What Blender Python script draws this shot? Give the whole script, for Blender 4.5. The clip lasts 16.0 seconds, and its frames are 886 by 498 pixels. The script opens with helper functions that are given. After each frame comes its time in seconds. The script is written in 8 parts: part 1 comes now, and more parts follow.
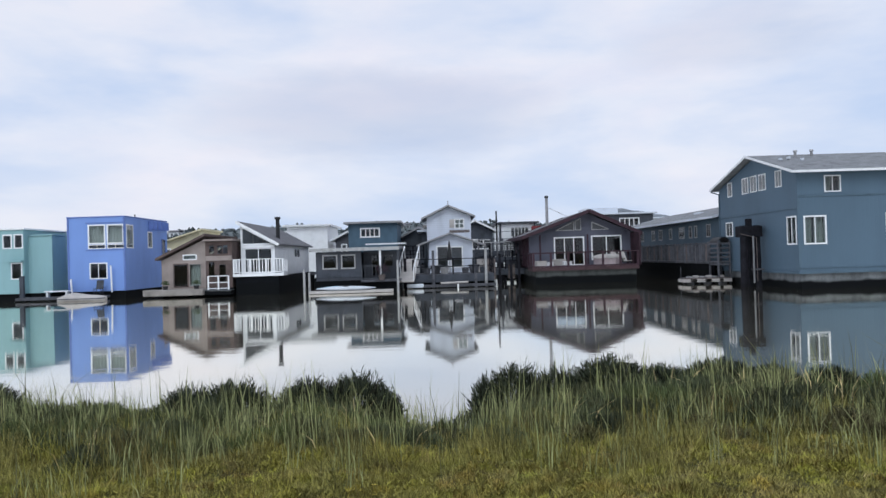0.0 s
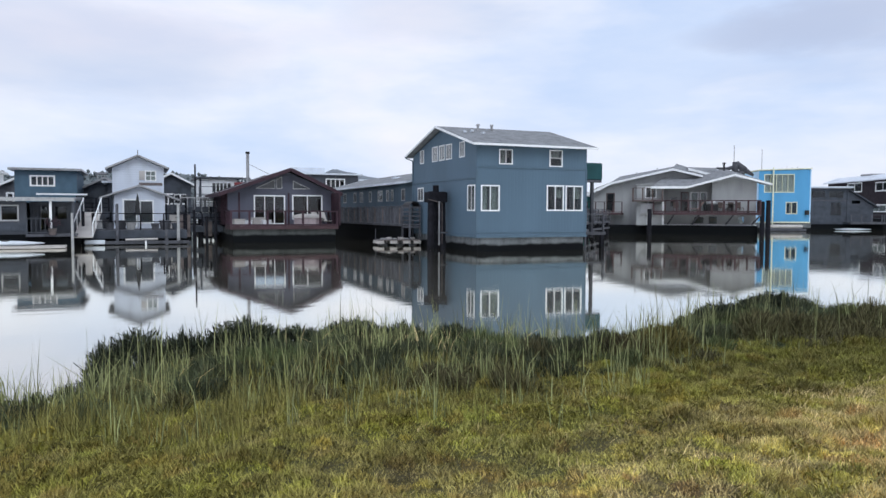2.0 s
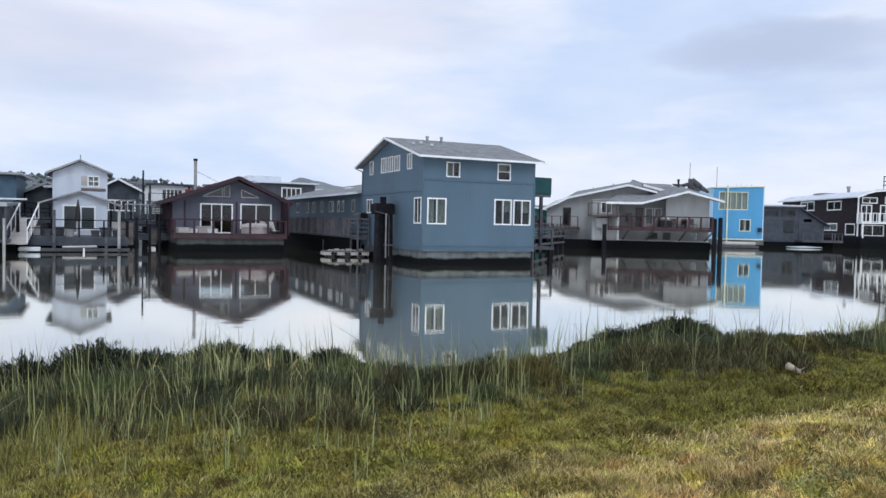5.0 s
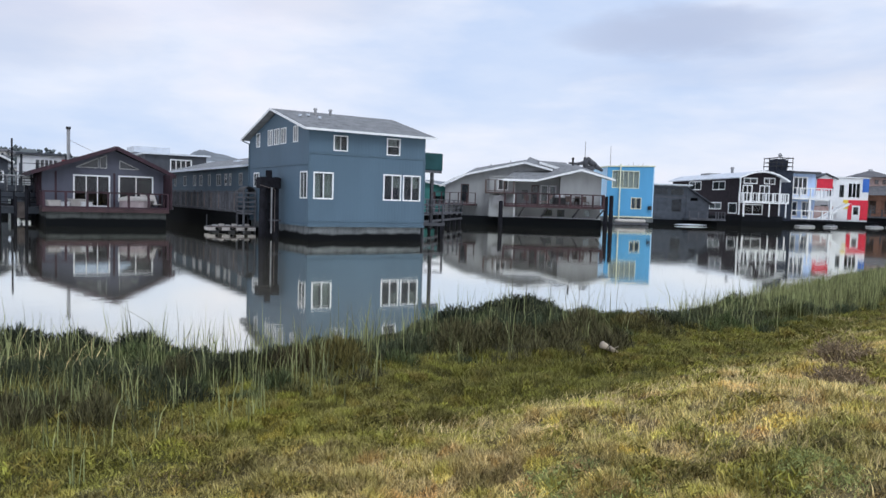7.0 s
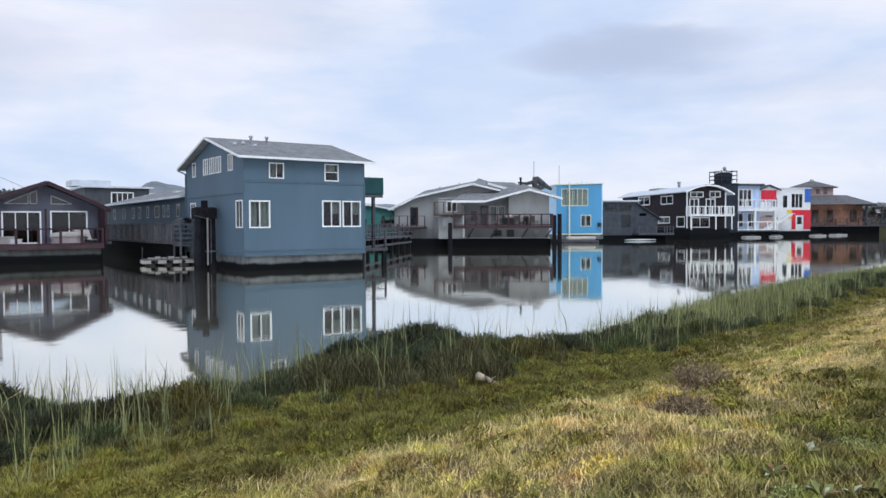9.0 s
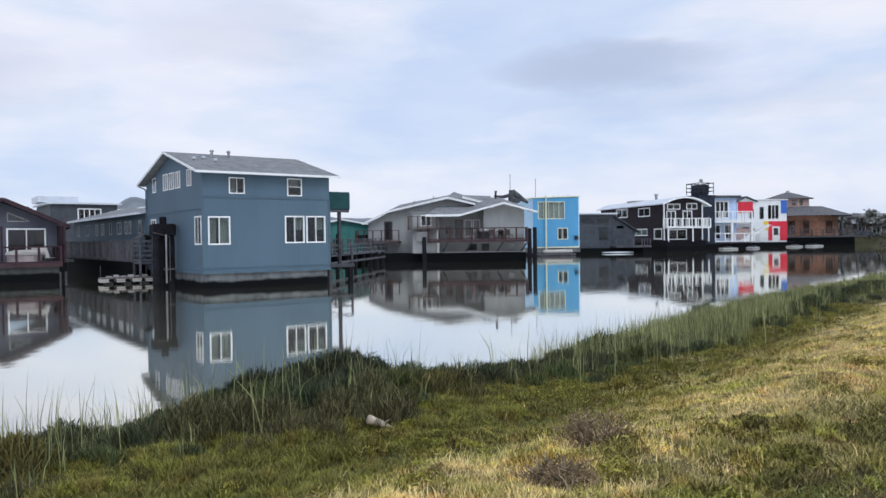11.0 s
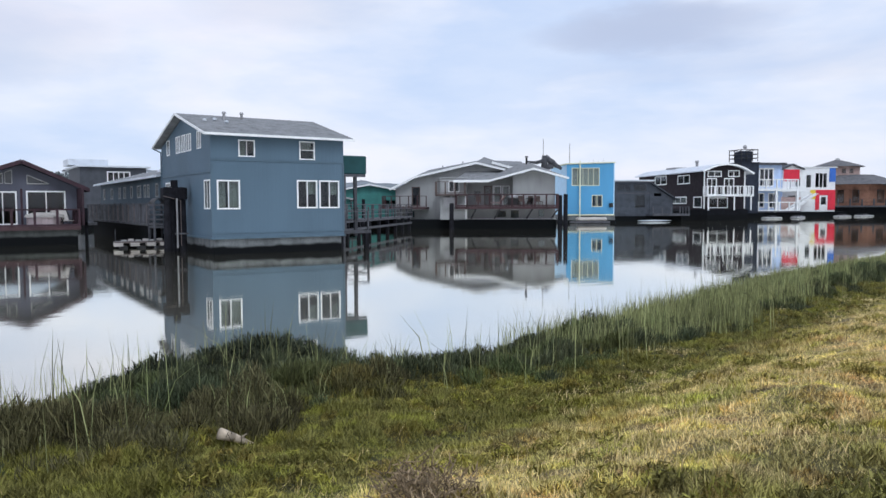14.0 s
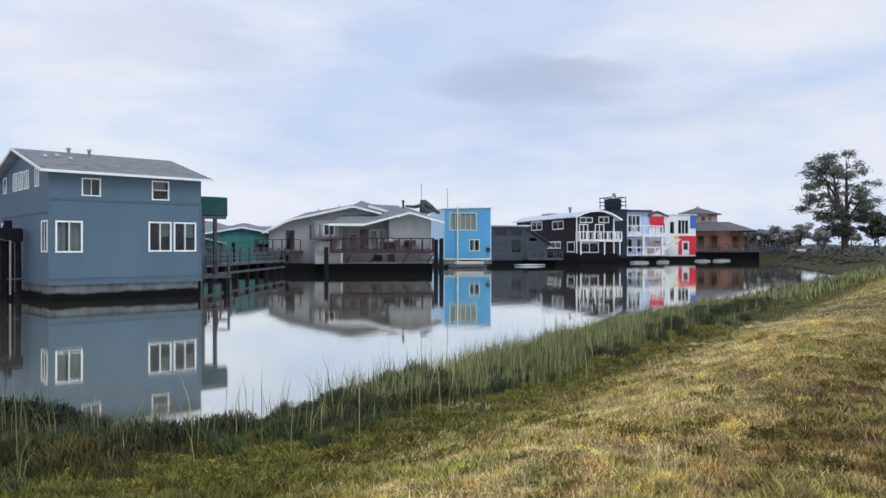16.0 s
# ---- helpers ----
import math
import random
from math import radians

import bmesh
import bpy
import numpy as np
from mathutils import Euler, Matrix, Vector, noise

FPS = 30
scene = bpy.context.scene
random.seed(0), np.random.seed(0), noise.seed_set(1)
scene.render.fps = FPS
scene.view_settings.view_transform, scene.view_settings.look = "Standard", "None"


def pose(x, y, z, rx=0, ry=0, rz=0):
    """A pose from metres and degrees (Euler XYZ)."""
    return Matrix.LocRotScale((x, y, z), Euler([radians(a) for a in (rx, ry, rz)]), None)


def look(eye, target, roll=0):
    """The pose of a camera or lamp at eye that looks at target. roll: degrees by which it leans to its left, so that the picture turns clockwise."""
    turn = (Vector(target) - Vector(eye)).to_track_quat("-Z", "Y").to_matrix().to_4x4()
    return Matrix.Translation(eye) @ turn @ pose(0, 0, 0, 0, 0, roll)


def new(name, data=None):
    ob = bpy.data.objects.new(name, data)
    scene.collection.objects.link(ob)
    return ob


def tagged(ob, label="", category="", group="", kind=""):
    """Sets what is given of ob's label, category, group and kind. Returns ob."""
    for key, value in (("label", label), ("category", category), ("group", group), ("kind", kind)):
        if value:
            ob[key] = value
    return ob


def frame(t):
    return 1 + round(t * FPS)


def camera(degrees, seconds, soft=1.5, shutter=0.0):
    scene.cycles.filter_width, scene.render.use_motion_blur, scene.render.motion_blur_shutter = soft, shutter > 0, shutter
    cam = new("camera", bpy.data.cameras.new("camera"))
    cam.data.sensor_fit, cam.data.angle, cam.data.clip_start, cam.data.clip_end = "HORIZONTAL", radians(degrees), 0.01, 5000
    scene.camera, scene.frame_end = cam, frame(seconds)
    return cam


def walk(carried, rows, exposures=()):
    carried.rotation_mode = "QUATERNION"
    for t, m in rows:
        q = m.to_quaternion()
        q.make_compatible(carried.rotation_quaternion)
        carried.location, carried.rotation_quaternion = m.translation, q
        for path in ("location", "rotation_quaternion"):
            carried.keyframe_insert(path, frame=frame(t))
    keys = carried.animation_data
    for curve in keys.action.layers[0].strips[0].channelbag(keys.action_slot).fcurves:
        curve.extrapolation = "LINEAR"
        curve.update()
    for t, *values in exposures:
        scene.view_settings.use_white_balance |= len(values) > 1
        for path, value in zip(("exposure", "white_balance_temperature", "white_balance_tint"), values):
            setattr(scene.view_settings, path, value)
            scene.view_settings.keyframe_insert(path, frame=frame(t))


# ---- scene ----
cam = camera(62.1, 16.0)
PATH = [
    (0, (1.4028, -0.3022, 1.9911), (1.4202, 1.6979, 2.0133), -1.729),
    (0.5, (1.6935, -0.3433, 1.9913), (1.8716, 1.6488, 2.0021), -1.898),
    (1, (1.9175, -0.3207, 1.9896), (2.3675, 1.6285, 1.9732), -0.772),
    (1.5, (2.1059, -0.2432, 2.0132), (2.7373, 1.6526, 1.9537), -0.39),
    (2, (2.3759, -0.2628, 1.9889), (3.138, 1.5838, 1.8902), 0.206),
    (2.5, (2.6892, -0.2592, 2.0014), (3.5701, 1.532, 1.8761), 1.17),
    (3, (2.9556, -0.1347, 1.9873), (3.8875, 1.6272, 1.8225), 2.521),
    (3.2, (3.0478, -0.0849, 1.9912), (3.9388, 1.6974, 1.8205), 1.918),
    (5.3, (3.7442, -0.2671, 2.1147), (4.5891, 1.5455, 2.0528), 1.174),
    (5.5, (3.8678, -0.2883, 2.1156), (4.7211, 1.5195, 2.0538), 1.194),
    (6, (4.1437, -0.3249, 2.1168), (5.0416, 1.4601, 2.0323), 1.616),
    (6.5, (4.3896, -0.2958, 2.1151), (5.3629, 1.4476, 2.007), 1.808),
    (7, (4.6853, -0.3007, 2.1154), (5.7486, 1.3883, 1.9881), 1.753),
    (7.5, (5.0103, -0.3586, 2.1382), (6.1841, 1.2546, 1.9983), 1.575),
    (8, (5.2065, -0.3286, 2.1421), (6.4514, 1.2292, 1.9907), 0.905),
    (8.5, (5.4377, -0.3888, 2.1493), (6.5963, 1.2376, 2.0275), -0.641),
    (9, (5.7003, -0.4588, 2.1629), (6.8541, 1.1733, 2.0987), -0.257),
    (9.5, (5.9674, -0.4097, 2.1694), (7.1663, 1.1912, 2.1577), 0.006),
    (9.7, (6.0838, -0.3914, 2.1726), (7.3018, 1.1944, 2.1692), -0.26),
    (11.8, (7.321, -0.151, 2.24), (8.424, 1.514, 2.136), -2.3),
    (12, (7.422, -0.132, 2.237), (8.468, 1.566, 2.095), -2.0),
    (12.5, (7.706, 0.022, 2.195), (8.69, 1.748, 1.963), 0.9),
    (13, (7.992, 0.11, 2.179), (8.893, 1.884, 1.976), 1.6),
    (13.5, (8.314, 0.141, 2.215), (9.314, 1.865, 2.045), 1.3),
    (14, (8.618, 0.238, 2.231), (9.719, 1.903, 2.112), -0.2),
    (14.5, (8.899, 0.161, 2.239), (9.995, 1.834, 2.187), -1.5),
    (15, (9.257, 0.173, 2.223), (10.397, 1.816, 2.209), -1.0),
    (15.5, (9.588, 0.243, 2.243), (10.851, 1.794, 2.243), -0.2),
    (16, (9.852, 0.189, 2.222), (11.197, 1.669, 2.222), 0.0),
]
walk(cam, [(t, look(eye, target, roll)) for t, eye, target, roll in PATH],
     exposures=((0.0, -0.08), (1.2, -0.04), (2.5, 0.08), (3.2, 0.08), (5.3, 0.03), (9.7, 0.0), (12.3, -0.04), (13.0, 0.07),
                (13.7, 0.05), (14.5, 0.0), (15.2, -0.07), (16.0, -0.08)))

# ---- sky and sun: a bright overcast afternoon ----
SUN_EL, SUN_AZ = 48.0, 188.0
world = bpy.data.worlds.new("overcast_sky")
scene.world = world
world.use_nodes = True
wn, wl = world.node_tree.nodes, world.node_tree.links
wn.clear()


def wnode(kind, **inputs):
    n = wn.new(kind)
    for k, v in inputs.items():
        n.inputs[k.replace("_", " ")].default_value = v
    return n


w_out = wn.new("ShaderNodeOutputWorld")
w_bg = wn.new("ShaderNodeBackground")
w_bg.inputs["Strength"].default_value = 1.0
w_sky = wn.new("ShaderNodeTexSky")
w_sky.sky_type = "NISHITA"
w_sky.sun_disc = False
w_sky.sun_elevation, w_sky.sun_rotation = radians(SUN_EL), radians(SUN_AZ)
w_scale = wn.new("ShaderNodeVectorMath")
w_scale.operation = "SCALE"
w_scale.inputs["Scale"].default_value = 0.12
wl.new(w_sky.outputs[0], w_scale.inputs[0])
w_tc = wn.new("ShaderNodeTexCoord")
w_map = wn.new("ShaderNodeMapping")
w_map.inputs["Scale"].default_value = (1.2, 1.2, 4.0)
wl.new(w_tc.outputs["Generated"], w_map.inputs[0])
w_n1 = wnode("ShaderNodeTexNoise", Scale=1.9, Detail=5.0, Roughness=0.5, Distortion=0.25)
w_n2 = wnode("ShaderNodeTexNoise", Scale=4.6, Detail=6.0, Roughness=0.55)
for n in (w_n1, w_n2):
    wl.new(w_map.outputs[0], n.inputs["Vector"])
w_r1 = wn.new("ShaderNodeValToRGB")
w_r1.color_ramp.elements[0].position, w_r1.color_ramp.elements[0].color = 0.38, (0.64, 0.755, 0.97, 1)
w_r1.color_ramp.elements[1].position, w_r1.color_ramp.elements[1].color = 0.66, (0.91, 0.905, 1.0, 1)
e = w_r1.color_ramp.elements.new(0.52)
e.color = (0.825, 0.875, 1.0, 1)
wl.new(w_n1.outputs["Fac"], w_r1.inputs[0])
w_r2 = wn.new("ShaderNodeValToRGB")
w_r2.color_ramp.elements[0].position, w_r2.color_ramp.elements[0].color = 0.35, (0.92, 0.95, 1.0, 1)
w_r2.color_ramp.elements[1].position, w_r2.color_ramp.elements[1].color = 0.62, (1.05, 1.03, 1.02, 1)
wl.new(w_n2.outputs["Fac"], w_r2.inputs[0])
w_mul = wn.new("ShaderNodeMixRGB")
w_mul.blend_type = "MULTIPLY"
w_mul.inputs[0].default_value = 1.0
wl.new(w_r1.outputs[0], w_mul.inputs[1])
wl.new(w_r2.outputs[0], w_mul.inputs[2])


def cloud_streak(az, el, wide, high, depth, before):
    """A darker flat cloud at a heading (degrees right of north) and height over the horizon."""
    d = Vector((math.sin(radians(az)) * math.cos(radians(el)), math.cos(radians(az)) * math.cos(radians(el)), math.sin(radians(el))))
    side = Vector((math.cos(radians(az)), -math.sin(radians(az)), 0))
    up = side.cross(d)
    total = None
    warp = wnode("ShaderNodeMixRGB")
    warp.inputs[0].default_value = 0.07
    wl.new(w_tc.outputs["Generated"], warp.inputs[1])
    wl.new(w_n2.outputs["Color"], warp.inputs[2])
    for axis, size in ((side, wide), (up, high)):
        dot = wn.new("ShaderNodeVectorMath")
        dot.operation = "DOT_PRODUCT"
        dot.inputs[1].default_value = axis
        wl.new(warp.outputs[0], dot.inputs[0])
        sub = wn.new("ShaderNodeMath")
        sub.operation = "SUBTRACT"
        sub.inputs[1].default_value = 0.07 * 0.5 * (axis.x + axis.y + axis.z)
        wl.new(dot.outputs["Value"], sub.inputs[0])
        div = wn.new("ShaderNodeMath")
        div.operation = "DIVIDE"
        div.inputs[1].default_value = size
        wl.new(sub.outputs[0], div.inputs[0])
        sq = wn.new("ShaderNodeMath")
        sq.operation = "MULTIPLY"
        wl.new(div.outputs[0], sq.inputs[0])
        wl.new(div.outputs[0], sq.inputs[1])
        if total is None:
            total = sq
        else:
            add = wn.new("ShaderNodeMath")
            wl.new(total.outputs[0], add.inputs[0])
            wl.new(sq.outputs[0], add.inputs[1])
            total = add
    ramp = wn.new("ShaderNodeMapRange")
    ramp.interpolation_type = "SMOOTHSTEP"
    for k, v in (("From Min", 0.0), ("From Max", 1.0), ("To Min", depth), ("To Max", 0.0)):
        ramp.inputs[k].default_value = v
    wl.new(total.outputs[0], ramp.inputs["Value"])
    mix = wn.new("ShaderNodeMixRGB")
    mix.inputs[2].default_value = (0.50, 0.57, 0.76, 1)
    wl.new(ramp.outputs[0], mix.inputs[0])
    wl.new(before.outputs[0], mix.inputs[1])
    return mix


w_c = cloud_streak(49.0, 12.6, 0.17, 0.034, 0.82, w_mul)
w_c = cloud_streak(57.0, 10.0, 0.30, 0.035, 0.22, w_c)
w_c = cloud_streak(-4.0, 11.0, 0.28, 0.07, 0.45, w_c)
w_c = cloud_streak(22.0, 15.0, 0.15, 0.05, 0.3, w_c)
w_mix = wn.new("ShaderNodeMixRGB")
w_mix.inputs[0].default_value = 0.93
wl.new(w_scale.outputs[0], w_mix.inputs[1])
wl.new(w_c.outputs[0], w_mix.inputs[2])
wl.new(w_mix.outputs[0], w_bg.inputs["Color"])
wl.new(w_bg.outputs[0], w_out.inputs[0])

sun = new("sun", bpy.data.lights.new("sun", "SUN"))
sun.data.energy, sun.data.angle, sun.data.color = 1.08, radians(28), (0.85, 0.945, 1.0)
sun.matrix_world = look((0, 0, 0), (-math.sin(radians(SUN_AZ)) * math.cos(radians(SUN_EL)),
                                    -math.cos(radians(SUN_AZ)) * math.cos(radians(SUN_EL)), -math.sin(radians(SUN_EL))))


# ---- materials ----
def mat(name, color, rough=0.7, metal=0.0, vary=0.18, scale=1.6, fine=24.0, bump=0.15, groove=0.0, groove_dir="xy",
        streak=0.0, dirt=None, spec=0.4, island=0.0, obj=0.0):
    m = bpy.data.materials.new(name)
    m.use_nodes = True
    n, l = m.node_tree.nodes, m.node_tree.links
    b = n["Principled BSDF"]
    b.inputs["Roughness"].default_value, b.inputs["Metallic"].default_value = rough, metal
    b.inputs["Specular IOR Level"].default_value = spec
    tc = n.new("ShaderNodeTexCoord")
    big, small = n.new("ShaderNodeTexNoise"), n.new("ShaderNodeTexNoise")
    big.inputs["Scale"].default_value, big.inputs["Detail"].default_value = scale, 5
    small.inputs["Scale"].default_value, small.inputs["Detail"].default_value = fine, 3
    mp = n.new("ShaderNodeMapping")
    mp.inputs["Scale"].default_value = (1, 1, 0.25 if streak else 1)
    l.new(tc.outputs["Object"], mp.inputs[0])
    l.new(mp.outputs[0], big.inputs["Vector"])
    l.new(tc.outputs["Object"], small.inputs["Vector"])
    dark = [c * (1 - vary) for c in color]
    lite = [min(1, c * (1 + vary)) for c in color]
    if dirt:
        dark = dirt
    r = n.new("ShaderNodeValToRGB")
    r.color_ramp.elements[0].position, r.color_ramp.elements[0].color = 0.32, (*dark, 1)
    r.color_ramp.elements[1].position, r.color_ramp.elements[1].color = 0.68, (*lite, 1)
    mid = r.color_ramp.elements.new(0.46)
    mid.color = (*color, 1)
    l.new(big.outputs["Fac"], r.inputs[0])
    mul = n.new("ShaderNodeMixRGB")
    mul.blend_type = "MULTIPLY"
    mul.inputs[0].default_value = 1.0
    r2 = n.new("ShaderNodeMapRange")
    for k, v in (("From Min", 0.3), ("From Max", 0.7), ("To Min", 1 - vary * 0.8), ("To Max", 1 + vary * 0.5)):
        r2.inputs[k].default_value = v
    l.new(small.outputs["Fac"], r2.inputs["Value"])
    l.new(r.outputs[0], mul.inputs[1])
    l.new(r2.outputs[0], mul.inputs[2])
    last = mul
    for amount, node, out in ((island, "ShaderNodeNewGeometry", "Random Per Island"), (obj, "ShaderNodeObjectInfo", "Random")):
        if amount:
            g = n.new(node)
            r3 = n.new("ShaderNodeMapRange")
            r3.inputs["To Min"].default_value, r3.inputs["To Max"].default_value = 1 - amount, 1 + amount
            l.new(g.outputs[out], r3.inputs["Value"])
            m2 = n.new("ShaderNodeMixRGB")
            m2.blend_type = "MULTIPLY"
            m2.inputs[0].default_value = 1.0
            l.new(last.outputs[0], m2.inputs[1])
            l.new(r3.outputs[0], m2.inputs[2])
            last = m2
    l.new(last.outputs[0], b.inputs["Base Color"])
    bp = n.new("ShaderNodeBump")
    bp.inputs["Strength"].default_value, bp.inputs["Distance"].default_value = bump, 0.02
    l.new(small.outputs["Fac"], bp.inputs["Height"])
    if groove:
        sep = n.new("ShaderNodeSeparateXYZ")
        l.new(tc.outputs["Object"], sep.inputs[0])
        src = sep.outputs["Z"]
        if groove_dir == "xy":
            add = n.new("ShaderNodeMath")
            l.new(sep.outputs["X"], add.inputs[0])
            l.new(sep.outputs["Y"], add.inputs[1])
            src = add.outputs[0]
        fr = n.new("ShaderNodeMath")
        fr.operation = "PINGPONG"
        fr.inputs[1].default_value = groove / 2
        l.new(src, fr.inputs[0])
        st = n.new("ShaderNodeMapRange")
        for k, v in (("From Min", 0.0), ("From Max", groove * (0.10 if groove_dir == "xy" else 0.5)), ("To Min", 0.0), ("To Max", 1.0)):
            st.inputs[k].default_value = v
        l.new(fr.outputs[0], st.inputs["Value"])
        b2 = n.new("ShaderNodeBump")
        b2.inputs["Strength"].default_value, b2.inputs["Distance"].default_value = 0.25, 0.02
        l.new(st.outputs[0], b2.inputs["Height"])
        l.new(bp.outputs[0], b2.inputs["Normal"])
        bp = b2
    l.new(bp.outputs[0], b.inputs["Normal"])
    return m


def hull_mat(name, top, level):
    """Concrete float with a ragged dark line at its tide mark: algae, and waterline shade put into the colour."""
    m = mat(name, top, 0.9, vary=0.3, scale=2.5, streak=1, spec=0.08)
    n, l = m.node_tree.nodes, m.node_tree.links
    b = n["Principled BSDF"]
    src = b.inputs["Base Color"].links[0].from_socket
    tc, sep, nz = n.new("ShaderNodeTexCoord"), n.new("ShaderNodeSeparateXYZ"), n.new("ShaderNodeTexNoise")
    nz.inputs["Scale"].default_value = 1.2
    l.new(tc.outputs["Object"], sep.inputs[0])
    l.new(tc.outputs["Object"], nz.inputs["Vector"])
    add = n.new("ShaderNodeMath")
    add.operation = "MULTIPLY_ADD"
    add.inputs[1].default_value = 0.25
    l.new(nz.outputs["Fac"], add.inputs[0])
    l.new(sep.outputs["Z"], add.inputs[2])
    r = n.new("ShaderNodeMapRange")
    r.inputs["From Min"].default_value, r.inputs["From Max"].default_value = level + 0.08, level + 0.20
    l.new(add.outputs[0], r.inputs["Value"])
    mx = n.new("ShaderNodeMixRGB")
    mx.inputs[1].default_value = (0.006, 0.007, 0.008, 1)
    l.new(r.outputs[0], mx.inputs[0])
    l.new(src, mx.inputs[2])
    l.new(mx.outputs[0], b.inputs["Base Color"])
    return m


def glass_mat():
    m = bpy.data.materials.new("window_glass")
    m.use_nodes = True
    b = m.node_tree.nodes["Principled BSDF"]
    b.inputs["Base Color"].default_value = (0.46, 0.50, 0.52, 1)
    b.inputs["Roughness"].default_value = 0.02
    b.inputs["Transmission Weight"].default_value = 1.0
    b.inputs["IOR"].default_value = 1.45
    return m


def water_mat():
    m = bpy.data.materials.new("still_water")
    m.use_nodes = True
    n, l = m.node_tree.nodes, m.node_tree.links
    n.remove(n["Principled BSDF"])
    murk, gloss, both = n.new("ShaderNodeBsdfDiffuse"), n.new("ShaderNodeBsdfGlossy"), n.new("ShaderNodeMixShader")
    murk.inputs["Color"].default_value = (0.30, 0.28, 0.22, 1)
    gloss.inputs["Color"].default_value = (1.0, 0.985, 0.915, 1)
    gloss.inputs["Roughness"].default_value = 0.04
    face, share = n.new("ShaderNodeLayerWeight"), n.new("ShaderNodeMapRange")
    for key, val in (("From Min", 0.80), ("From Max", 0.945), ("To Min", 0.80), ("To Max", 0.985)):
        share.inputs[key].default_value = val
    l.new(face.outputs["Facing"], share.inputs["Value"])
    l.new(share.outputs[0], both.inputs[0])
    l.new(murk.outputs[0], both.inputs[1])
    l.new(gloss.outputs[0], both.inputs[2])
    l.new(both.outputs[0], n["Material Output"].inputs[0])
    tc, mp = n.new("ShaderNodeTexCoord"), n.new("ShaderNodeMapping")
    mp.inputs["Scale"].default_value = (0.5, 1.6, 1)
    mp.inputs["Rotation"].default_value = (0, 0, radians(12))
    nz, n2 = n.new("ShaderNodeTexNoise"), n.new("ShaderNodeTexNoise")
    nz.inputs["Scale"].default_value, nz.inputs["Detail"].default_value = 1.3, 4
    n2.inputs["Scale"].default_value, n2.inputs["Detail"].default_value = 0.12, 2
    l.new(tc.outputs["Object"], mp.inputs[0])
    l.new(mp.outputs[0], nz.inputs["Vector"])
    l.new(tc.outputs["Object"], n2.inputs["Vector"])
    mu = n.new("ShaderNodeMath")
    mu.operation = "MULTIPLY"
    l.new(nz.outputs["Fac"], mu.inputs[0])
    l.new(n2.outputs["Fac"], mu.inputs[1])
    bp = n.new("ShaderNodeBump")
    bp.inputs["Strength"].default_value, bp.inputs["Distance"].default_value = 0.11, 0.03
    l.new(mu.outputs[0], bp.inputs["Height"])
    l.new(bp.outputs[0], gloss.inputs["Normal"])
    return m


GLASS, WATER = glass_mat(), water_mat()
BLUE = mat("slate_blue_siding", (0.082, 0.134, 0.184), 0.62, vary=0.10, scale=0.5, streak=1, groove=0.2)
# Blue siding darkened: shade on the long house's wall is put into the colour.
WING = mat("shaded_blue_siding", (0.052, 0.086, 0.115), 0.7, vary=0.15, scale=0.7, streak=1, groove=0.2)
CONC = mat("pale_concrete", (0.26, 0.24, 0.22), 0.9, vary=0.25)
BLUE_TRIM = mat("slate_blue_trim", (0.078, 0.127, 0.17), 0.6, vary=0.12)
WHITE = mat("white_paint", (0.83, 0.84, 0.85), 0.5, vary=0.06, scale=2)
WHITE_SIDING = mat("white_clapboard", (0.58, 0.62, 0.70), 0.6, vary=0.08, streak=1, groove=0.16, groove_dir="z")
SHINGLE = mat("grey_shingle", (0.205, 0.212, 0.222), 0.9, vary=0.25, scale=2.2, fine=9, bump=0.5)
SHINGLE_DK = mat("dark_shingle", (0.13, 0.13, 0.14), 0.9, vary=0.3, scale=2.0, fine=9, bump=0.5)
GALV = mat("pale_metal_roof", (0.62, 0.66, 0.72), 0.45, vary=0.12, scale=1.0)
METAL = mat("grey_metal", (0.35, 0.35, 0.36), 0.45, 0.7, vary=0.2)
MAROON = mat("maroon_stain", (0.040, 0.017, 0.026), 0.65, vary=0.3, scale=2.5)
MAUVE = mat("mauve_grey_siding", (0.092, 0.096, 0.128), 0.7, vary=0.12, streak=1, groove=0.15)
REDWOOD = mat("dark_red_deck", (0.052, 0.026, 0.030), 0.7, vary=0.3)
WOOD = mat("weathered_grey_wood", (0.078, 0.080, 0.092), 0.85, vary=0.35, scale=3, obj=0.25)
WOOD_TAN = mat("tan_cedar_board", (0.125, 0.103, 0.098), 0.8, vary=0.3, scale=3, obj=0.25)
DARKWOOD = mat("tarred_piling_wood", (0.013, 0.013, 0.017), 0.85, vary=0.4, scale=3, spec=0.12)
HULL = hull_mat("concrete_float", (0.15, 0.16, 0.165), 0.34)
HULL_MID = hull_mat("weathered_float", (0.075, 0.08, 0.078), 0.50)
# Dark float taken near black: shade beneath decks is put into its colour.
HULL_DK = hull_mat("dark_shaded_float", (0.008, 0.009, 0.0115), 0.75)
LILAC = mat("lilac_blue_paint", (0.185, 0.31, 0.66), 0.6, vary=0.08, scale=0.7, streak=1)
LILAC_TRIM = mat("deep_lilac_trim", (0.12, 0.19, 0.46), 0.6, vary=0.1)
TEAL = mat("pale_teal_paint", (0.26, 0.44, 0.46), 0.6, vary=0.08, scale=0.7, streak=1)
PETROL = mat("petrol_blue_siding", (0.070, 0.125, 0.175), 0.65, vary=0.15)
SKYBLUE = mat("sky_blue_paint", (0.08, 0.31, 0.55), 0.55, vary=0.08, scale=0.6, streak=1)
SKYPALE = mat("pale_blue_paint", (0.45, 0.68, 0.88), 0.6, vary=0.08)
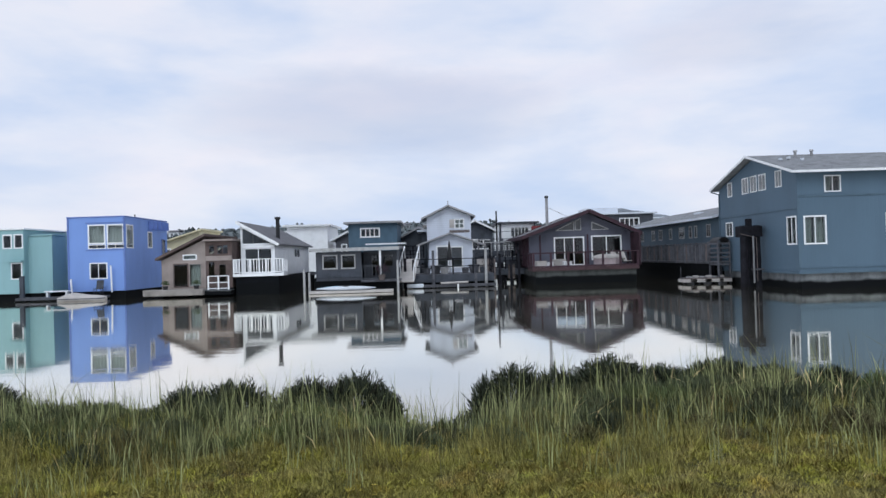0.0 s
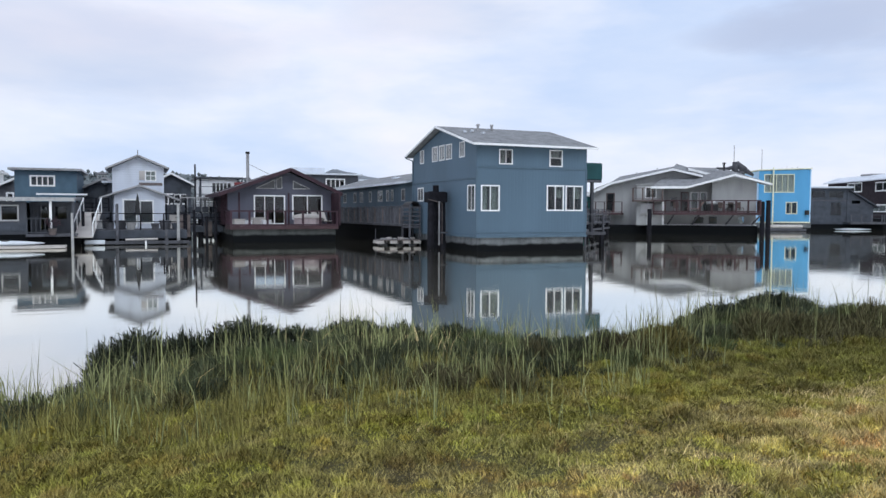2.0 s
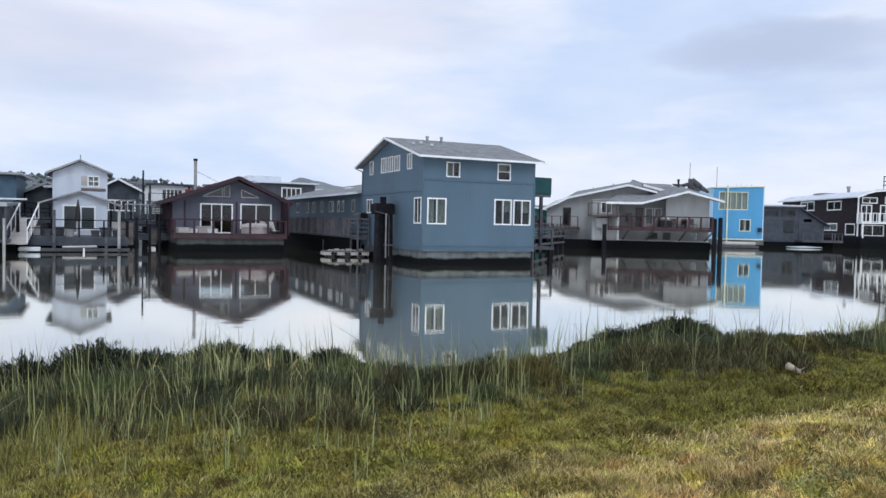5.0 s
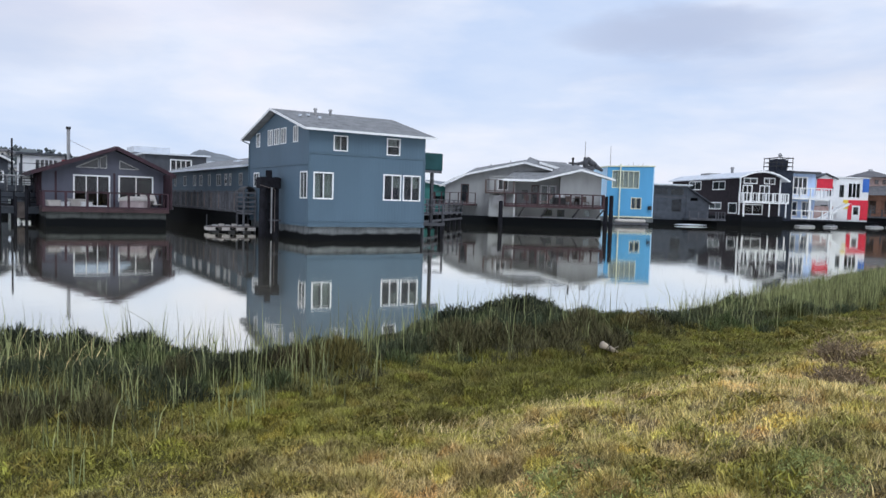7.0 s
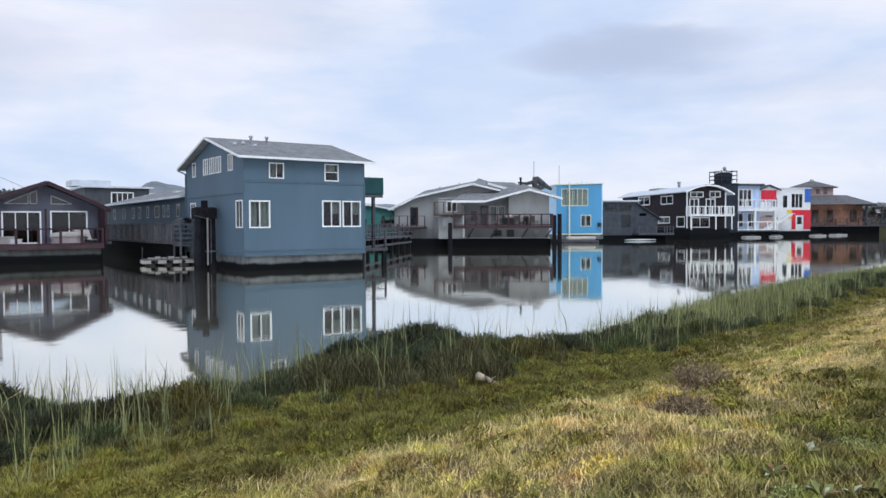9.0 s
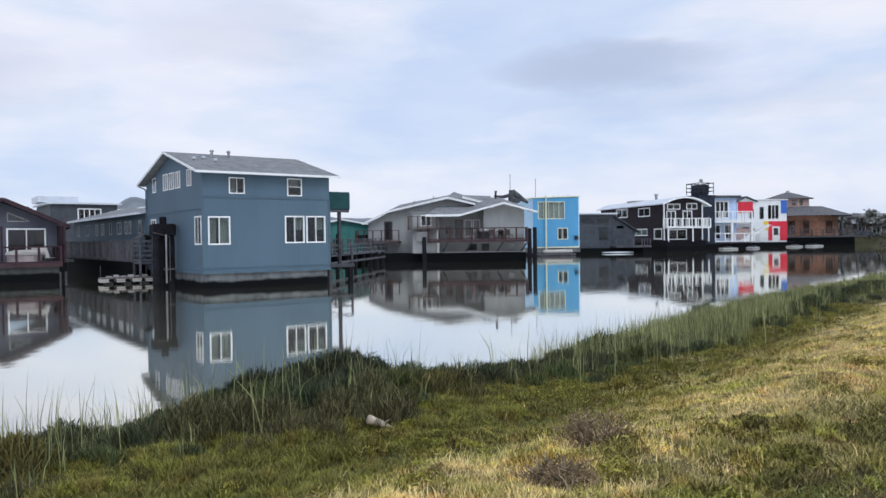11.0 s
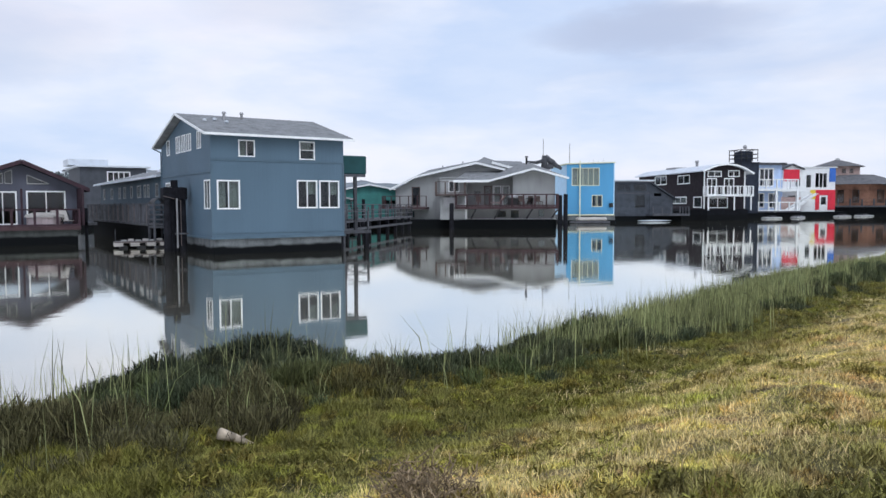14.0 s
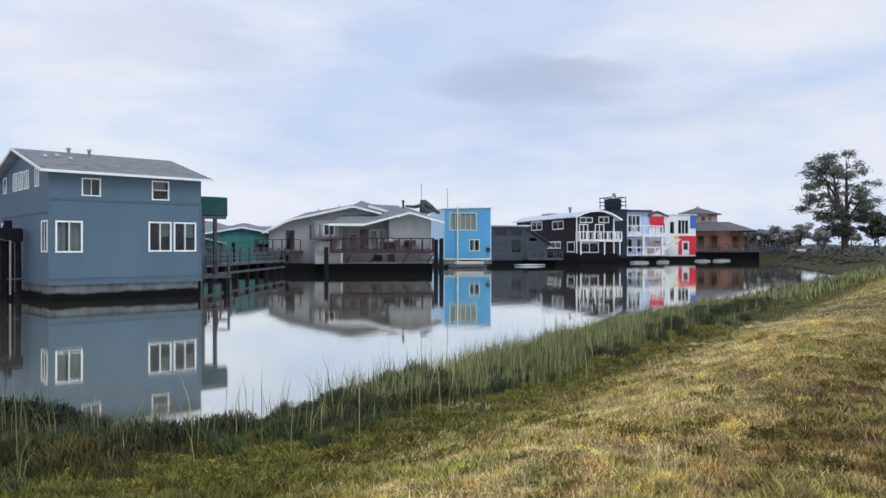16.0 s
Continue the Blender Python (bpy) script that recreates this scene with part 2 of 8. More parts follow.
CREAM = mat("cream_paint", (0.74, 0.74, 0.55), 0.6, vary=0.08)
TAN = mat("tan_stucco", (0.29, 0.245, 0.225), 0.85, vary=0.2, scale=1.2)
BROWN = mat("brown_shingle_wall", (0.11, 0.08, 0.073), 0.85, vary=0.3, scale=2, groove=0.18, groove_dir="z")
CHAR = mat("charcoal_siding", (0.060, 0.066, 0.080), 0.7, vary=0.2, groove=0.2)
TAUPE = mat("warm_grey_siding", (0.355, 0.362, 0.365), 0.7, vary=0.10, streak=1, groove=0.3)
BLACK = mat("black_shingle_wall", (0.028, 0.023, 0.028), 0.85, spec=0.15, vary=0.3, scale=2, groove=0.18, groove_dir="z")
NAVY = mat("navy_boards", (0.026, 0.032, 0.048), 0.8, vary=0.25, groove=0.2, spec=0.2)
DARKGLASS = mat("dim_gable_glass", (0.035, 0.042, 0.05), 0.06, vary=0.1, bump=0.0, spec=0.6)
SLATE = mat("dark_grey_boards", (0.058, 0.066, 0.082), 0.8, vary=0.25, groove=0.2)
SEAGREEN = mat("sea_green_paint", (0.045, 0.20, 0.185), 0.6, vary=0.15)
AWNING = mat("green_canvas", (0.012, 0.062, 0.068), 0.8, vary=0.15)
PALEBLUE = mat("powder_blue_paint", (0.50, 0.64, 0.90), 0.6, vary=0.08)
RED = mat("bright_red_paint", (0.70, 0.03, 0.06), 0.5, vary=0.1)
YELLOW = mat("bright_yellow_paint", (0.80, 0.58, 0.06), 0.5, vary=0.1)
CEDAR = mat("red_cedar_wall", (0.34, 0.17, 0.115), 0.75, vary=0.25, groove=0.25, groove_dir="xy")
PINKISH = mat("faded_pink_wall", (0.50, 0.36, 0.33), 0.8, vary=0.15)
BUTTER = mat("butter_yellow_paint", (0.66, 0.60, 0.40), 0.7, vary=0.1)
CANVAS = mat("pale_tarp", (0.46, 0.43, 0.41), 0.85, vary=0.15)
PINKTARP = mat("pinkish_cover", (0.55, 0.46, 0.47), 0.8, vary=0.12)
CURTAIN = mat("pale_curtain", (0.62, 0.66, 0.60), 0.9, vary=0.12, scale=6)
BLIND = mat("olive_curtain", (0.30, 0.34, 0.30), 0.9, vary=0.15, scale=6)
PLASTIC = mat("grey_plastic", (0.36, 0.36, 0.36), 0.6, vary=0.2, scale=4)
NEARBLACK = mat("black_rubber", (0.02, 0.02, 0.022), 0.6, vary=0.3)


# ---- building helpers ----
class Frame:
    """A wall's own axes: s along it, n out of it, z up."""

    def __init__(self, ox, oy, side="front", oz=0.0):
        self.o = Vector((ox, oy, oz))
        self.d, self.n = {"front": (Vector((1, 0, 0)), Vector((0, -1, 0))), "left": (Vector((0, 1, 0)), Vector((-1, 0, 0))),
                          "right": (Vector((0, 1, 0)), Vector((1, 0, 0))), "back": (Vector((1, 0, 0)), Vector((0, 1, 0)))}[side]

    def p(self, s, n, z):
        return self.o + self.d * s + self.n * n + Vector((0, 0, z))


BASE = Frame(0, 0, "back")


def hexa(bm, pts):
    v = [bm.verts.new(p) for p in pts]
    for f in ((0, 1, 2, 3), (7, 6, 5, 4), (0, 4, 5, 1), (1, 5, 6, 2), (2, 6, 7, 3), (3, 7, 4, 0)):
        bm.faces.new([v[i] for i in f])


def bx(bm, F, s0, s1, n0, n1, z0, z1):
    hexa(bm, [F.p(s0, n0, z0), F.p(s1, n0, z0), F.p(s1, n1, z0), F.p(s0, n1, z0), F.p(s0, n0, z1), F.p(s1, n0, z1), F.p(s1, n1, z1), F.p(s0, n1, z1)])


def beam(bm, p, q, w, h=None):
    """A squared timber or rail from p to q, w wide and h high."""
    p, q = Vector(p), Vector(q)
    h = h or w
    d = (q - p).normalized()
    side = d.cross(Vector((0, 0, 1)))
    side = Vector((1, 0, 0)) if side.length < 0.05 else side.normalized()
    up = side.cross(d).normalized()
    a, b = side * w / 2, up * h / 2
    hexa(bm, [p - a - b, p + a - b, p + a + b, p - a + b, q - a - b, q + a - b, q + a + b, q - a + b])


def slab(bm, a, b, c, d, th):
    t = Vector((0, 0, th))
    pts = [Vector(v) for v in (a, b, c, d)]
    hexa(bm, pts + [v + t for v in pts])


def rod(bm, p, q, r0, r1=None, n=10):
    p, q = Vector(p), Vector(q)
    r1 = r0 if r1 is None else r1
    d = (q - p).normalized()
    u = d.orthogonal().normalized()
    w = d.cross(u)
    rings = []
    for c, r in ((p, r0), (q, r1)):
        rings.append([bm.verts.new(c + (u * math.cos(2 * math.pi * k / n) + w * math.sin(2 * math.pi * k / n)) * r) for k in range(n)])
    for k in range(n):
        bm.faces.new([rings[0][k], rings[0][(k + 1) % n], rings[1][(k + 1) % n], rings[1][k]])
    bm.faces.new(rings[0][::-1])
    bm.faces.new(rings[1])


def mesh_of(bm, name, material, bevel=0.0, smooth=False):
    bmesh.ops.recalc_face_normals(bm, faces=bm.faces[:])
    if bevel:
        bmesh.ops.bevel(bm, geom=bm.edges[:], offset=bevel, segments=1, affect="EDGES", clamp_overlap=True)
    me = bpy.data.meshes.new(name)
    bm.to_mesh(me)
    bm.free()
    me.materials.append(material)
    if smooth:
        me.polygons.foreach_set("use_smooth", [True] * len(me.polygons))
    return me


def part(name, bm, material, parent, label="", bevel=0.0, smooth=False):
    ob = new(name, mesh_of(bm, name, material, bevel, smooth))
    ob.parent = parent
    if label:
        ob["label"] = label
    return ob


def thing(name, label, category, x, y, rz=0.0, z=0.0, group="", kind=""):
    ob = new(name)
    ob.empty_display_size = 0.2
    ob.matrix_world = pose(x, y, z, 0, 0, rz)
    return tagged(ob, label, category, group, kind)


def single(name, bm, material, label, category, m=None, group="", bevel=0.0, smooth=False, kind=""):
    ob = new(name, mesh_of(bm, name, material, bevel, smooth))
    if m is not None:
        ob.matrix_world = m
    return tagged(ob, label, category, group, kind)


def box_part(name, F, s0, s1, n0, n1, z0, z1, material, parent, label="", bevel=0.008):
    bm = bmesh.new()
    bx(bm, F, s0, s1, n0, n1, z0, z1)
    return part(name, bm, material, parent, label, bevel)


def wall(parent, F, s0, s1, z0, top, holes, material, th=0.14, name="wall", label=""):
    """A wall with real openings; top is a height or points (s, z) of the roof line; holes are (s0, s1, z0, z1)."""
    if not isinstance(top, (list, tuple)):
        top = [(s0, top), (s1, top)]

    def tz(s):
        for (a, za), (b, zb) in zip(top, top[1:]):
            if a - 1e-6 <= s <= b + 1e-6:
                return za + (zb - za) * (s - a) / max(b - a, 1e-6)
        return top[-1][1]
    cuts = sorted({round(c, 4) for c in [s0, s1, *[t[0] for t in top], *[h[0] for h in holes], *[h[1] for h in holes]] if s0 <= c <= s1})
    levels = sorted({round(c, 4) for c in [z0, *[h[2] for h in holes], *[h[3] for h in holes]]})
    bm, verts, faces = bmesh.new(), {}, {}

    def vert(s, n, z):
        key = (round(s, 3), round(n, 3), round(z, 3))
        if key not in verts:
            verts[key] = bm.verts.new(F.p(s, n, z))
        return verts[key]
    for a, b in zip(cuts, cuts[1:]):
        mine = [z for z in levels if z < min(tz(a), tz(b)) - 0.02]
        for k, lo in enumerate(mine):
            ha, hb = (mine[k + 1],) * 2 if k + 1 < len(mine) else (tz(a), tz(b))
            if any(h[0] < (a + b) / 2 < h[1] and h[2] < (lo + min(ha, hb)) / 2 < h[3] for h in holes):
                continue
            v = [vert(*q) for q in ((a, 0, lo), (b, 0, lo), (b, -th, lo), (a, -th, lo), (a, 0, ha), (b, 0, hb), (b, -th, hb), (a, -th, ha))]
            for f in ((0, 1, 2, 3), (7, 6, 5, 4), (0, 4, 5, 1), (1, 5, 6, 2), (2, 6, 7, 3), (3, 7, 4, 0)):
                quad = [v[i] for i in f]
                faces.setdefault(frozenset(quad), []).append(quad)
    for quads_here in faces.values():
        if len(quads_here) == 1:
            bm.faces.new(quads_here[0])
    return part(name, bm, material, parent, label)


def window(parent, F, hole, material=None, cols=2, rows=1, bar=0.05, curtain=None, name="window", proud=0.03, label="", rail=None):
    """Frame in an opening, with every pane a piece of its own."""
    s0, s1, z0, z1 = hole
    material = material or WHITE
    bm = bmesh.new()
    for a, b, c, d in ((s0 - 0.02, s1 + 0.02, z0 - 0.02, z0 + bar), (s0 - 0.02, s1 + 0.02, z1 - bar, z1 + 0.02),
                       (s0 - 0.02, s0 + bar, z0 + bar, z1 - bar), (s1 - bar, s1 + 0.02, z0 + bar, z1 - bar)):
        bx(bm, F, a, b, -0.10, proud, c, d)
    xs = [s0 + bar + (s1 - s0 - 2 * bar) * k / cols for k in range(cols + 1)]
    zs = [z0 + bar + (z1 - z0 - 2 * bar) * k / rows for k in range(rows + 1)]
    if rail is not None:
        zs = [z0 + bar, z0 + (z1 - z0) * rail, z1 - bar]
    hb = bar * 0.42
    for x in xs[1:-1]:
        bx(bm, F, x - hb, x + hb, -0.08, proud - 0.006, zs[0], zs[-1])
    for z in zs[1:-1]:
        bx(bm, F, xs[0], xs[-1], -0.078, proud - 0.008, z - hb, z + hb)
    w = part(name, bm, material, parent, label)
    for i in range(len(xs) - 1):
        for j in range(len(zs) - 1):
            bm = bmesh.new()
            bx(bm, F, xs[i], xs[i + 1], proud - 0.032, proud - 0.020, zs[j], zs[j + 1])
            pane = part("pane", bm, GLASS, w)
            pane.visible_shadow = False
    if curtain:
        for k, (a, b, c, d, m) in enumerate(curtain):
            bm = bmesh.new()
            n = max(6, int((s1 - s0) * (b - a) / 0.06))
            low, top = z0 + (z1 - z0) * c, z0 + (z1 - z0) * d
            vs = []
            for i in range(n + 1):
                s = s0 + (s1 - s0) * (a + (b - a) * i / n)
                off = -0.17 - 0.02 * math.sin(i * 1.9)
                vs.append((bm.verts.new(F.p(s, off, low)), bm.verts.new(F.p(s, off, top)), bm.verts.new(F.p(s, off - 0.008, low)), bm.verts.new(F.p(s, off - 0.008, top))))
            for p, q in zip(vs, vs[1:]):
                bm.faces.new([p[0], q[0], q[1], p[1]])
                bm.faces.new([p[2], p[3], q[3], q[2]])
            part("curtain", bm, m, w, "hanging curtain cloth")
    return w


def glazed_wall(parent, F, s0, s1, z0, top, wins, material, th=0.14, name="wall", label=""):
    """wins: (hole, keywords for window())."""
    wall(parent, F, s0, s1, z0, top, [w[0] for w in wins], material, th, name, label)
    for hole, kw in wins:
        window(parent, F, hole, **kw)


def railing(parent, pts, z, height, material, gap=1.2, post=0.09, rails=(1.0, 0.12), baluster=0.0, bal_size=0.035, rail_size=(0.09, 0.05)):
    """Posts, rails and balusters along a line of plan points (x, y), each a piece of its own."""
    seen = set()
    for (x0, y0), (x1, y1) in zip(pts, pts[1:]):
        length = math.hypot(x1 - x0, y1 - y0)
        n = max(1, round(length / gap))
        for k in range(n + 1):
            x, y = x0 + (x1 - x0) * k / n, y0 + (y1 - y0) * k / n
            if (round(x, 2), round(y, 2)) in seen:
                continue
            seen.add((round(x, 2), round(y, 2)))
            bm = bmesh.new()
            beam(bm, (x, y, z - 0.15), (x, y, z + height), post)
            part("post", bm, material, parent, bevel=0.006)
        for r in rails:
            bm = bmesh.new()
            beam(bm, (x0, y0, z + height * r), (x1, y1, z + height * r), *rail_size)
            part("rail", bm, material, parent)
        if baluster:
            m = int(length / baluster)
            for k in range(1, m):
                x, y = x0 + (x1 - x0) * k / m, y0 + (y1 - y0) * k / m
                bm = bmesh.new()
                beam(bm, (x, y, z + height * rails[-1]), (x, y, z + height * rails[0]), bal_size)
                part("baluster", bm, material, parent)


def gable_roof_x(parent, x0, x1, y0, yr, y1, ze0, zr, ze1, th, material, trim, fascia=0.16):
    """A roof whose ridge runs along x at y = yr; eaves at y0 and y1."""
    bm = bmesh.new()
    slab(bm, (x0, y0, ze0), (x1, y0, ze0), (x1, yr, zr), (x0, yr, zr), th)
    slab(bm, (x0, yr, zr), (x1, yr, zr), (x1, y1, ze1), (x0, y1, ze1), th)
    part("roof", bm, material, parent)
    for x in (x0, x1):
        o = 0.02 if x == x1 else -0.02
        for (ya, za), (yb, zb) in (((y0, ze0), (yr, zr)), ((y1, ze1), (yr, zr))):
            bm = bmesh.new()
            beam(bm, (x + o, ya, za + 0.02), (x + o, yb, zb + 0.02), 0.04, fascia)
            part("bargeboard", bm, trim, parent)
    for y, z in ((y0 - 0.02, ze0), (y1 + 0.02, ze1)):
        bm = bmesh.new()
        beam(bm, (x0, y, z + 0.02), (x1, y, z + 0.02), 0.04, fascia)
        part("fascia", bm, trim, parent)


def gable_roof_y(parent, y0, y1, x0, xr, x1, ze0, zr, ze1, th, material, trim, fascia=0.16):
    """A roof whose ridge runs along y at x = xr; its gable looks to the front."""
    bm = bmesh.new()
    slab(bm, (x0, y0, ze0), (xr, y0, zr), (xr, y1, zr), (x0, y1, ze0), th)
    slab(bm, (xr, y0, zr), (x1, y0, ze1), (x1, y1, ze1), (xr, y1, zr), th)
    part("roof", bm, material, parent)
    for y in (y0 - 0.02, y1 + 0.02):
        for (xa, za), (xb, zb) in (((x0, ze0), (xr, zr)), ((x1, ze1), (xr, zr))):
            bm = bmesh.new()
            beam(bm, (xa, y, za + 0.02), (xb, y, zb + 0.02), 0.04, fascia)
            part("bargeboard", bm, trim, parent)
    for x, z in ((x0 - 0.02, ze0), (x1 + 0.02, ze1)):
        bm = bmesh.new()
        beam(bm, (x, y0, z + 0.02), (x, y1, z + 0.02), 0.04, fascia)
        part("fascia", bm, trim, parent)


def flat_roof(parent, x0, x1, y0, y1, z, th, material, name="roof", z_back=None):
    zb = z if z_back is None else z_back
    bm = bmesh.new()
    slab(bm, (x0, y0, z), (x1, y0, z), (x1, y1, zb), (x0, y1, zb), th)
    return part(name, bm, material, parent, bevel=0.01)


def pipe(parent, x, y, z0, z1, r=0.06, material=None, name="roof_pipe", cap=True):
    bm = bmesh.new()
    rod(bm, (x, y, z0), (x, y, z1), r)
    if cap:
        rod(bm, (x, y, z1), (x, y, z1 + r * 1.2), r * 1.7, r * 1.2)
    return part(name, bm, material or METAL, parent)


def post(parent, x, y, z0, z1, w, material, name="post"):
    bm = bmesh.new()
    beam(bm, (x, y, z0), (x, y, z1), w)
    return part(name, bm, material, parent, bevel=0.006)


# ---- ground and water ----
EDGE_X = [-400, -60, -20, -8, -4, -1.5, 0.5, 1.0, 1.6, 2.2, 4, 6, 7.2, 8.2, 9, 10.5, 12.2, 13.4, 15, 18, 22, 27, 33, 45, 67, 100, 128, 145, 158, 175, 200, 300, 900]
EDGE_Y = [20, 14, 12.5, 11.0, 10.2, 9.7, 9.2, 8.4, 8.4, 9.4, 9.9, 9.9, 8.8, 8.5, 9.0, 9.6, 9.3, 8.3, 8.6, 9.4, 10.8, 12.4, 13.4, 16, 20, 33, 50, 58, 62, 90, 180, 260, 400]
MOUNDS = [(-0.6, 8.7, 1.5, 0.7, 0.10), (4.1, 9.0, 2.2, 0.8, 0.12), (11.0, 8.3, 1.5, 0.8, 0.12), (-6.0, 9.7, 2.6, 0.8, 0.10), (15.5, 8.0, 1.6, 0.6, 0.10)]


def vnoise(x, y, size, seed=0):
    """Smooth random values in 0..1 with lumps about as wide as size."""
    grid = np.random.default_rng(900 + seed).random((128, 128))
    u, v = np.asarray(x, float) / size + 37.3, np.asarray(y, float) / size + 11.7
    i, j = np.floor(u).astype(int), np.floor(v).astype(int)
    a, b = u - i, v - j
    a, b = a * a * (3 - 2 * a), b * b * (3 - 2 * b)
    g = lambda p, q: grid[p % 128, q % 128]
    return (g(i, j) * (1 - a) + g(i + 1, j) * a) * (1 - b) + (g(i, j + 1) * (1 - a) + g(i + 1, j + 1) * a) * b


def ground_z(x, y):
    """Height of the bank: a low grassy shelf that slips into the water at the marsh's edge."""
    x, y = np.asarray(x, float), np.asarray(y, float)
    wob = 0.18 * np.sin(x * 1.7 + 0.6) + 0.12 * np.sin(x * 3.9 + 2.0) + 0.07 * np.sin(x * 8.3)
    d = np.interp(x, EDGE_X, EDGE_Y) + wob * (np.abs(x) < 60) - y
    base = 0.30 + 0.028 * np.clip(x, -4, 10) + 0.006 * np.clip(x - 40, 0, 150)
    # the bank lifts to a low berm on the landward side
    u = np.clip((4.7 + 0.22 * np.clip(x - 12, 0, 60) - y) / 2.6, 0, 1)
    v = np.clip((x - 6.0) / 3.0, 0, 1)
    base = base + 0.44 * u * u * (3 - 2 * u) * v * v * (3 - 2 * v)
    t = np.clip((d + 1.0) / 4.5, 0, 1)
    z = -0.35 + (base + 0.35) * (t * t * (3 - 2 * t)) ** 0.6
    z = z + 0.03 * np.sin(x * 1.3 + y * 0.7) * np.sin(y * 1.9 - x * 0.4) * t + 0.015 * np.sin(x * 4.1) * np.sin(y * 3.7 + 1) * t
    z = z + (0.07 * (vnoise(x, y, 0.42, 20) - 0.5) + 0.05 * (vnoise(x, y, 0.19, 21) - 0.5)) * np.clip(d - 0.2, 0, 1) * (np.abs(x - 15) < 25)
    for cx, cy, rx, ry, h in MOUNDS:
        q = ((x - cx) / rx) ** 2 + ((y - cy) / ry) ** 2
        z = z + h * np.exp(-q * q * 0.8)
    z = np.where(d < -30, -0.35, z)
    return z, d


SHELF_X = [-60, -9, -0.5, 3, 5, 7.3, 8.4, 9.0, 9.6, 10.3, 10.6, 11, 13, 15, 16.6, 22, 34, 150]
SHELF_Y = [10.5, 7.2, 6.2, 6.0, 5.6, 5.6, 5.95, 5.6, 5.35, 5.3, 5.55, 5.85, 5.75, 5.9, 6.4, 7.4, 10.0, 45]


def marsh(x, y):
    """How far a place lies inside the marsh plants' band, in metres from its landward rim."""
    return y - np.interp(x, SHELF_X, SHELF_Y) + 0.10 * np.sin(x * 2.9) + 0.08 * np.sin(x * 6.7 + 1) + 0.05 * np.sin(x * 13.0)


def axis_cuts(spans):
    out = []
    for a, b, step in spans:
        out += list(np.arange(a, b, step))
    return out + [spans[-1][1]]


gx = axis_cuts([(-1500, -60, 180), (-60, -10, 5), (-10, -3, 0.3), (-3, 18, 0.09), (18, 32, 0.25), (32, 80, 2.0), (80, 240, 5.0), (240, 1700, 180)])
gy = axis_cuts([(-900, -40, 120), (-40, 0, 5), (0, 8, 0.09), (8, 15, 0.3), (15, 30, 1.5), (30, 120, 5.0), (120, 400, 40)])
GX, GY = np.meshgrid(gx, gy)
GZ, _ = ground_z(GX, GY)
co = np.stack([GX.ravel(), GY.ravel(), GZ.ravel()], 1)
nx, ny = len(gx), len(gy)
quads = [(j * nx + i, j * nx + i + 1, (j + 1) * nx + i + 1, (j + 1) * nx + i) for j in range(ny - 1) for i in range(nx - 1)]
me = bpy.data.meshes.new("ground")
me.from_pydata(co.tolist(), [], quads)
me.polygons.foreach_set("use_smooth", [True] * len(quads))
ground = tagged(new("ground", me), "low grassy marsh bank of damp turf and soil", "ground", kind="structure")


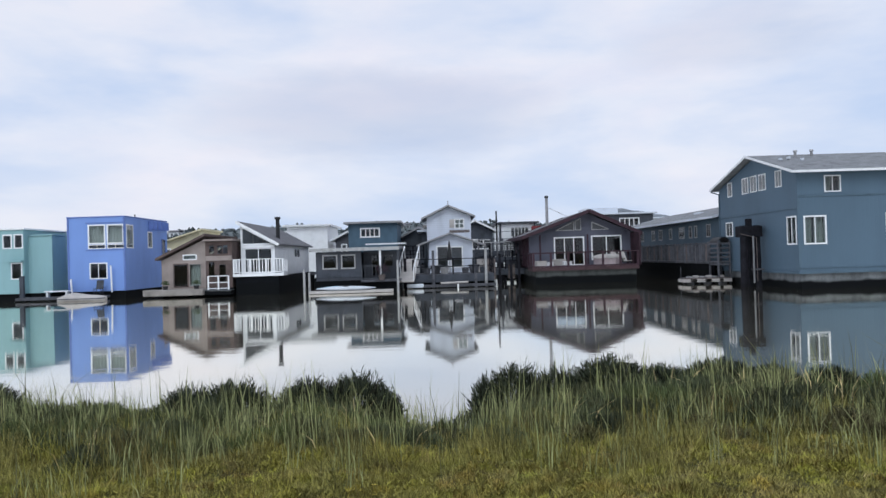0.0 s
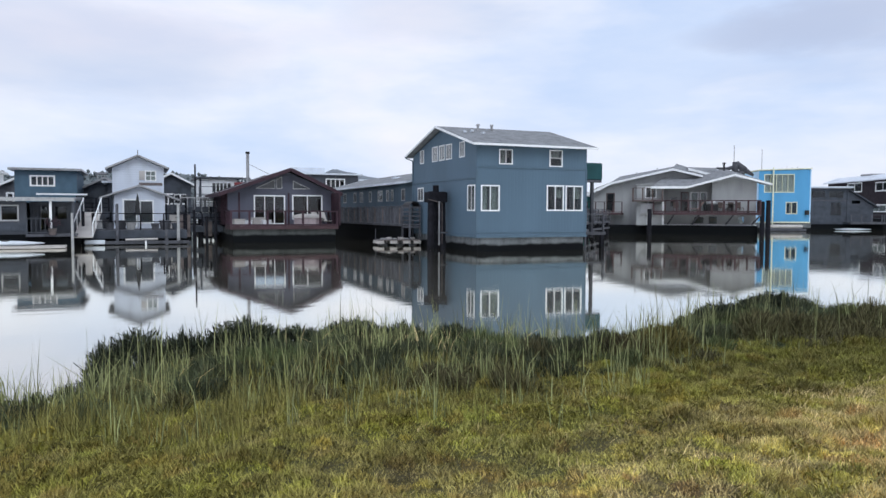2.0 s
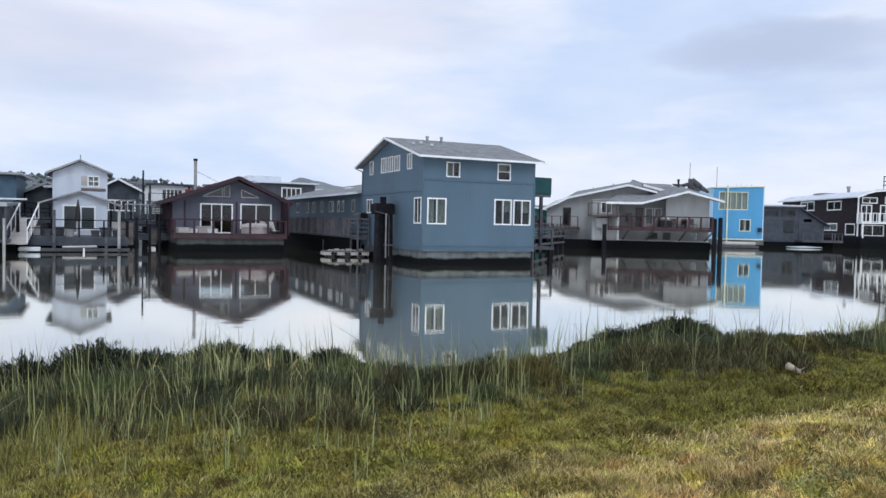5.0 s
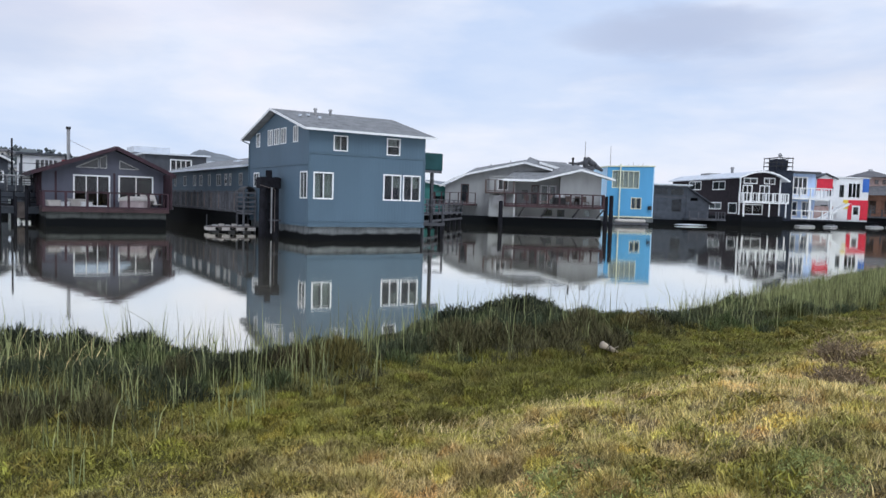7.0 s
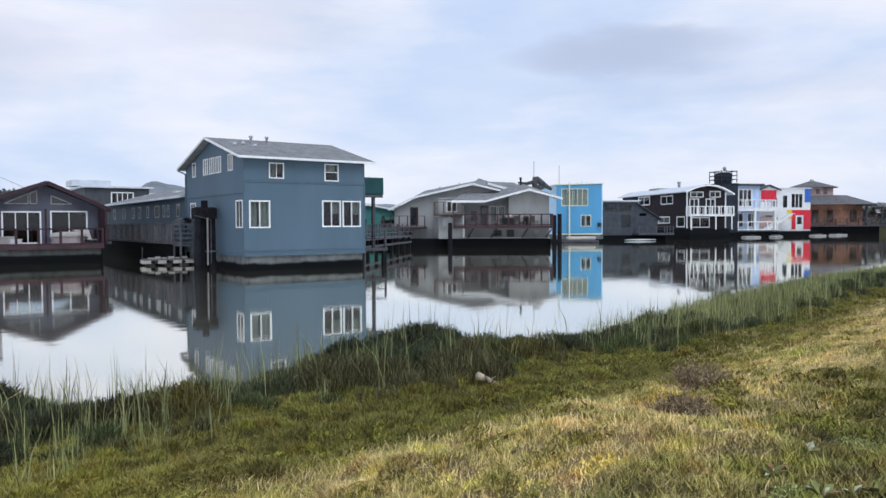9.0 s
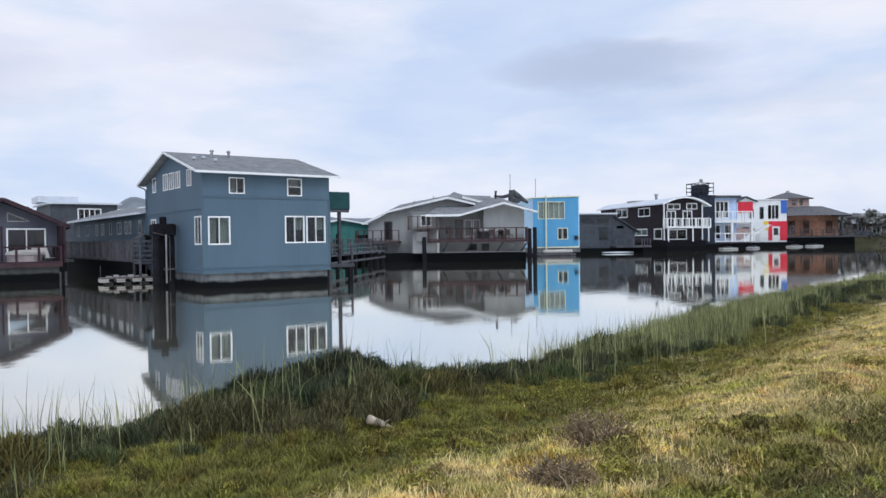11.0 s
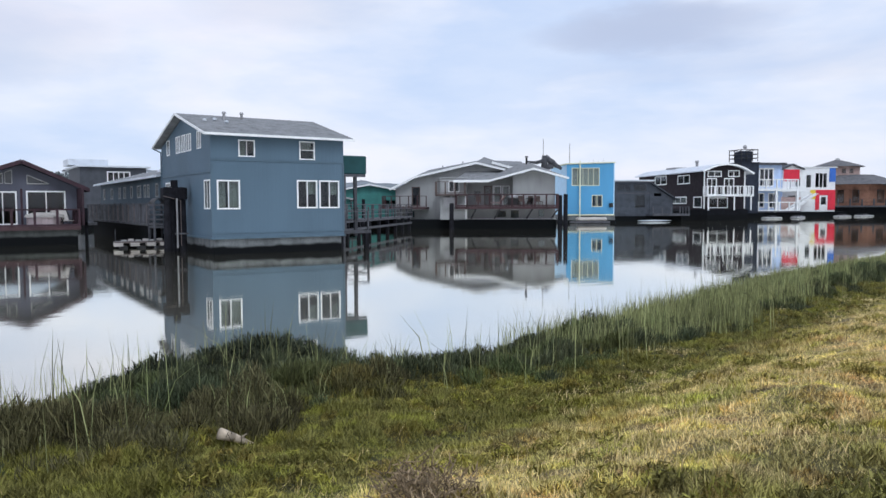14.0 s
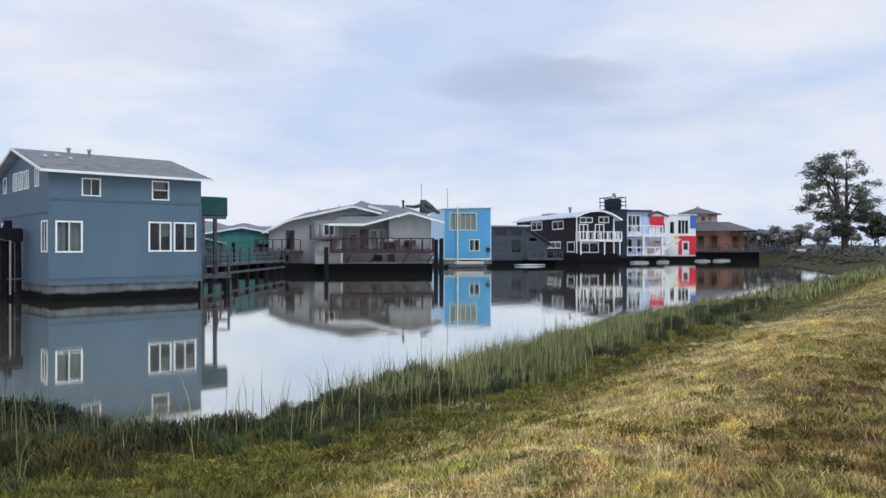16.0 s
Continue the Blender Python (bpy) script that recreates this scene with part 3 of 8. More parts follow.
def turf_mat(name, green, tan, dark, rough=0.85, island=0.35, tan_amount=1.0, damp=0.95, clumps=0.0):
    """Turf colour: green by the marsh, dry straw in the middle of the shelf, with patches at two scales."""
    m = bpy.data.materials.new(name)
    m.use_nodes = True
    n, l = m.node_tree.nodes, m.node_tree.links
    b = n["Principled BSDF"]
    b.inputs["Roughness"].default_value = rough
    b.inputs["Specular IOR Level"].default_value = 0.2
    tc, sep = n.new("ShaderNodeTexCoord"), n.new("ShaderNodeSeparateXYZ")
    l.new(tc.outputs["Object"], sep.inputs[0])
    n1, n2 = n.new("ShaderNodeTexNoise"), n.new("ShaderNodeTexNoise")
    n1.inputs["Scale"].default_value, n1.inputs["Detail"].default_value = 0.7, 4
    n2.inputs["Scale"].default_value, n2.inputs["Detail"].default_value = 3.0, 4
    for q in (n1, n2):
        l.new(tc.outputs["Object"], q.inputs["Vector"])

    def rng(src, a, b2, lo, hi):
        r = n.new("ShaderNodeMapRange")
        r.interpolation_type = "SMOOTHSTEP"
        for k, v in (("From Min", a), ("From Max", b2), ("To Min", lo), ("To Max", hi)):
            r.inputs[k].default_value = v
        l.new(src, r.inputs["Value"])
        return r.outputs[0]

    def op(kind, a, b2):
        o = n.new("ShaderNodeMath")
        o.operation = kind
        for i, v in enumerate((a, b2)):
            if isinstance(v, (int, float)):
                o.inputs[i].default_value = v
            else:
                l.new(v, o.inputs[i])
        return o.outputs[0]
    skew = op("SUBTRACT", sep.outputs["Y"], op("MULTIPLY", op("MAXIMUM", op("SUBTRACT", sep.outputs["X"], 10.0), 0.0), 0.22))
    yy = op("ADD", skew, op("MULTIPLY", op("SUBTRACT", n1.outputs["Fac"], 0.5), 5.0))
    dry = op("MULTIPLY", rng(yy, 3.2, 4.7, 1.0, 0.0), rng(sep.outputs["X"], 2.0, 7.5, 0.2, 1.0))
    dry = op("MULTIPLY", dry, rng(n2.outputs["Fac"], 0.36, 0.6, 0.25, 1.0))
    dry = op("MULTIPLY", dry, rng(yy, 0.2, 2.0, 0.45, 1.0))
    dry = op("ADD", op("MULTIPLY", dry, tan_amount), rng(n2.outputs["Fac"], 0.52, 0.72, 0.0, 0.4))
    mx = n.new("ShaderNodeMixRGB")
    mx.inputs[1].default_value, mx.inputs[2].default_value = (*green, 1), (*tan, 1)
    l.new(op("MINIMUM", dry, 1.0), mx.inputs[0])
    n4 = n.new("ShaderNodeTexNoise")
    n4.inputs["Scale"].default_value, n4.inputs["Detail"].default_value = 1.3, 3
    n4.noise_dimensions = "4D"
    n4.inputs["W"].default_value = 7.3
    l.new(tc.outputs["Object"], n4.inputs["Vector"])
    fresh = n.new("ShaderNodeMixRGB")
    fresh.inputs[2].default_value = (green[0] * 0.82, green[1] * 0.96, green[2] * 0.95, 1)
    l.new(rng(n4.outputs["Fac"], 0.50, 0.70, 0.0, 0.6), fresh.inputs[0])
    l.new(mx.outputs[0], fresh.inputs[1])
    mx = fresh
    m2 = n.new("ShaderNodeMixRGB")
    m2.inputs[2].default_value = (*dark, 1)
    l.new(rng(n1.outputs["Fac"], 0.30, 0.5, 0.45, 0.0), m2.inputs[0])
    l.new(mx.outputs[0], m2.inputs[1])
    weed = n.new("ShaderNodeMixRGB")
    weed.inputs[2].default_value = (green[0] * 0.52, green[1] * 0.58, green[2] * 0.7, 1)
    low = op("ADD", skew, op("MULTIPLY", op("SUBTRACT", n4.outputs["Fac"], 0.5), 3.0))
    l.new(op("MULTIPLY", rng(low, 1.3, 2.5, 0.8, 0.0), op("MULTIPLY", rng(sep.outputs["X"], 7.0, 9.0, 0.0, 1.0), rng(sep.outputs["X"], 11.5, 13.5, 1.0, 0.0))), weed.inputs[0])
    l.new(m2.outputs[0], weed.inputs[1])
    lush = n.new("ShaderNodeMixRGB")
    lush.inputs[2].default_value = (green[0] * 0.50, green[1] * 0.53, green[2] * 0.55, 1)
    l.new(op("MULTIPLY", rng(op("ADD", skew, op("MULTIPLY", op("SUBTRACT", n2.outputs["Fac"], 0.5), 1.6)), 3.1, 4.2, 0.0, damp), rng(sep.outputs["X"], 5.5, 8.5, 0.5, 1.0)), lush.inputs[0])
    l.new(weed.outputs[0], lush.inputs[1])
    bare = n.new("ShaderNodeMixRGB")
    bare.inputs[2].default_value = (tan[0] * 0.36, tan[1] * 0.30, tan[2] * 0.28, 1)
    l.new(op("MULTIPLY", rng(low, 0.8, 2.2, 0.6, 0.0), rng(sep.outputs["X"], 12.5, 14.5, 0.0, 1.0)), bare.inputs[0])
    l.new(lush.outputs[0], bare.inputs[1])
    last = bare.outputs[0]
    if clumps:
        vor = n.new("ShaderNodeTexVoronoi")
        vor.voronoi_dimensions = "2D"
        vor.inputs["Scale"].default_value = clumps
        warp = n.new("ShaderNodeVectorMath")
        warp.operation = "MULTIPLY_ADD"
        warp.inputs[1].default_value = (0.12, 0.12, 0.0)
        n5 = n.new("ShaderNodeTexNoise")
        n5.inputs["Scale"].default_value = 7.0
        l.new(tc.outputs["Object"], n5.inputs["Vector"])
        l.new(n5.outputs["Color"], warp.inputs[0])
        l.new(tc.outputs["Object"], warp.inputs[2])
        l.new(warp.outputs[0], vor.inputs["Vector"])
        hue = n.new("ShaderNodeSeparateColor")
        l.new(vor.outputs["Color"], hue.inputs[0])
        for out, tint, lo, hi in (("Red", (1.25, 1.32, 0.95), 0.55, 1.0), ("Green", (0.62, 0.60, 0.66), 0.5, 1.0), ("Blue", (1.04, 0.90, 0.85), 0.7, 1.0)):
            mc = n.new("ShaderNodeMixRGB")
            mc.blend_type = "MULTIPLY"
            mc.inputs[2].default_value = (*tint, 1)
            l.new(rng(hue.outputs[out], lo, hi, 0.0, 1.0), mc.inputs[0])
            l.new(last, mc.inputs[1])
            last = mc.outputs[0]
    if island:
        g = n.new("ShaderNodeNewGeometry")
        m3 = n.new("ShaderNodeMixRGB")
        m3.blend_type = "MULTIPLY"
        m3.inputs[0].default_value = 1.0
        l.new(last, m3.inputs[1])
        l.new(rng(g.outputs["Random Per Island"], 0, 1, 1 - island, 1 + island), m3.inputs[2])
        last = m3.outputs[0]
    l.new(last, b.inputs["Base Color"])
    if not island:
        bp = n.new("ShaderNodeBump")
        bp.inputs["Strength"].default_value, bp.inputs["Distance"].default_value = 0.8, 0.06
        n3 = n.new("ShaderNodeTexNoise")
        n3.inputs["Scale"].default_value, n3.inputs["Detail"].default_value = 14, 5
        l.new(tc.outputs["Object"], n3.inputs["Vector"])
        l.new(n3.outputs["Fac"], bp.inputs["Height"])
        l.new(bp.outputs[0], b.inputs["Normal"])
    return m


GROUND_M = turf_mat("turf_soil", (0.10, 0.092, 0.030), (0.24, 0.185, 0.09), (0.065, 0.052, 0.025), island=0, clumps=7.0)
TURF_M = turf_mat("turf_blade", (0.405, 0.360, 0.096), (0.84, 0.655, 0.30), (0.26, 0.185, 0.075), island=0.5, clumps=7.0)
STRAW_M = mat("straw_blade", (0.74, 0.575, 0.27), 0.8, vary=0.25, scale=3.0, island=0.45)
REED_M = turf_mat("cordgrass_blade", (0.270, 0.285, 0.125), (0.42, 0.385, 0.19), (0.18, 0.19, 0.095), island=0.65, tan_amount=0.6, damp=0.0)
SWARD_M = turf_mat("marsh_grass_blade", (0.255, 0.232, 0.072), (0.37, 0.30, 0.12), (0.16, 0.14, 0.055), island=0.6, tan_amount=0.5, damp=0.0, clumps=2.5)
GUM_M = turf_mat("marsh_shrub_leaf", (0.050, 0.060, 0.037), (0.068, 0.068, 0.038), (0.036, 0.043, 0.027), island=0.8, tan_amount=0.2, damp=0.0)
PICKLE_M = turf_mat("pickleweed_sprig", (0.088, 0.104, 0.056), (0.135, 0.124, 0.060), (0.062, 0.071, 0.038), island=0.6, tan_amount=0.3, damp=0.0, clumps=1.3)
RUST_M = turf_mat("rusty_pickleweed_sprig", (0.125, 0.115, 0.055), (0.155, 0.125, 0.06), (0.080, 0.070, 0.036), island=0.7, tan_amount=0.3, damp=0.0, clumps=1.3)
WEED_M = turf_mat("turf_weed", (0.295, 0.26, 0.066), (0.34, 0.27, 0.105), (0.17, 0.13, 0.048), island=0.6, tan_amount=0.3, damp=0.4, clumps=5.0)
CLOVER_M = mat("cool_green_leaf", (0.30, 0.325, 0.115), 0.8, vary=0.3, scale=2.5, island=0.55, spec=0.2)
TWIG_M = mat("dark_twig", (0.07, 0.055, 0.045), 0.9, vary=0.3)
ground.data.materials.append(GROUND_M)

bm = bmesh.new()
bmesh.ops.create_grid(bm, x_segments=8, y_segments=8, size=1400)
water = single("water", bm, WATER, "still grey-green channel water mirroring the houses", "water", pose(0, 500, 0), kind="structure")

rng0 = np.random.default_rng(5)


def tri_mesh(name, v, f, material):
    """A mesh from vertex and face arrays; f holds triangles or quads."""
    me = bpy.data.meshes.new(name)
    me.vertices.add(len(v))
    me.vertices.foreach_set("co", np.ascontiguousarray(v, dtype=np.float32).ravel())
    me.loops.add(f.size)
    me.loops.foreach_set("vertex_index", np.ascontiguousarray(f, dtype=np.int32).ravel())
    me.polygons.add(len(f))
    me.polygons.foreach_set("loop_start", np.arange(len(f), dtype=np.int32) * f.shape[1])
    me.update(calc_edges=True)
    me.materials.append(material)
    return me


def blades(name, x, y, h, w, lean, material, label, category, tri=False, sink=0.02, wind=None):
    """Tapered grass blades rooted on the ground, as one mesh; wind is a heading that they share."""
    n = len(x)
    z = ground_z(x, y)[0] - sink
    a = rng0.uniform(0, 2 * np.pi, n)
    side = np.stack([np.cos(a), np.sin(a), np.zeros(n)], 1) * (w / 2)[:, None]
    b = a + rng0.normal(np.pi / 2, 0.6, n) if wind is None else rng0.normal(wind, 0.9, n)
    tip = np.stack([np.cos(b), np.sin(b), np.zeros(n)], 1) * (h * lean)[:, None]
    up = np.zeros((n, 3))
    up[:, 2] = h
    root = np.stack([x, y, z], 1)
    if tri:
        v = np.stack([root - side, root + side, root + up + tip], 1)
        f = np.arange(n)[:, None] * 3 + np.array([0, 1, 2])[None]
    else:
        mid = root + up * 0.6 + tip * 0.3
        v = np.stack([root - side * 0.8, root + side * 0.8, mid - side * 0.9, mid + side * 0.9, root + up + tip], 1)
        f = (np.arange(n)[:, None, None] * 5 + np.array([[0, 1, 3], [0, 3, 2], [2, 3, 4]])[None]).reshape(-1, 3)
    return tagged(new(name, tri_mesh(name, v.reshape(-1, 3), f, material)), label, category, kind="stuff")


def sprigs(root, tip, w):
    """Blunt leafy sprigs from root to tip points: their vertices and faces."""
    n = len(root)
    d = tip - root
    side = np.cross(d, rng0.normal(0, 1, (n, 3)))
    side *= (w / 2 / np.maximum(np.linalg.norm(side, axis=1), 1e-6))[:, None]
    v = np.stack([root - side * 0.6, root + side * 0.6, root + d * 0.6 + side, tip + side * 0.45, tip - side * 0.45, root + d * 0.6 - side], 1)
    f = (np.arange(n)[:, None, None] * 6 + np.array([[0, 1, 2, 5], [5, 2, 3, 4]])[None]).reshape(-1, 4)
    return v.reshape(-1, 3), f


def cushion(cx, cy, r, h, per, length, spread=0.35):
    """Root and tip points of sprigs that cover low domes at cx, cy."""
    n = np.maximum(12, (per * r * r / 0.09)).astype(int)
    k = np.repeat(np.arange(len(cx)), n)
    az, u = rng0.uniform(0, 2 * np.pi, len(k)), np.sqrt(rng0.random(len(k)))
    lump = 0.8 + 0.2 * np.sin(az * 3 + k * 1.7) + 0.12 * np.sin(az * 7 + k * 2.9)
    px, py = cx[k] + np.cos(az) * u * r[k] * lump, cy[k] + np.sin(az) * u * r[k] * lump
    pz = ground_z(px, py)[0] + h[k] * np.sqrt(np.maximum(0.02, 1 - u ** 2.4)) * rng0.uniform(0.80, 1.12, len(k))
    tip = np.stack([px, py, pz], 1)
    d = np.stack([np.cos(az) * u * 0.5, np.sin(az) * u * 0.5, 1.05 - 0.25 * u], 1) + rng0.normal(0, spread, (len(k), 3))
    d /= np.linalg.norm(d, axis=1)[:, None]
    ln = length * rng0.uniform(0.6, 1.3, len(k)) * (0.6 + 0.4 * np.minimum(1, h[k] / 0.2))
    return tip - d * ln[:, None], tip


def scatter(n, x0, x1, y0, y1):
    return rng0.uniform(x0, x1, n), rng0.uniform(y0, y1, n)


def smooth(v, a, b):
    t = np.clip((v - a) / (b - a), 0, 1)
    return t * t * (3 - 2 * t)


def dryness(x, y):
    """Where the turf has gone to straw: a band along the middle of the shelf."""
    skew = y - 0.22 * np.maximum(x - 10, 0) + 2.2 * (vnoise(x, y, 1.1, 1) - 0.5) + 1.0 * (vnoise(x, y, 0.35, 2) - 0.5)
    return smooth(skew, 4.4, 3.3) * smooth(x + 2.5 * (vnoise(x, y, 1.4, 3) - 0.5), 4.2, 7.4) * (0.25 + 0.75 * smooth(skew, 1.6, 2.6))


# turf: clumpy low ground cover, thick near the walk and thinner far off
parts_x, parts_y = [], []
for n, x0, x1, y0, y1 in ((520000, -3, 8, 1.6, 7.2), (600000, 6, 15, 0.2, 6.8), (330000, 14, 24, 0.8, 8.0), (110000, 22, 60, 1, 18)):
    x, y = scatter(n, x0, x1, y0, y1)
    parts_x.append(x)
    parts_y.append(y)
x, y = np.concatenate(parts_x), np.concatenate(parts_y)
_, d = ground_z(x, y)
clump = vnoise(x, y, 0.10, 4) * 0.6 + vnoise(x, y, 0.26, 5) * 0.4
k = (marsh(x, y) < 0.3) & (d > 0.5) & (rng0.random(len(x)) < 0.45 + 1.3 * clump)
x, y, clump = x[k], y[k], clump[k]
far = np.clip((x - 20) / 20, 0, 2)
dry = dryness(x, y)
h = (0.020 + 0.10 * clump ** 2.0) * rng0.uniform(0.5, 1.15, len(x)) * (1 - 0.35 * dry) * (0.7 + 0.6 * vnoise(x, y, 0.9, 6)) * (1 + far)
w = rng0.uniform(0.006, 0.013, len(x)) * (1 + 1.5 * far)
blades("turf_grass", x, y, h, w, rng0.uniform(0.2, 1.3, len(x)), TURF_M, "low clumpy green and straw-dry turf on the bank", "grass", tri=True, sink=0.006)

# straw: pale dry grass leaning in the dry band, with stray stems elsewhere
x, y = scatter(480000, 3, 26, 0.4, 9.5)
k = (rng0.random(len(x)) < (dryness(x, y) ** 1.4 * (0.12 + 0.88 * smooth(vnoise(x, y, 0.16, 7), 0.3, 0.8)) * 0.85 + 0.008)) & (marsh(x, y) < 0.0)
x, y = x[k], y[k]
blades("straw_grass", x, y, (0.025 + 0.075 * rng0.random(len(x)) ** 1.8), rng0.uniform(0.003, 0.006, len(x)), rng0.uniform(0.2, 1.1, len(x)), STRAW_M, "dry straw-coloured grass stems in the turf", "grass", wind=0.4)

# cordgrass: separate tufts of pale blades among the marsh plants, a thick reed bed further along
x, y = scatter(46000, -9, 34, 4.0, 14.5)
_, d = ground_z(x, y)
rim = marsh(x, y)
near = smooth(x, 10.0, 5.0)
reedy = smooth(x, 14.2, 17.2)
tuft = smooth(vnoise(x, y, 0.5, 8), 0.25, 0.85)
dens = np.where(rim > -0.1, 0.07 + 0.28 * near, np.clip(1.0 + rim / (0.3 + 1.1 * near), 0, 1) * (0.06 + 0.24 * near)) * (0.15 + 1.5 * tuft)
dens = dens + reedy * ((rim > -0.15 - 0.3 * tuft) & (d < 2.9)) * (0.5 + 0.8 * tuft)
dens = dens + 0.5 * (np.abs(d - 0.45) < 0.35) * tuft
dens = np.where(d < 0.05, 0.0, dens)
k = rng0.random(len(x)) < dens
x, y, rim, reedy = x[k], y[k], rim[k], reedy[k]
size = rng0.uniform(0.55, 1.1, len(x)) * np.where(rim < 0, 0.72, 1.0)
n = rng0.integers(4, 10, len(x)) + (reedy * 5).astype(int)
x, y, size, reedy = np.repeat(x, n), np.repeat(y, n), np.repeat(size, n), np.repeat(reedy, n)
x, y = x + rng0.normal(0, 0.045, len(x)), y + rng0.normal(0, 0.045, len(x))
h = (0.16 + 0.42 * rng0.random(len(x)) ** 1.2) * size * (1 - 0.3 * smooth(x, 19, 27))
blades("cordgrass", x, y, h, rng0.uniform(0.0045, 0.010, len(x)), rng0.uniform(0.02, 0.5, len(x)) * (1 - 0.4 * reedy), REED_M, "tufts of tall pale green cordgrass along the water", "grass")
# short marsh grass: a thick yellow-green sward between the turf and the cordgrass
x, y = scatter(420000, -9, 18, 4.0, 9.4)
_, d = ground_z(x, y)
rim = marsh(x, y)
wide = smooth(x, 8.8, 3.0)
k = (d > 0.2) & (rng0.random(len(x)) < (0.10 + 0.9 * smooth(vnoise(x, y, 0.3, 12), 0.25, 0.75)) * (0.12 + 0.88 * wide) * smooth(rim, -0.5 - 1.3 * wide, 0.2) * smooth(rim, 2.6, 1.2))
x, y = x[k], y[k]
h = (0.06 + 0.20 * rng0.random(len(x)) ** 1.5) * (0.5 + vnoise(x, y, 0.35, 13)) * (0.65 + 0.35 * smooth(x, 6.5, 2.5))
blades("marsh_grass", x, y, h, rng0.uniform(0.004, 0.009, len(x)), rng0.uniform(0.05, 0.8, len(x)), SWARD_M, "short yellow-green marsh grass behind the turf", "grass", tri=True)
x, y = scatter(9000, 34, 74, 9, 24)
_, d = ground_z(x, y)
k = (d > 0.1) & (d < 4)
x, y = x[k], y[k]
blades("far_cordgrass", x, y, rng0.uniform(0.22, 0.42, len(x)), np.full(len(x), 0.05), rng0.uniform(0, 0.3, len(x)), REED_M, "tall green reeds along the far bank", "grass")
# a few tall seed stalks, some of them bent
x, y = scatter(3400, -8, 26, 5, 12)
_, d = ground_z(x, y)
k = (d > 0.2) & (d < 3.6) & (vnoise(x, y, 0.6, 9) > 0.5)
x, y = x[k], y[k]
blades("seed_stalks", x, y, rng0.uniform(0.45, 0.85, len(x)), rng0.uniform(0.006, 0.010, len(x)), rng0.uniform(0.02, 0.2, len(x)) + 0.7 * (rng0.random(len(x)) < 0.12), REED_M, "thin tall seed stalks above the marsh grass", "grass")

# bleached stems, snapped and leaning across one another
x, y = scatter(900, -3, 9, 5.6, 8.6)
k = (marsh(x, y) > -0.2) & (vnoise(x, y, 0.7, 14) > 0.58)
x, y = x[k], y[k]
blades("broken_stems", x, y, rng0.uniform(0.16, 0.38, len(x)), rng0.uniform(0.005, 0.009, len(x)), rng0.uniform(0.5, 1.5, len(x)), STRAW_M, "bleached broken stems among the marsh grass", "grass")

# pickleweed: dense dark cushions over the wet margin, rusty ones at its landward rim
x, y = scatter(5200, -9, 32, 4.6, 14.0)
_, d = ground_z(x, y)
rim = marsh(x, y)
k = (d > -0.1) & (rim > -0.25) & (rng0.random(len(x)) < np.where(x > 17, 0.45, 0.95))
x, y, d, rim = x[k], y[k], d[k], rim[k]
r = rng0.uniform(0.16, 0.36, len(x)) * np.where(rim < 0.25, 0.7, 1.0)
h = r * rng0.uniform(0.45, 0.85, len(x)) * np.where(d < 0.3, 0.7, 1.0)
rusty = (rim < 0.6) & (vnoise(x, y, 0.7, 10) > 0.55) & (x > 2) & (x < 12) | (x > 8.8) & (x < 10.9) & (rim < 1.0)
h = h * np.where((x > 8.8) & (x < 10.9) & (rim < 1.0), 1.5, 1.0)
for name, k, m, label in (("pickleweed", ~rusty, PICKLE_M, "dense grey-green pickleweed cushions at the water's edge"), ("rusty_pickleweed", rusty, RUST_M, "rust-brown pickleweed cushions at the marsh's rim")):
    a, b = cushion(x[k], y[k], r[k], h[k], 400, 0.13, 0.24)
    v, f = sprigs(a, b, rng0.uniform(0.004, 0.009, len(a)))
    tagged(new(name, tri_mesh(name, v, f, m)), label, "marsh plants", kind="stuff")

# low weed tufts in the turf, thickest on the berm's dark patches
cx, cy = [], []
for n, x0, x1, y0, y1 in ((520, 7.5, 13.0, 0.5, 2.6), (1500, -2.5, 15.0, 1.8, 6.4), (420, 13.0, 22.0, 1.5, 6.6)):
    x, y = scatter(n, x0, x1, y0, y1)
    cx.append(x)
    cy.append(y)
cx, cy = np.concatenate(cx), np.concatenate(cy)
k = (marsh(cx, cy) < 0.1) & (vnoise(cx, cy, 0.8, 11) > 0.42) & (rng0.random(len(cx)) > 0.8 * dryness(cx, cy))
cx, cy = cx[k], cy[k]
a, b = cushion(cx, cy, rng0.uniform(0.06, 0.20, len(cx)), rng0.uniform(0.04, 0.10, len(cx)), 420, 0.06, 0.5)
v, f = sprigs(a, b, rng0.uniform(0.005, 0.011, len(a)))
tagged(new("turf_weeds", tri_mesh("turf_weeds", v, f, WEED_M)), "low olive weed tufts in the turf", "weeds", kind="stuff")


# a cool green patch of low leafy cover on the berm's near side
cx, cy = scatter(2600, 6.3, 11.0, 0.3, 3.0)
edge = np.maximum(2.6 - 1.3 * np.abs(cx - 7.3), 1.25) + 0.9 * (vnoise(cx, cy, 0.5, 15) - 0.5)
k = (cy < edge) & (vnoise(cx, cy, 0.3, 16) > 0.42)
cx, cy = cx[k], cy[k]
a, b = cushion(cx, cy, rng0.uniform(0.05, 0.12, len(cx)), rng0.uniform(0.02, 0.055, len(cx)), 620, 0.035, 0.7)
v, f = sprigs(a, b, rng0.uniform(0.003, 0.007, len(a)))
tagged(new("green_ground_cover", tri_mesh("green_ground_cover", v, f, CLOVER_M)), "low cool-green leafy cover in the turf", "weeds", kind="stuff")


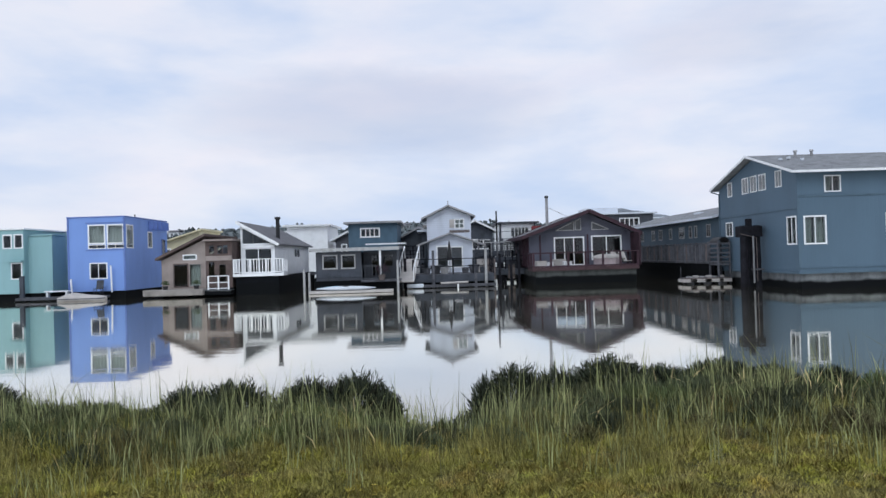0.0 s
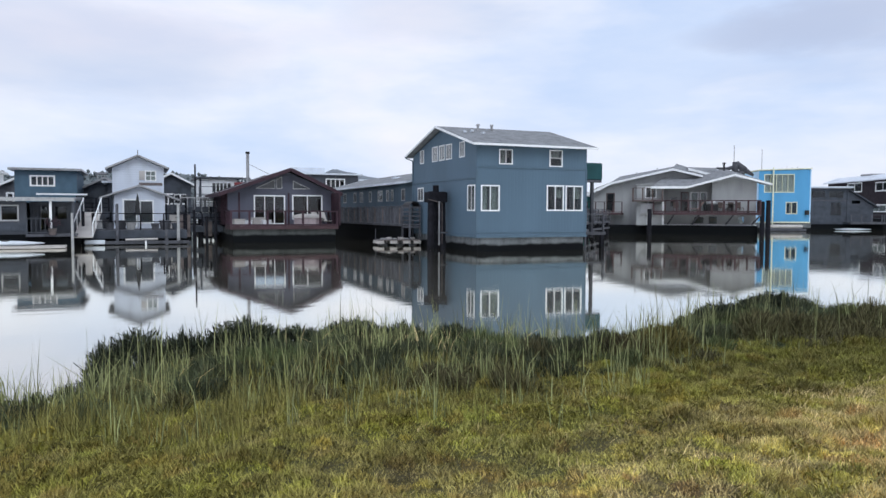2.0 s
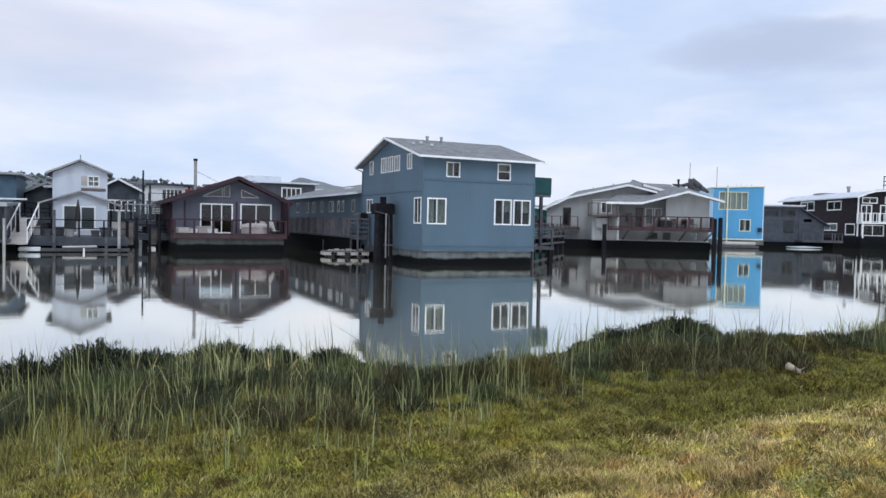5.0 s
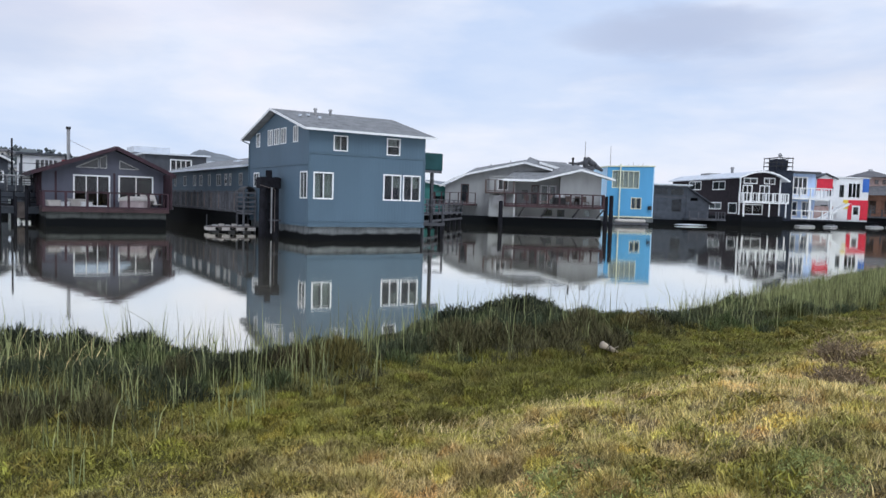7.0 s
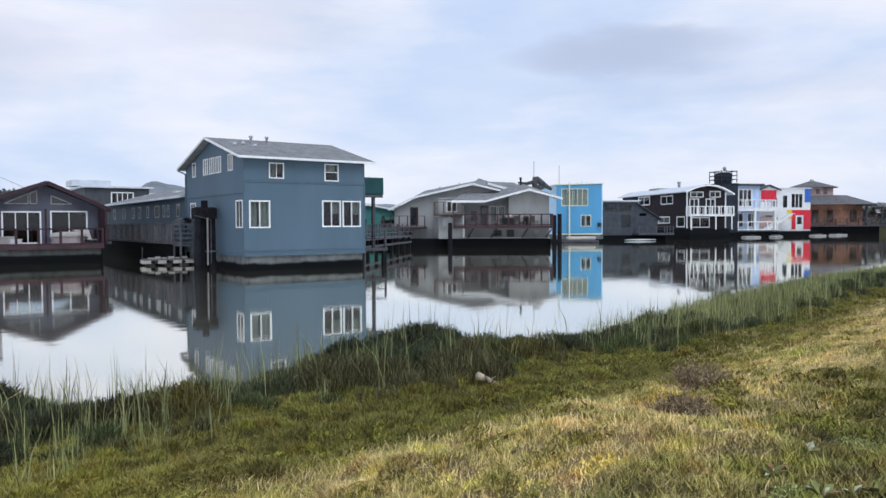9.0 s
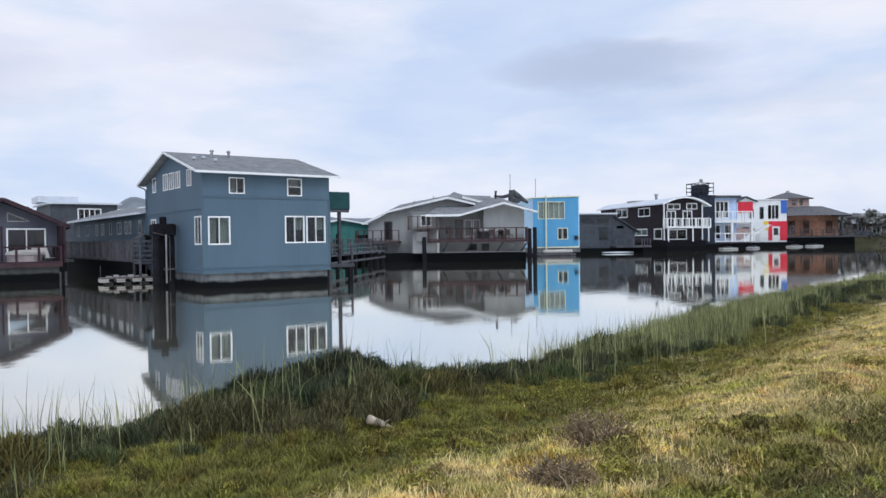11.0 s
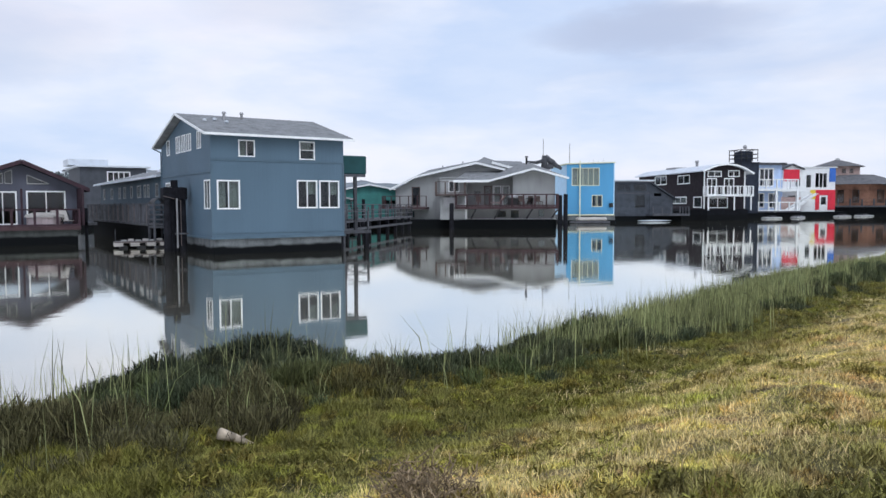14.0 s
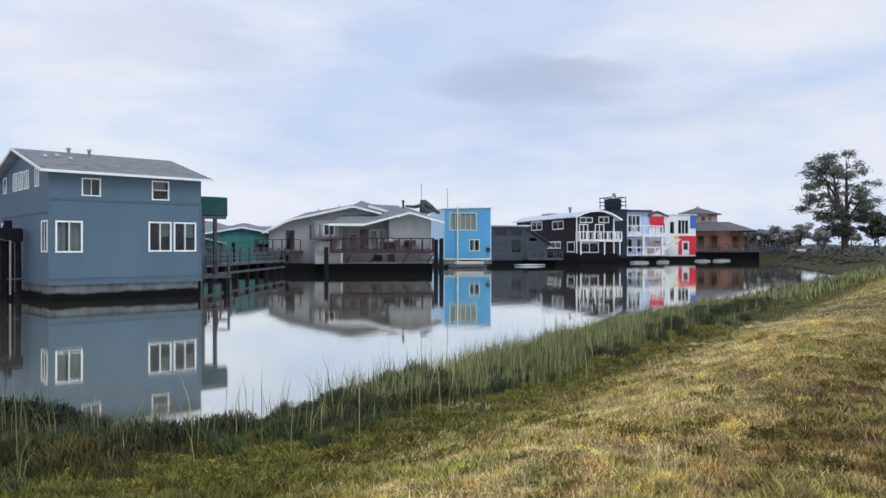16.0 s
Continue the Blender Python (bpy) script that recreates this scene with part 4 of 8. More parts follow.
def marsh_shrub(lobes, seed, label):
    """A low rounded shrub: lobes are (x, y, radius, height of its top over the water)."""
    cx, cy = lobes[0][0], lobes[0][1]
    base = float(ground_z(np.array([cx]), np.array([cy]))[0][0])
    t = thing("marsh_shrub", label, "shrub", cx, cy, 0, base, group="marsh shrubs")
    rs = np.random.default_rng(seed)
    roots, tips, bm = [], [], bmesh.new()
    for lx, ly, r, top in lobes:
        c = np.array([lx - cx, ly - cy, 0.0])
        g = float(ground_z(np.array([lx]), np.array([ly]))[0][0]) - base
        hh = top - base - g
        n = int(9000 * r * (r + hh))
        az, el = rs.uniform(0, 2 * np.pi, n), np.arcsin(rs.uniform(0.0, 1.0, n))
        lump = 0.90 + 0.10 * np.sin(3 * az + seed) * np.cos(2 * el) + 0.09 * np.sin(7 * az + 4 * el + seed * 2) + 0.06 * np.sin(13 * az - 9 * el)
        lump = lump * rs.uniform(0.80, 1.06, n)
        p = np.stack([np.cos(az) * np.cos(el) * r, np.sin(az) * np.cos(el) * r * 0.8, np.sin(el) * hh], 1) * lump[:, None] + c + [0, 0, g]
        d = np.stack([np.cos(az) * np.cos(el), np.sin(az) * np.cos(el), np.sin(el) * 0.7 + 0.55], 1) + rs.normal(0, 0.38, (n, 3))
        d /= np.linalg.norm(d, axis=1)[:, None]
        roots.append(p - d * rs.uniform(0.05, 0.10, n)[:, None])
        tips.append(p + d * rs.uniform(0.0, 0.03, n)[:, None])
        for k in range(14):
            a = rs.uniform(0, 6.28)
            q = Vector((c[0] + math.cos(a) * r * 0.7, c[1] + math.sin(a) * r * 0.55, g + hh * rs.uniform(0.5, 0.9)))
            rod(bm, Vector((c[0] + rs.normal(0, 0.05), c[1] + rs.normal(0, 0.05), g - 0.05)), q, 0.009, 0.003, 4)
    a, b = np.concatenate(roots), np.concatenate(tips)
    v, f = sprigs(a, b, rs.uniform(0.006, 0.013, len(a)))
    leaves = new("foliage", tri_mesh("foliage", v, f, GUM_M))
    leaves.parent = t
    part("stems", bm, TWIG_M, t, "dark woody stems")


for i, (lobes, label) in enumerate((
        (((0.35, 8.9, 0.55, 0.58), (0.70, 8.75, 0.30, 0.42), (-0.25, 9.0, 0.5, 0.52)), "low rounded dark green shrub at the water's edge"),
        (((-1.25, 9.1, 0.6, 0.50), (-1.85, 9.2, 0.45, 0.44)), "low spreading dark green shrub in cordgrass"),
        (((2.35, 8.85, 0.50, 0.64), (1.98, 8.95, 0.28, 0.50), (2.85, 8.9, 0.42, 0.58)), "rounded dark green shrub at the water's edge"),
        (((3.55, 9.0, 0.62, 0.68), (4.15, 8.9, 0.45, 0.58)), "broad dark green shrub in cordgrass"),
        (((4.95, 9.05, 0.55, 0.60), (5.6, 9.0, 0.45, 0.52)), "broad dark green shrub in cordgrass"),
        (((6.25, 8.8, 0.42, 0.50),), "small dark green shrub beside open water"),
        (((11.50, 8.25, 0.70, 0.78), (12.0, 8.25, 0.36, 0.60), (11.0, 8.2, 0.5, 0.72)), "large rounded dark green shrub at the water's edge"),
        (((10.4, 8.3, 0.55, 0.66), (10.0, 8.5, 0.34, 0.46)), "dark green shrub sloping down to the water"),
        (((8.2, 8.05, 0.32, 0.44),), "small dark green shrub at the water's edge"),
        (((16.9, 8.55, 0.40, 0.55),), "small dark shrub among reeds"),
        (((-4.8, 9.7, 0.6, 0.5), (-5.6, 9.8, 0.5, 0.48)), "low dark green shrub in cordgrass"))):
    marsh_shrub(lobes, 60 + i, label)


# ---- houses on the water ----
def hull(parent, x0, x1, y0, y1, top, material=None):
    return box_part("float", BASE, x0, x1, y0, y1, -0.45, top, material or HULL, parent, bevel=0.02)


def blue_house():
    t = thing("blue_houseboat", "two-storey slate-blue sided floating house with a grey gable roof", "houseboat", 18.3, 33.88)
    F, L, R = Frame(0, 0), Frame(0, 0, "left"), Frame(6.6, 0, "right")
    hull(t, 0.10, 6.5, 0.10, 9.3, 0.74)
    cur = lambda *r: dict(cols=2, curtain=r)
    glazed_wall(t, F, 0, 6.6, 0.72, 5.47, [
        ((1.30, 2.04, 4.52, 5.26), dict(cols=2, bar=0.03, curtain=[(0.0, 0.48, 0, 1, BLIND)])),
        ((4.28, 5.04, 4.47, 5.32), dict(cols=1, rail=0.52, bar=0.035, curtain=[(0.2, 0.9, 0.55, 1, CURTAIN)])),
        ((0.27, 1.30, 2.09, 3.40), dict(cols=2, curtain=[(0.5, 1.0, 0, 1, BLIND), (0.02, 0.40, 0, 1, BLIND)])),
        ((4.13, 5.15, 2.12, 3.45), dict(cols=2, curtain=[(0.5, 1.0, 0.50, 1, BLIND)])),
        ((5.29, 6.33, 2.12, 3.45), dict(cols=2, curtain=[(0.5, 0.95, 0.48, 1, BLIND)]))], BLUE)
    glazed_wall(t, L, 0.14, 9.26, 0.72, [(0.14, 5.50), (4.7, 6.70), (9.26, 5.50)], [
        ((1.50, 2.12, 4.95, 5.74), dict(cols=2, bar=0.03)), ((3.22, 4.00, 4.95, 5.76), dict(cols=2, bar=0.03)),
        ((4.28, 5.02, 4.95, 5.78), dict(cols=2, bar=0.03)), ((5.32, 6.08, 4.95, 5.78), dict(cols=2, bar=0.03)),
        ((7.50, 8.08, 4.95, 5.72), dict(cols=1, bar=0.03)), ((7.56, 8.50, 2.68, 3.48), dict(cols=2)),
        ((0.16, 1.06, 2.10, 3.42), dict(cols=2, curtain=[(0.5, 1.0, 0, 1, BLIND)]))], BLUE)
    wall(t, R, 0.14, 9.26, 0.72, [(0.14, 5.50), (4.7, 6.70), (9.26, 5.50)], [], BLUE)
    wall(t, Frame(0, 9.4, "back"), 0, 6.6, 0.72, 5.47, [], BLUE)
    for a, b in ((4.29, 4.37), (0.94, 0.98)):
        box_part("belt_trim", F, 0.0, 6.6, 0.002, 0.035, a, b, BLUE_TRIM, t)
    box_part("skirt_board", F, -0.03, 6.63, 0.002, 0.05, 0.70, 0.80, BLUE_TRIM, t)
    box_part("belt_trim", L, 0.04, 9.4, 0.002, 0.035, 3.75, 3.81, BLUE_TRIM, t)
    box_part("skirt_board", L, 0.04, 9.4, 0.002, 0.05, 0.70, 0.80, BLUE_TRIM, t)
    for s in (0.03, 6.57):
        box_part("corner_board", F, s - 0.05, s + 0.05, 0.003, 0.025, 0.98, 4.29, BLUE_TRIM, t)
    gable_roof_x(t, -0.38, 7.02, -0.45, 4.7, 9.85, 5.44, 6.80, 5.44, 0.07, SHINGLE, WHITE, 0.11)
    for x, y, z in ((1.75, 3.6, 6.5), (2.75, 3.9, 6.55)):
        pipe(t, x, y, z - 0.1, z + 0.38, 0.07)
    for x, y in ((0.5, 2.6), (1.1, 3.0), (1.5, 2.4)):
        zr = 5.53 + (y + 0.45) / 5.15 * 1.36
        box_part("roof_vent", Frame(x, y, "back", zr), -0.08, 0.08, -0.07, 0.07, 0.0, 0.12, GALV, t, "small pale roof vent")
    bm = bmesh.new()
    for a, b in (((-0.3, 9.9, 5.40), (-0.05, 9.35, 5.2)), ((-0.05, 9.35, 5.2), (-0.05, 9.35, 0.8))):
        rod(bm, a, b, 0.035, n=8)
    part("downpipe", bm, BLUE_TRIM, t)
    bm = bmesh.new()
    rod(bm, (6.75, 0.3, -0.4), (6.75, 0.3, 0.75), 0.06, n=8)
    part("bumper_pipe", bm, WOOD, t, "grey bumper pipe")
    return t


def piling(x, y, top, r=0.16, label="tarred timber mooring piling in the water", cap=None, lean=0.0, group="mooring pilings"):
    t = thing("mooring_piling", label, "piling", x, y, group=group)
    bm = bmesh.new()
    a, b = Vector((0, 0, -0.5)), Vector((lean, 0, top))
    rod(bm, a, a.lerp(b, 0.5), r * 1.08, r, 12)
    rod(bm, a.lerp(b, 0.5), b, r, r * 0.95, 12)
    part("shaft", bm, DARKWOOD if cap is None else cap, t, smooth=False)
    return t


def dolphin():
    t = thing("piling_dolphin", "cluster of black tarred mooring pilings strapped together", "piling", 17.55, 37.4)
    for x, y, z in ((-0.38, 0.0, 3.15), (-0.12, 0.22, 3.1), (0.36, 0.05, 3.15), (0.05, 0.3, 3.5)):
        bm = bmesh.new()
        rod(bm, (x, y, -0.5), (x * 0.94, y, z), 0.19, 0.17, 12)
        part("timber", bm, DARKWOOD, t)
    box_part("cap_block", BASE, -0.58, 0.55, -0.22, 0.5, 2.55, 3.12, DARKWOOD, t, "black wrapped cap block", 0.04)
    bm = bmesh.new()
    rod(bm, (-0.6, -0.24, 2.72), (0.2, -0.26, 2.5), 0.016, n=6)
    rod(bm, (0.2, -0.26, 2.5), (0.2, -0.26, 0.3), 0.016, n=6)
    part("mooring_line", bm, WOOD_TAN, t, "faded mooring rope")
    box_part("ladder_strip", BASE, -0.02, 0.06, -0.3, -0.26, 0.2, 2.6, METAL, t, "grey metal strip")
    box_part("cross_tie", BASE, -0.1, 0.55, -0.28, -0.2, 0.85, 0.93, WOOD, t)


def long_house():
    t = thing("long_houseboat", "long low blue-grey floating house with a shallow grey roof", "houseboat", 18.6, 44.2)
    L = Frame(0, 0, "left")
    hull(t, -0.6, 7, -0.3, 22, 1.2, HULL_DK)
    holes = []
    for a, b in ((1.45, 2.1), (3.85, 4.3), (4.8, 5.35), (6.3, 7.4), (9.0, 9.6), (11.3, 12.1), (13.2, 14.0), (16.3, 17.2), (19.8, 20.5)):
        holes.append(((a, b, 2.78, 3.55), dict(cols=2 if b - a > 0.6 else 1, bar=0.04, material=PLASTIC, curtain=[(0.55, 0.95, 0.0, 1, BLIND)])))
    glazed_wall(t, L, 0.14, 22, 1.2, 3.98, holes, WING)
    wall(t, Frame(0, 0), 0, 7, 1.2, [(0, 3.98), (3.5, 4.8), (7, 3.98)], [], WING)
    wall(t, Frame(0, 22, "back"), 0, 7, 1.2, [(0, 3.98), (3.5, 4.8), (7, 3.98)], [], WING)
    wall(t, Frame(7, 0, "right"), 0.14, 22, 1.2, 3.98, [], WING)
    gable_roof_y(t, -0.2, 22.4, -0.45, 3.5, 7.45, 3.92, 4.95, 3.92, 0.08, SHINGLE, GALV, 0.14)
    for s in (3, 8):
        box_part("skylight", Frame(1.6, s, "back", 4.5), 0, 0.8, 0, 1.0, 0.0, 0.16, GALV, t, "pale raised skylight")
    w = thing("walkway", "timber walkway with a fence of weathered boards beside a house", "walkway", 17.55, 43.0)
    box_part("deck", BASE, -0.05, 1.0, 0, 23, 1.12, 1.26, WOOD, w)
    n = 62
    for k in range(n):
        y0 = 0.35 * k
        box_part("board", BASE, -0.075, -0.05, y0 + 0.03, y0 + 0.28, 1.30, 2.30, WOOD_TAN if k % 5 == 1 else WOOD, w, bevel=0)
    for k in range(0, 12):
        post(w, -0.10, 0.1 + 2.0 * k, 1.14, 2.42, 0.09, WOOD)
    box_part("top_rail", BASE, -0.13, 0.02, 0, 22.3, 2.33, 2.39, WOOD, w)
    box_part("bottom_rail", BASE, -0.11, -0.04, 0, 22.3, 1.16, 1.28, WOOD, w)
    for x, y in ((0.2, 0.3), (0.6, 5), (0.6, 10), (0.6, 15), (0.6, 20)):
        post(w, x, y, -0.4, 1.12, 0.2, DARKWOOD, "pile")
    st = thing("landing_stair", "weathered wooden landing with stacked slatted sides", "stairs", 17.45, 41.6)
    for k in range(5):
        box_part("slat", BASE, 0.0, 0.06, 0, 1.3, 1.2 + k * 0.26, 1.3 + k * 0.26, WOOD, st)
        box_part("slat", BASE, 0.08, 0.72, -0.04, 0.02, 1.2 + k * 0.26, 1.3 + k * 0.26, WOOD, st)
    for x, y in ((0.02, 0.0), (0.02, 1.3), (0.68, 0.02), (0.68, 1.3)):
        post(st, x, y, -0.4, 2.45, 0.1, WOOD)
    box_part("landing", BASE, 0, 0.72, 0, 1.3, 1.05, 1.15, WOOD, st)
    bm = bmesh.new()
    for k in range(9):
        a0, a1 = math.pi * k / 9, math.pi * (k + 1) / 9
        hexa(bm, [(0.36 + 0.34 * math.cos(a), y, 2.3 + 0.34 * math.sin(a) + z) for z in (0, 0.03) for a, y in ((a0, 0), (a1, 0), (a1, 1.3), (a0, 1.3))])
    part("tarp", bm, NEARBLACK, st, "dark tarp over the landing")


def raft(x, y, rz=0.0):
    t = thing("wooden_raft", "low floating raft of grey planks on blocks", "raft", x, y, rz)
    random.seed(11)
    for k in range(9):
        box_part("plank", BASE, -1.3 + random.uniform(-.08, .08), 1.3 + random.uniform(-.1, .1), -0.7 + k * 0.16, -0.57 + k * 0.16, 0.30, 0.36, WOOD_TAN if k % 3 == 0 else WOOD, t, bevel=0.004)
    for s in (-1.1, -0.3, 0.5, 1.15):
        for z in (0.12, 0.22):
            box_part("bearer", BASE, s - 0.25, s + 0.2, -0.72, 0.76, z, z + 0.07, CANVAS, t, bevel=0.004)
    for s in (-0.9, 0.0, 0.9):
        box_part("block", BASE, s - 0.2, s + 0.2, -0.6, 0.6, -0.1, 0.12, NEARBLACK, t)
    bm = bmesh.new()
    rod(bm, (-1.25, 0.4, 0.3), (-1.25, 0.4, 1.0), 0.02, n=6)
    part("stake", bm, WOOD, t)
    for k in range(6):
        box_part("clutter", BASE, -1.0 + k * 0.36, -0.72 + k * 0.36, -0.3 + 0.1 * (k % 3), 0.2, 0.37, 0.43 + 0.05 * (k % 2), CANVAS if k % 2 else PLASTIC, t)


def lounger(x, y, z, rz):
    t = thing("deck_chair", "striped folding deck chair on a wooden deck", "chair", x, y, rz, z)
    bm = bmesh.new()
    beam(bm, (0, 0, 0.3), (0, 0.7, 0.25), 0.5, 0.03)
    part("seat", bm, CANVAS, t)
    bm = bmesh.new()
    beam(bm, (0, 0.7, 0.25), (0, 1.15, 0.95), 0.5, 0.03)
    part("backrest", bm, CANVAS, t)
    for s in (-0.26, 0.26):
        bm = bmesh.new()
        beam(bm, (s, 0, 0), (s, 1.2, 1.0), 0.035)
        part("leg", bm, NEARBLACK, t)
        bm = bmesh.new()
        beam(bm, (s, 0.9, 0), (s, 0.1, 0.45), 0.035)
        part("leg", bm, NEARBLACK, t)


def gable_window(parent, F, shape):
    """A slanted fixed window set on a gable wall: shape is its outline (s, z)."""
    bm = bmesh.new()
    for (a, za), (b, zb) in zip(shape, shape[1:] + shape[:1]):
        beam(bm, F.p(a, 0.03, za), F.p(b, 0.03, zb), 0.05, 0.06)
    w = part("gable_window", bm, PLASTIC, parent)
    bm = bmesh.new()
    front, back = [bm.verts.new(F.p(a, 0.03, z)) for a, z in shape], [bm.verts.new(F.p(a, 0.006, z)) for a, z in shape]
    bm.faces.new(front)
    bm.faces.new(back[::-1])
    for k in range(len(shape)):
        j = (k + 1) % len(shape)
        bm.faces.new([front[k], back[k], back[j], front[j]])
    part("pane", bm, DARKGLASS, w)


def red_house():
    t = thing("maroon_houseboat", "mauve-grey floating house with maroon gable trim and railed deck", "houseboat", 8.0, 50.8)
    F = Frame(0, 0)
    hull(t, -0.1, 6.6, -2.45, 9.5, 0.92, HULL_MID)
    box_part("deck", BASE, -0.3, 6.75, -2.65, 0.0, 0.86, 1.10, REDWOOD, t)
    glazed_wall(t, F, -0.15, 7.0, 1.1, [(-0.15, 3.30), (3.95, 4.72), (7.0, 3.40)], [
        ((1.58, 3.66, 1.16, 3.12), dict(cols=3, bar=0.07, rail=None)), ((4.18, 6.26, 1.5, 3.16), dict(cols=2, bar=0.07))], MAUVE)
    for shape in (((1.72, 3.60), (2.98, 3.60), (2.98, 4.20)), ((3.10, 3.60), (3.46, 3.60), (3.46, 4.40), (3.10, 4.24)), ((4.24, 3.60), (5.40, 3.60), (4.24, 4.12))):
        gable_window(t, F, shape)
    wall(t, Frame(-0.15, 0, "left"), 0.14, 9.4, 1.1, 3.30, [], MAROON)
    wall(t, Frame(7.0, 0, "right"), 0.14, 9.4, 1.1, 3.40, [], MAROON)
    wall(t, Frame(0, 9.4, "back"), -0.15, 7.0, 1.1, 3.3, [], MAUVE)
    for k in range(5):
        post(t, -0.2, 0.5 + k * 0.7, 1.1, 3.2, 0.1, MAROON, "batten")
    gable_roof_y(t, -0.75, 9.9, -0.75, 3.95, 7.5, 3.12, 4.86, 3.22, 0.10, SHINGLE_DK, MAROON, 0.24)
    box_part("wing_wall", Frame(6.9, -2.2, "back"), 0, 0.12, 0, 2.2, 1.1, 3.3, MAROON, t)
    for s in (3.92, 0.6):
        box_part("trim_board", F, s - 0.06, s + 0.06, 0.003, 0.03, 1.12, 3.3, MAROON, t)
    rails = [(-0.22, 0.0), (-0.22, -2.55), (6.68, -2.55), (6.68, -0.1)]
    railing(t, rails, 1.1, 0.95, MAROON, gap=1.15, post=0.13, rails=(1.0, 0.06), rail_size=(0.14, 0.09))
    bm = bmesh.new()
    rod(bm, (1.55, 2.7, 3.6), (1.55, 2.7, 6.1), 0.11, 0.11, 10)
    part("chimney_pipe", bm, METAL, t, "tall dark stove pipe")
    bm = bmesh.new()
    rod(bm, (1.55, 2.7, 6.1), (1.55, 2.7, 6.25), 0.15, 0.15, 10)
    part("chimney_cap", bm, NEARBLACK, t)
    bm = bmesh.new()
    rod(bm, (1.6, 2.7, 5.4), (3.4, 3.2, 4.6), 0.015, n=5)
    part("stay_wire", bm, METAL, t)
    tub = thing("hot_tub", "round hot tub under a pale pinkish cover on the deck", "hot tub", 13.0, 49.6, 0, 1.1)
    bm = bmesh.new()
    rod(bm, (0, 0, 0), (0, 0, 0.5), 0.95, 0.95, 22)
    part("tub", bm, PINKTARP, tub)
    bm = bmesh.new()
    rod(bm, (0, 0, 0.5), (0, 0, 0.66), 1.06, 0.98, 22)
    rod(bm, (0, 0, 0.66), (0, 0, 0.78), 0.98, 0.5, 22)
    part("cover", bm, CANVAS, tub, "padded pale pink tub cover")
    for x, y, a in ((14.2, 48.6, 15), (14.05, 49.6, 25)):
        lounger(x, y, 1.1, a)
    for x, y, s, m in ((8.3, 48.7, 0.35, CANVAS), (9.6, 49.2, 0.42, CANVAS), (10.1, 48.9, 0.30, WHITE), (8.9, 49.0, 0.28, WHITE)):
        p = thing("deck_box", "pale cloth-covered box on the deck", "box", x, y, 12, 1.1)
        box_part("base", BASE, -s, s, -s * 0.7, s * 0.7, 0, s * 1.1, m, p, bevel=0.04)
        box_part("lid", BASE, -s - 0.03, s + 0.03, -s * 0.75, s * 0.75, s * 1.1, s * 1.25, m, p, bevel=0.02)


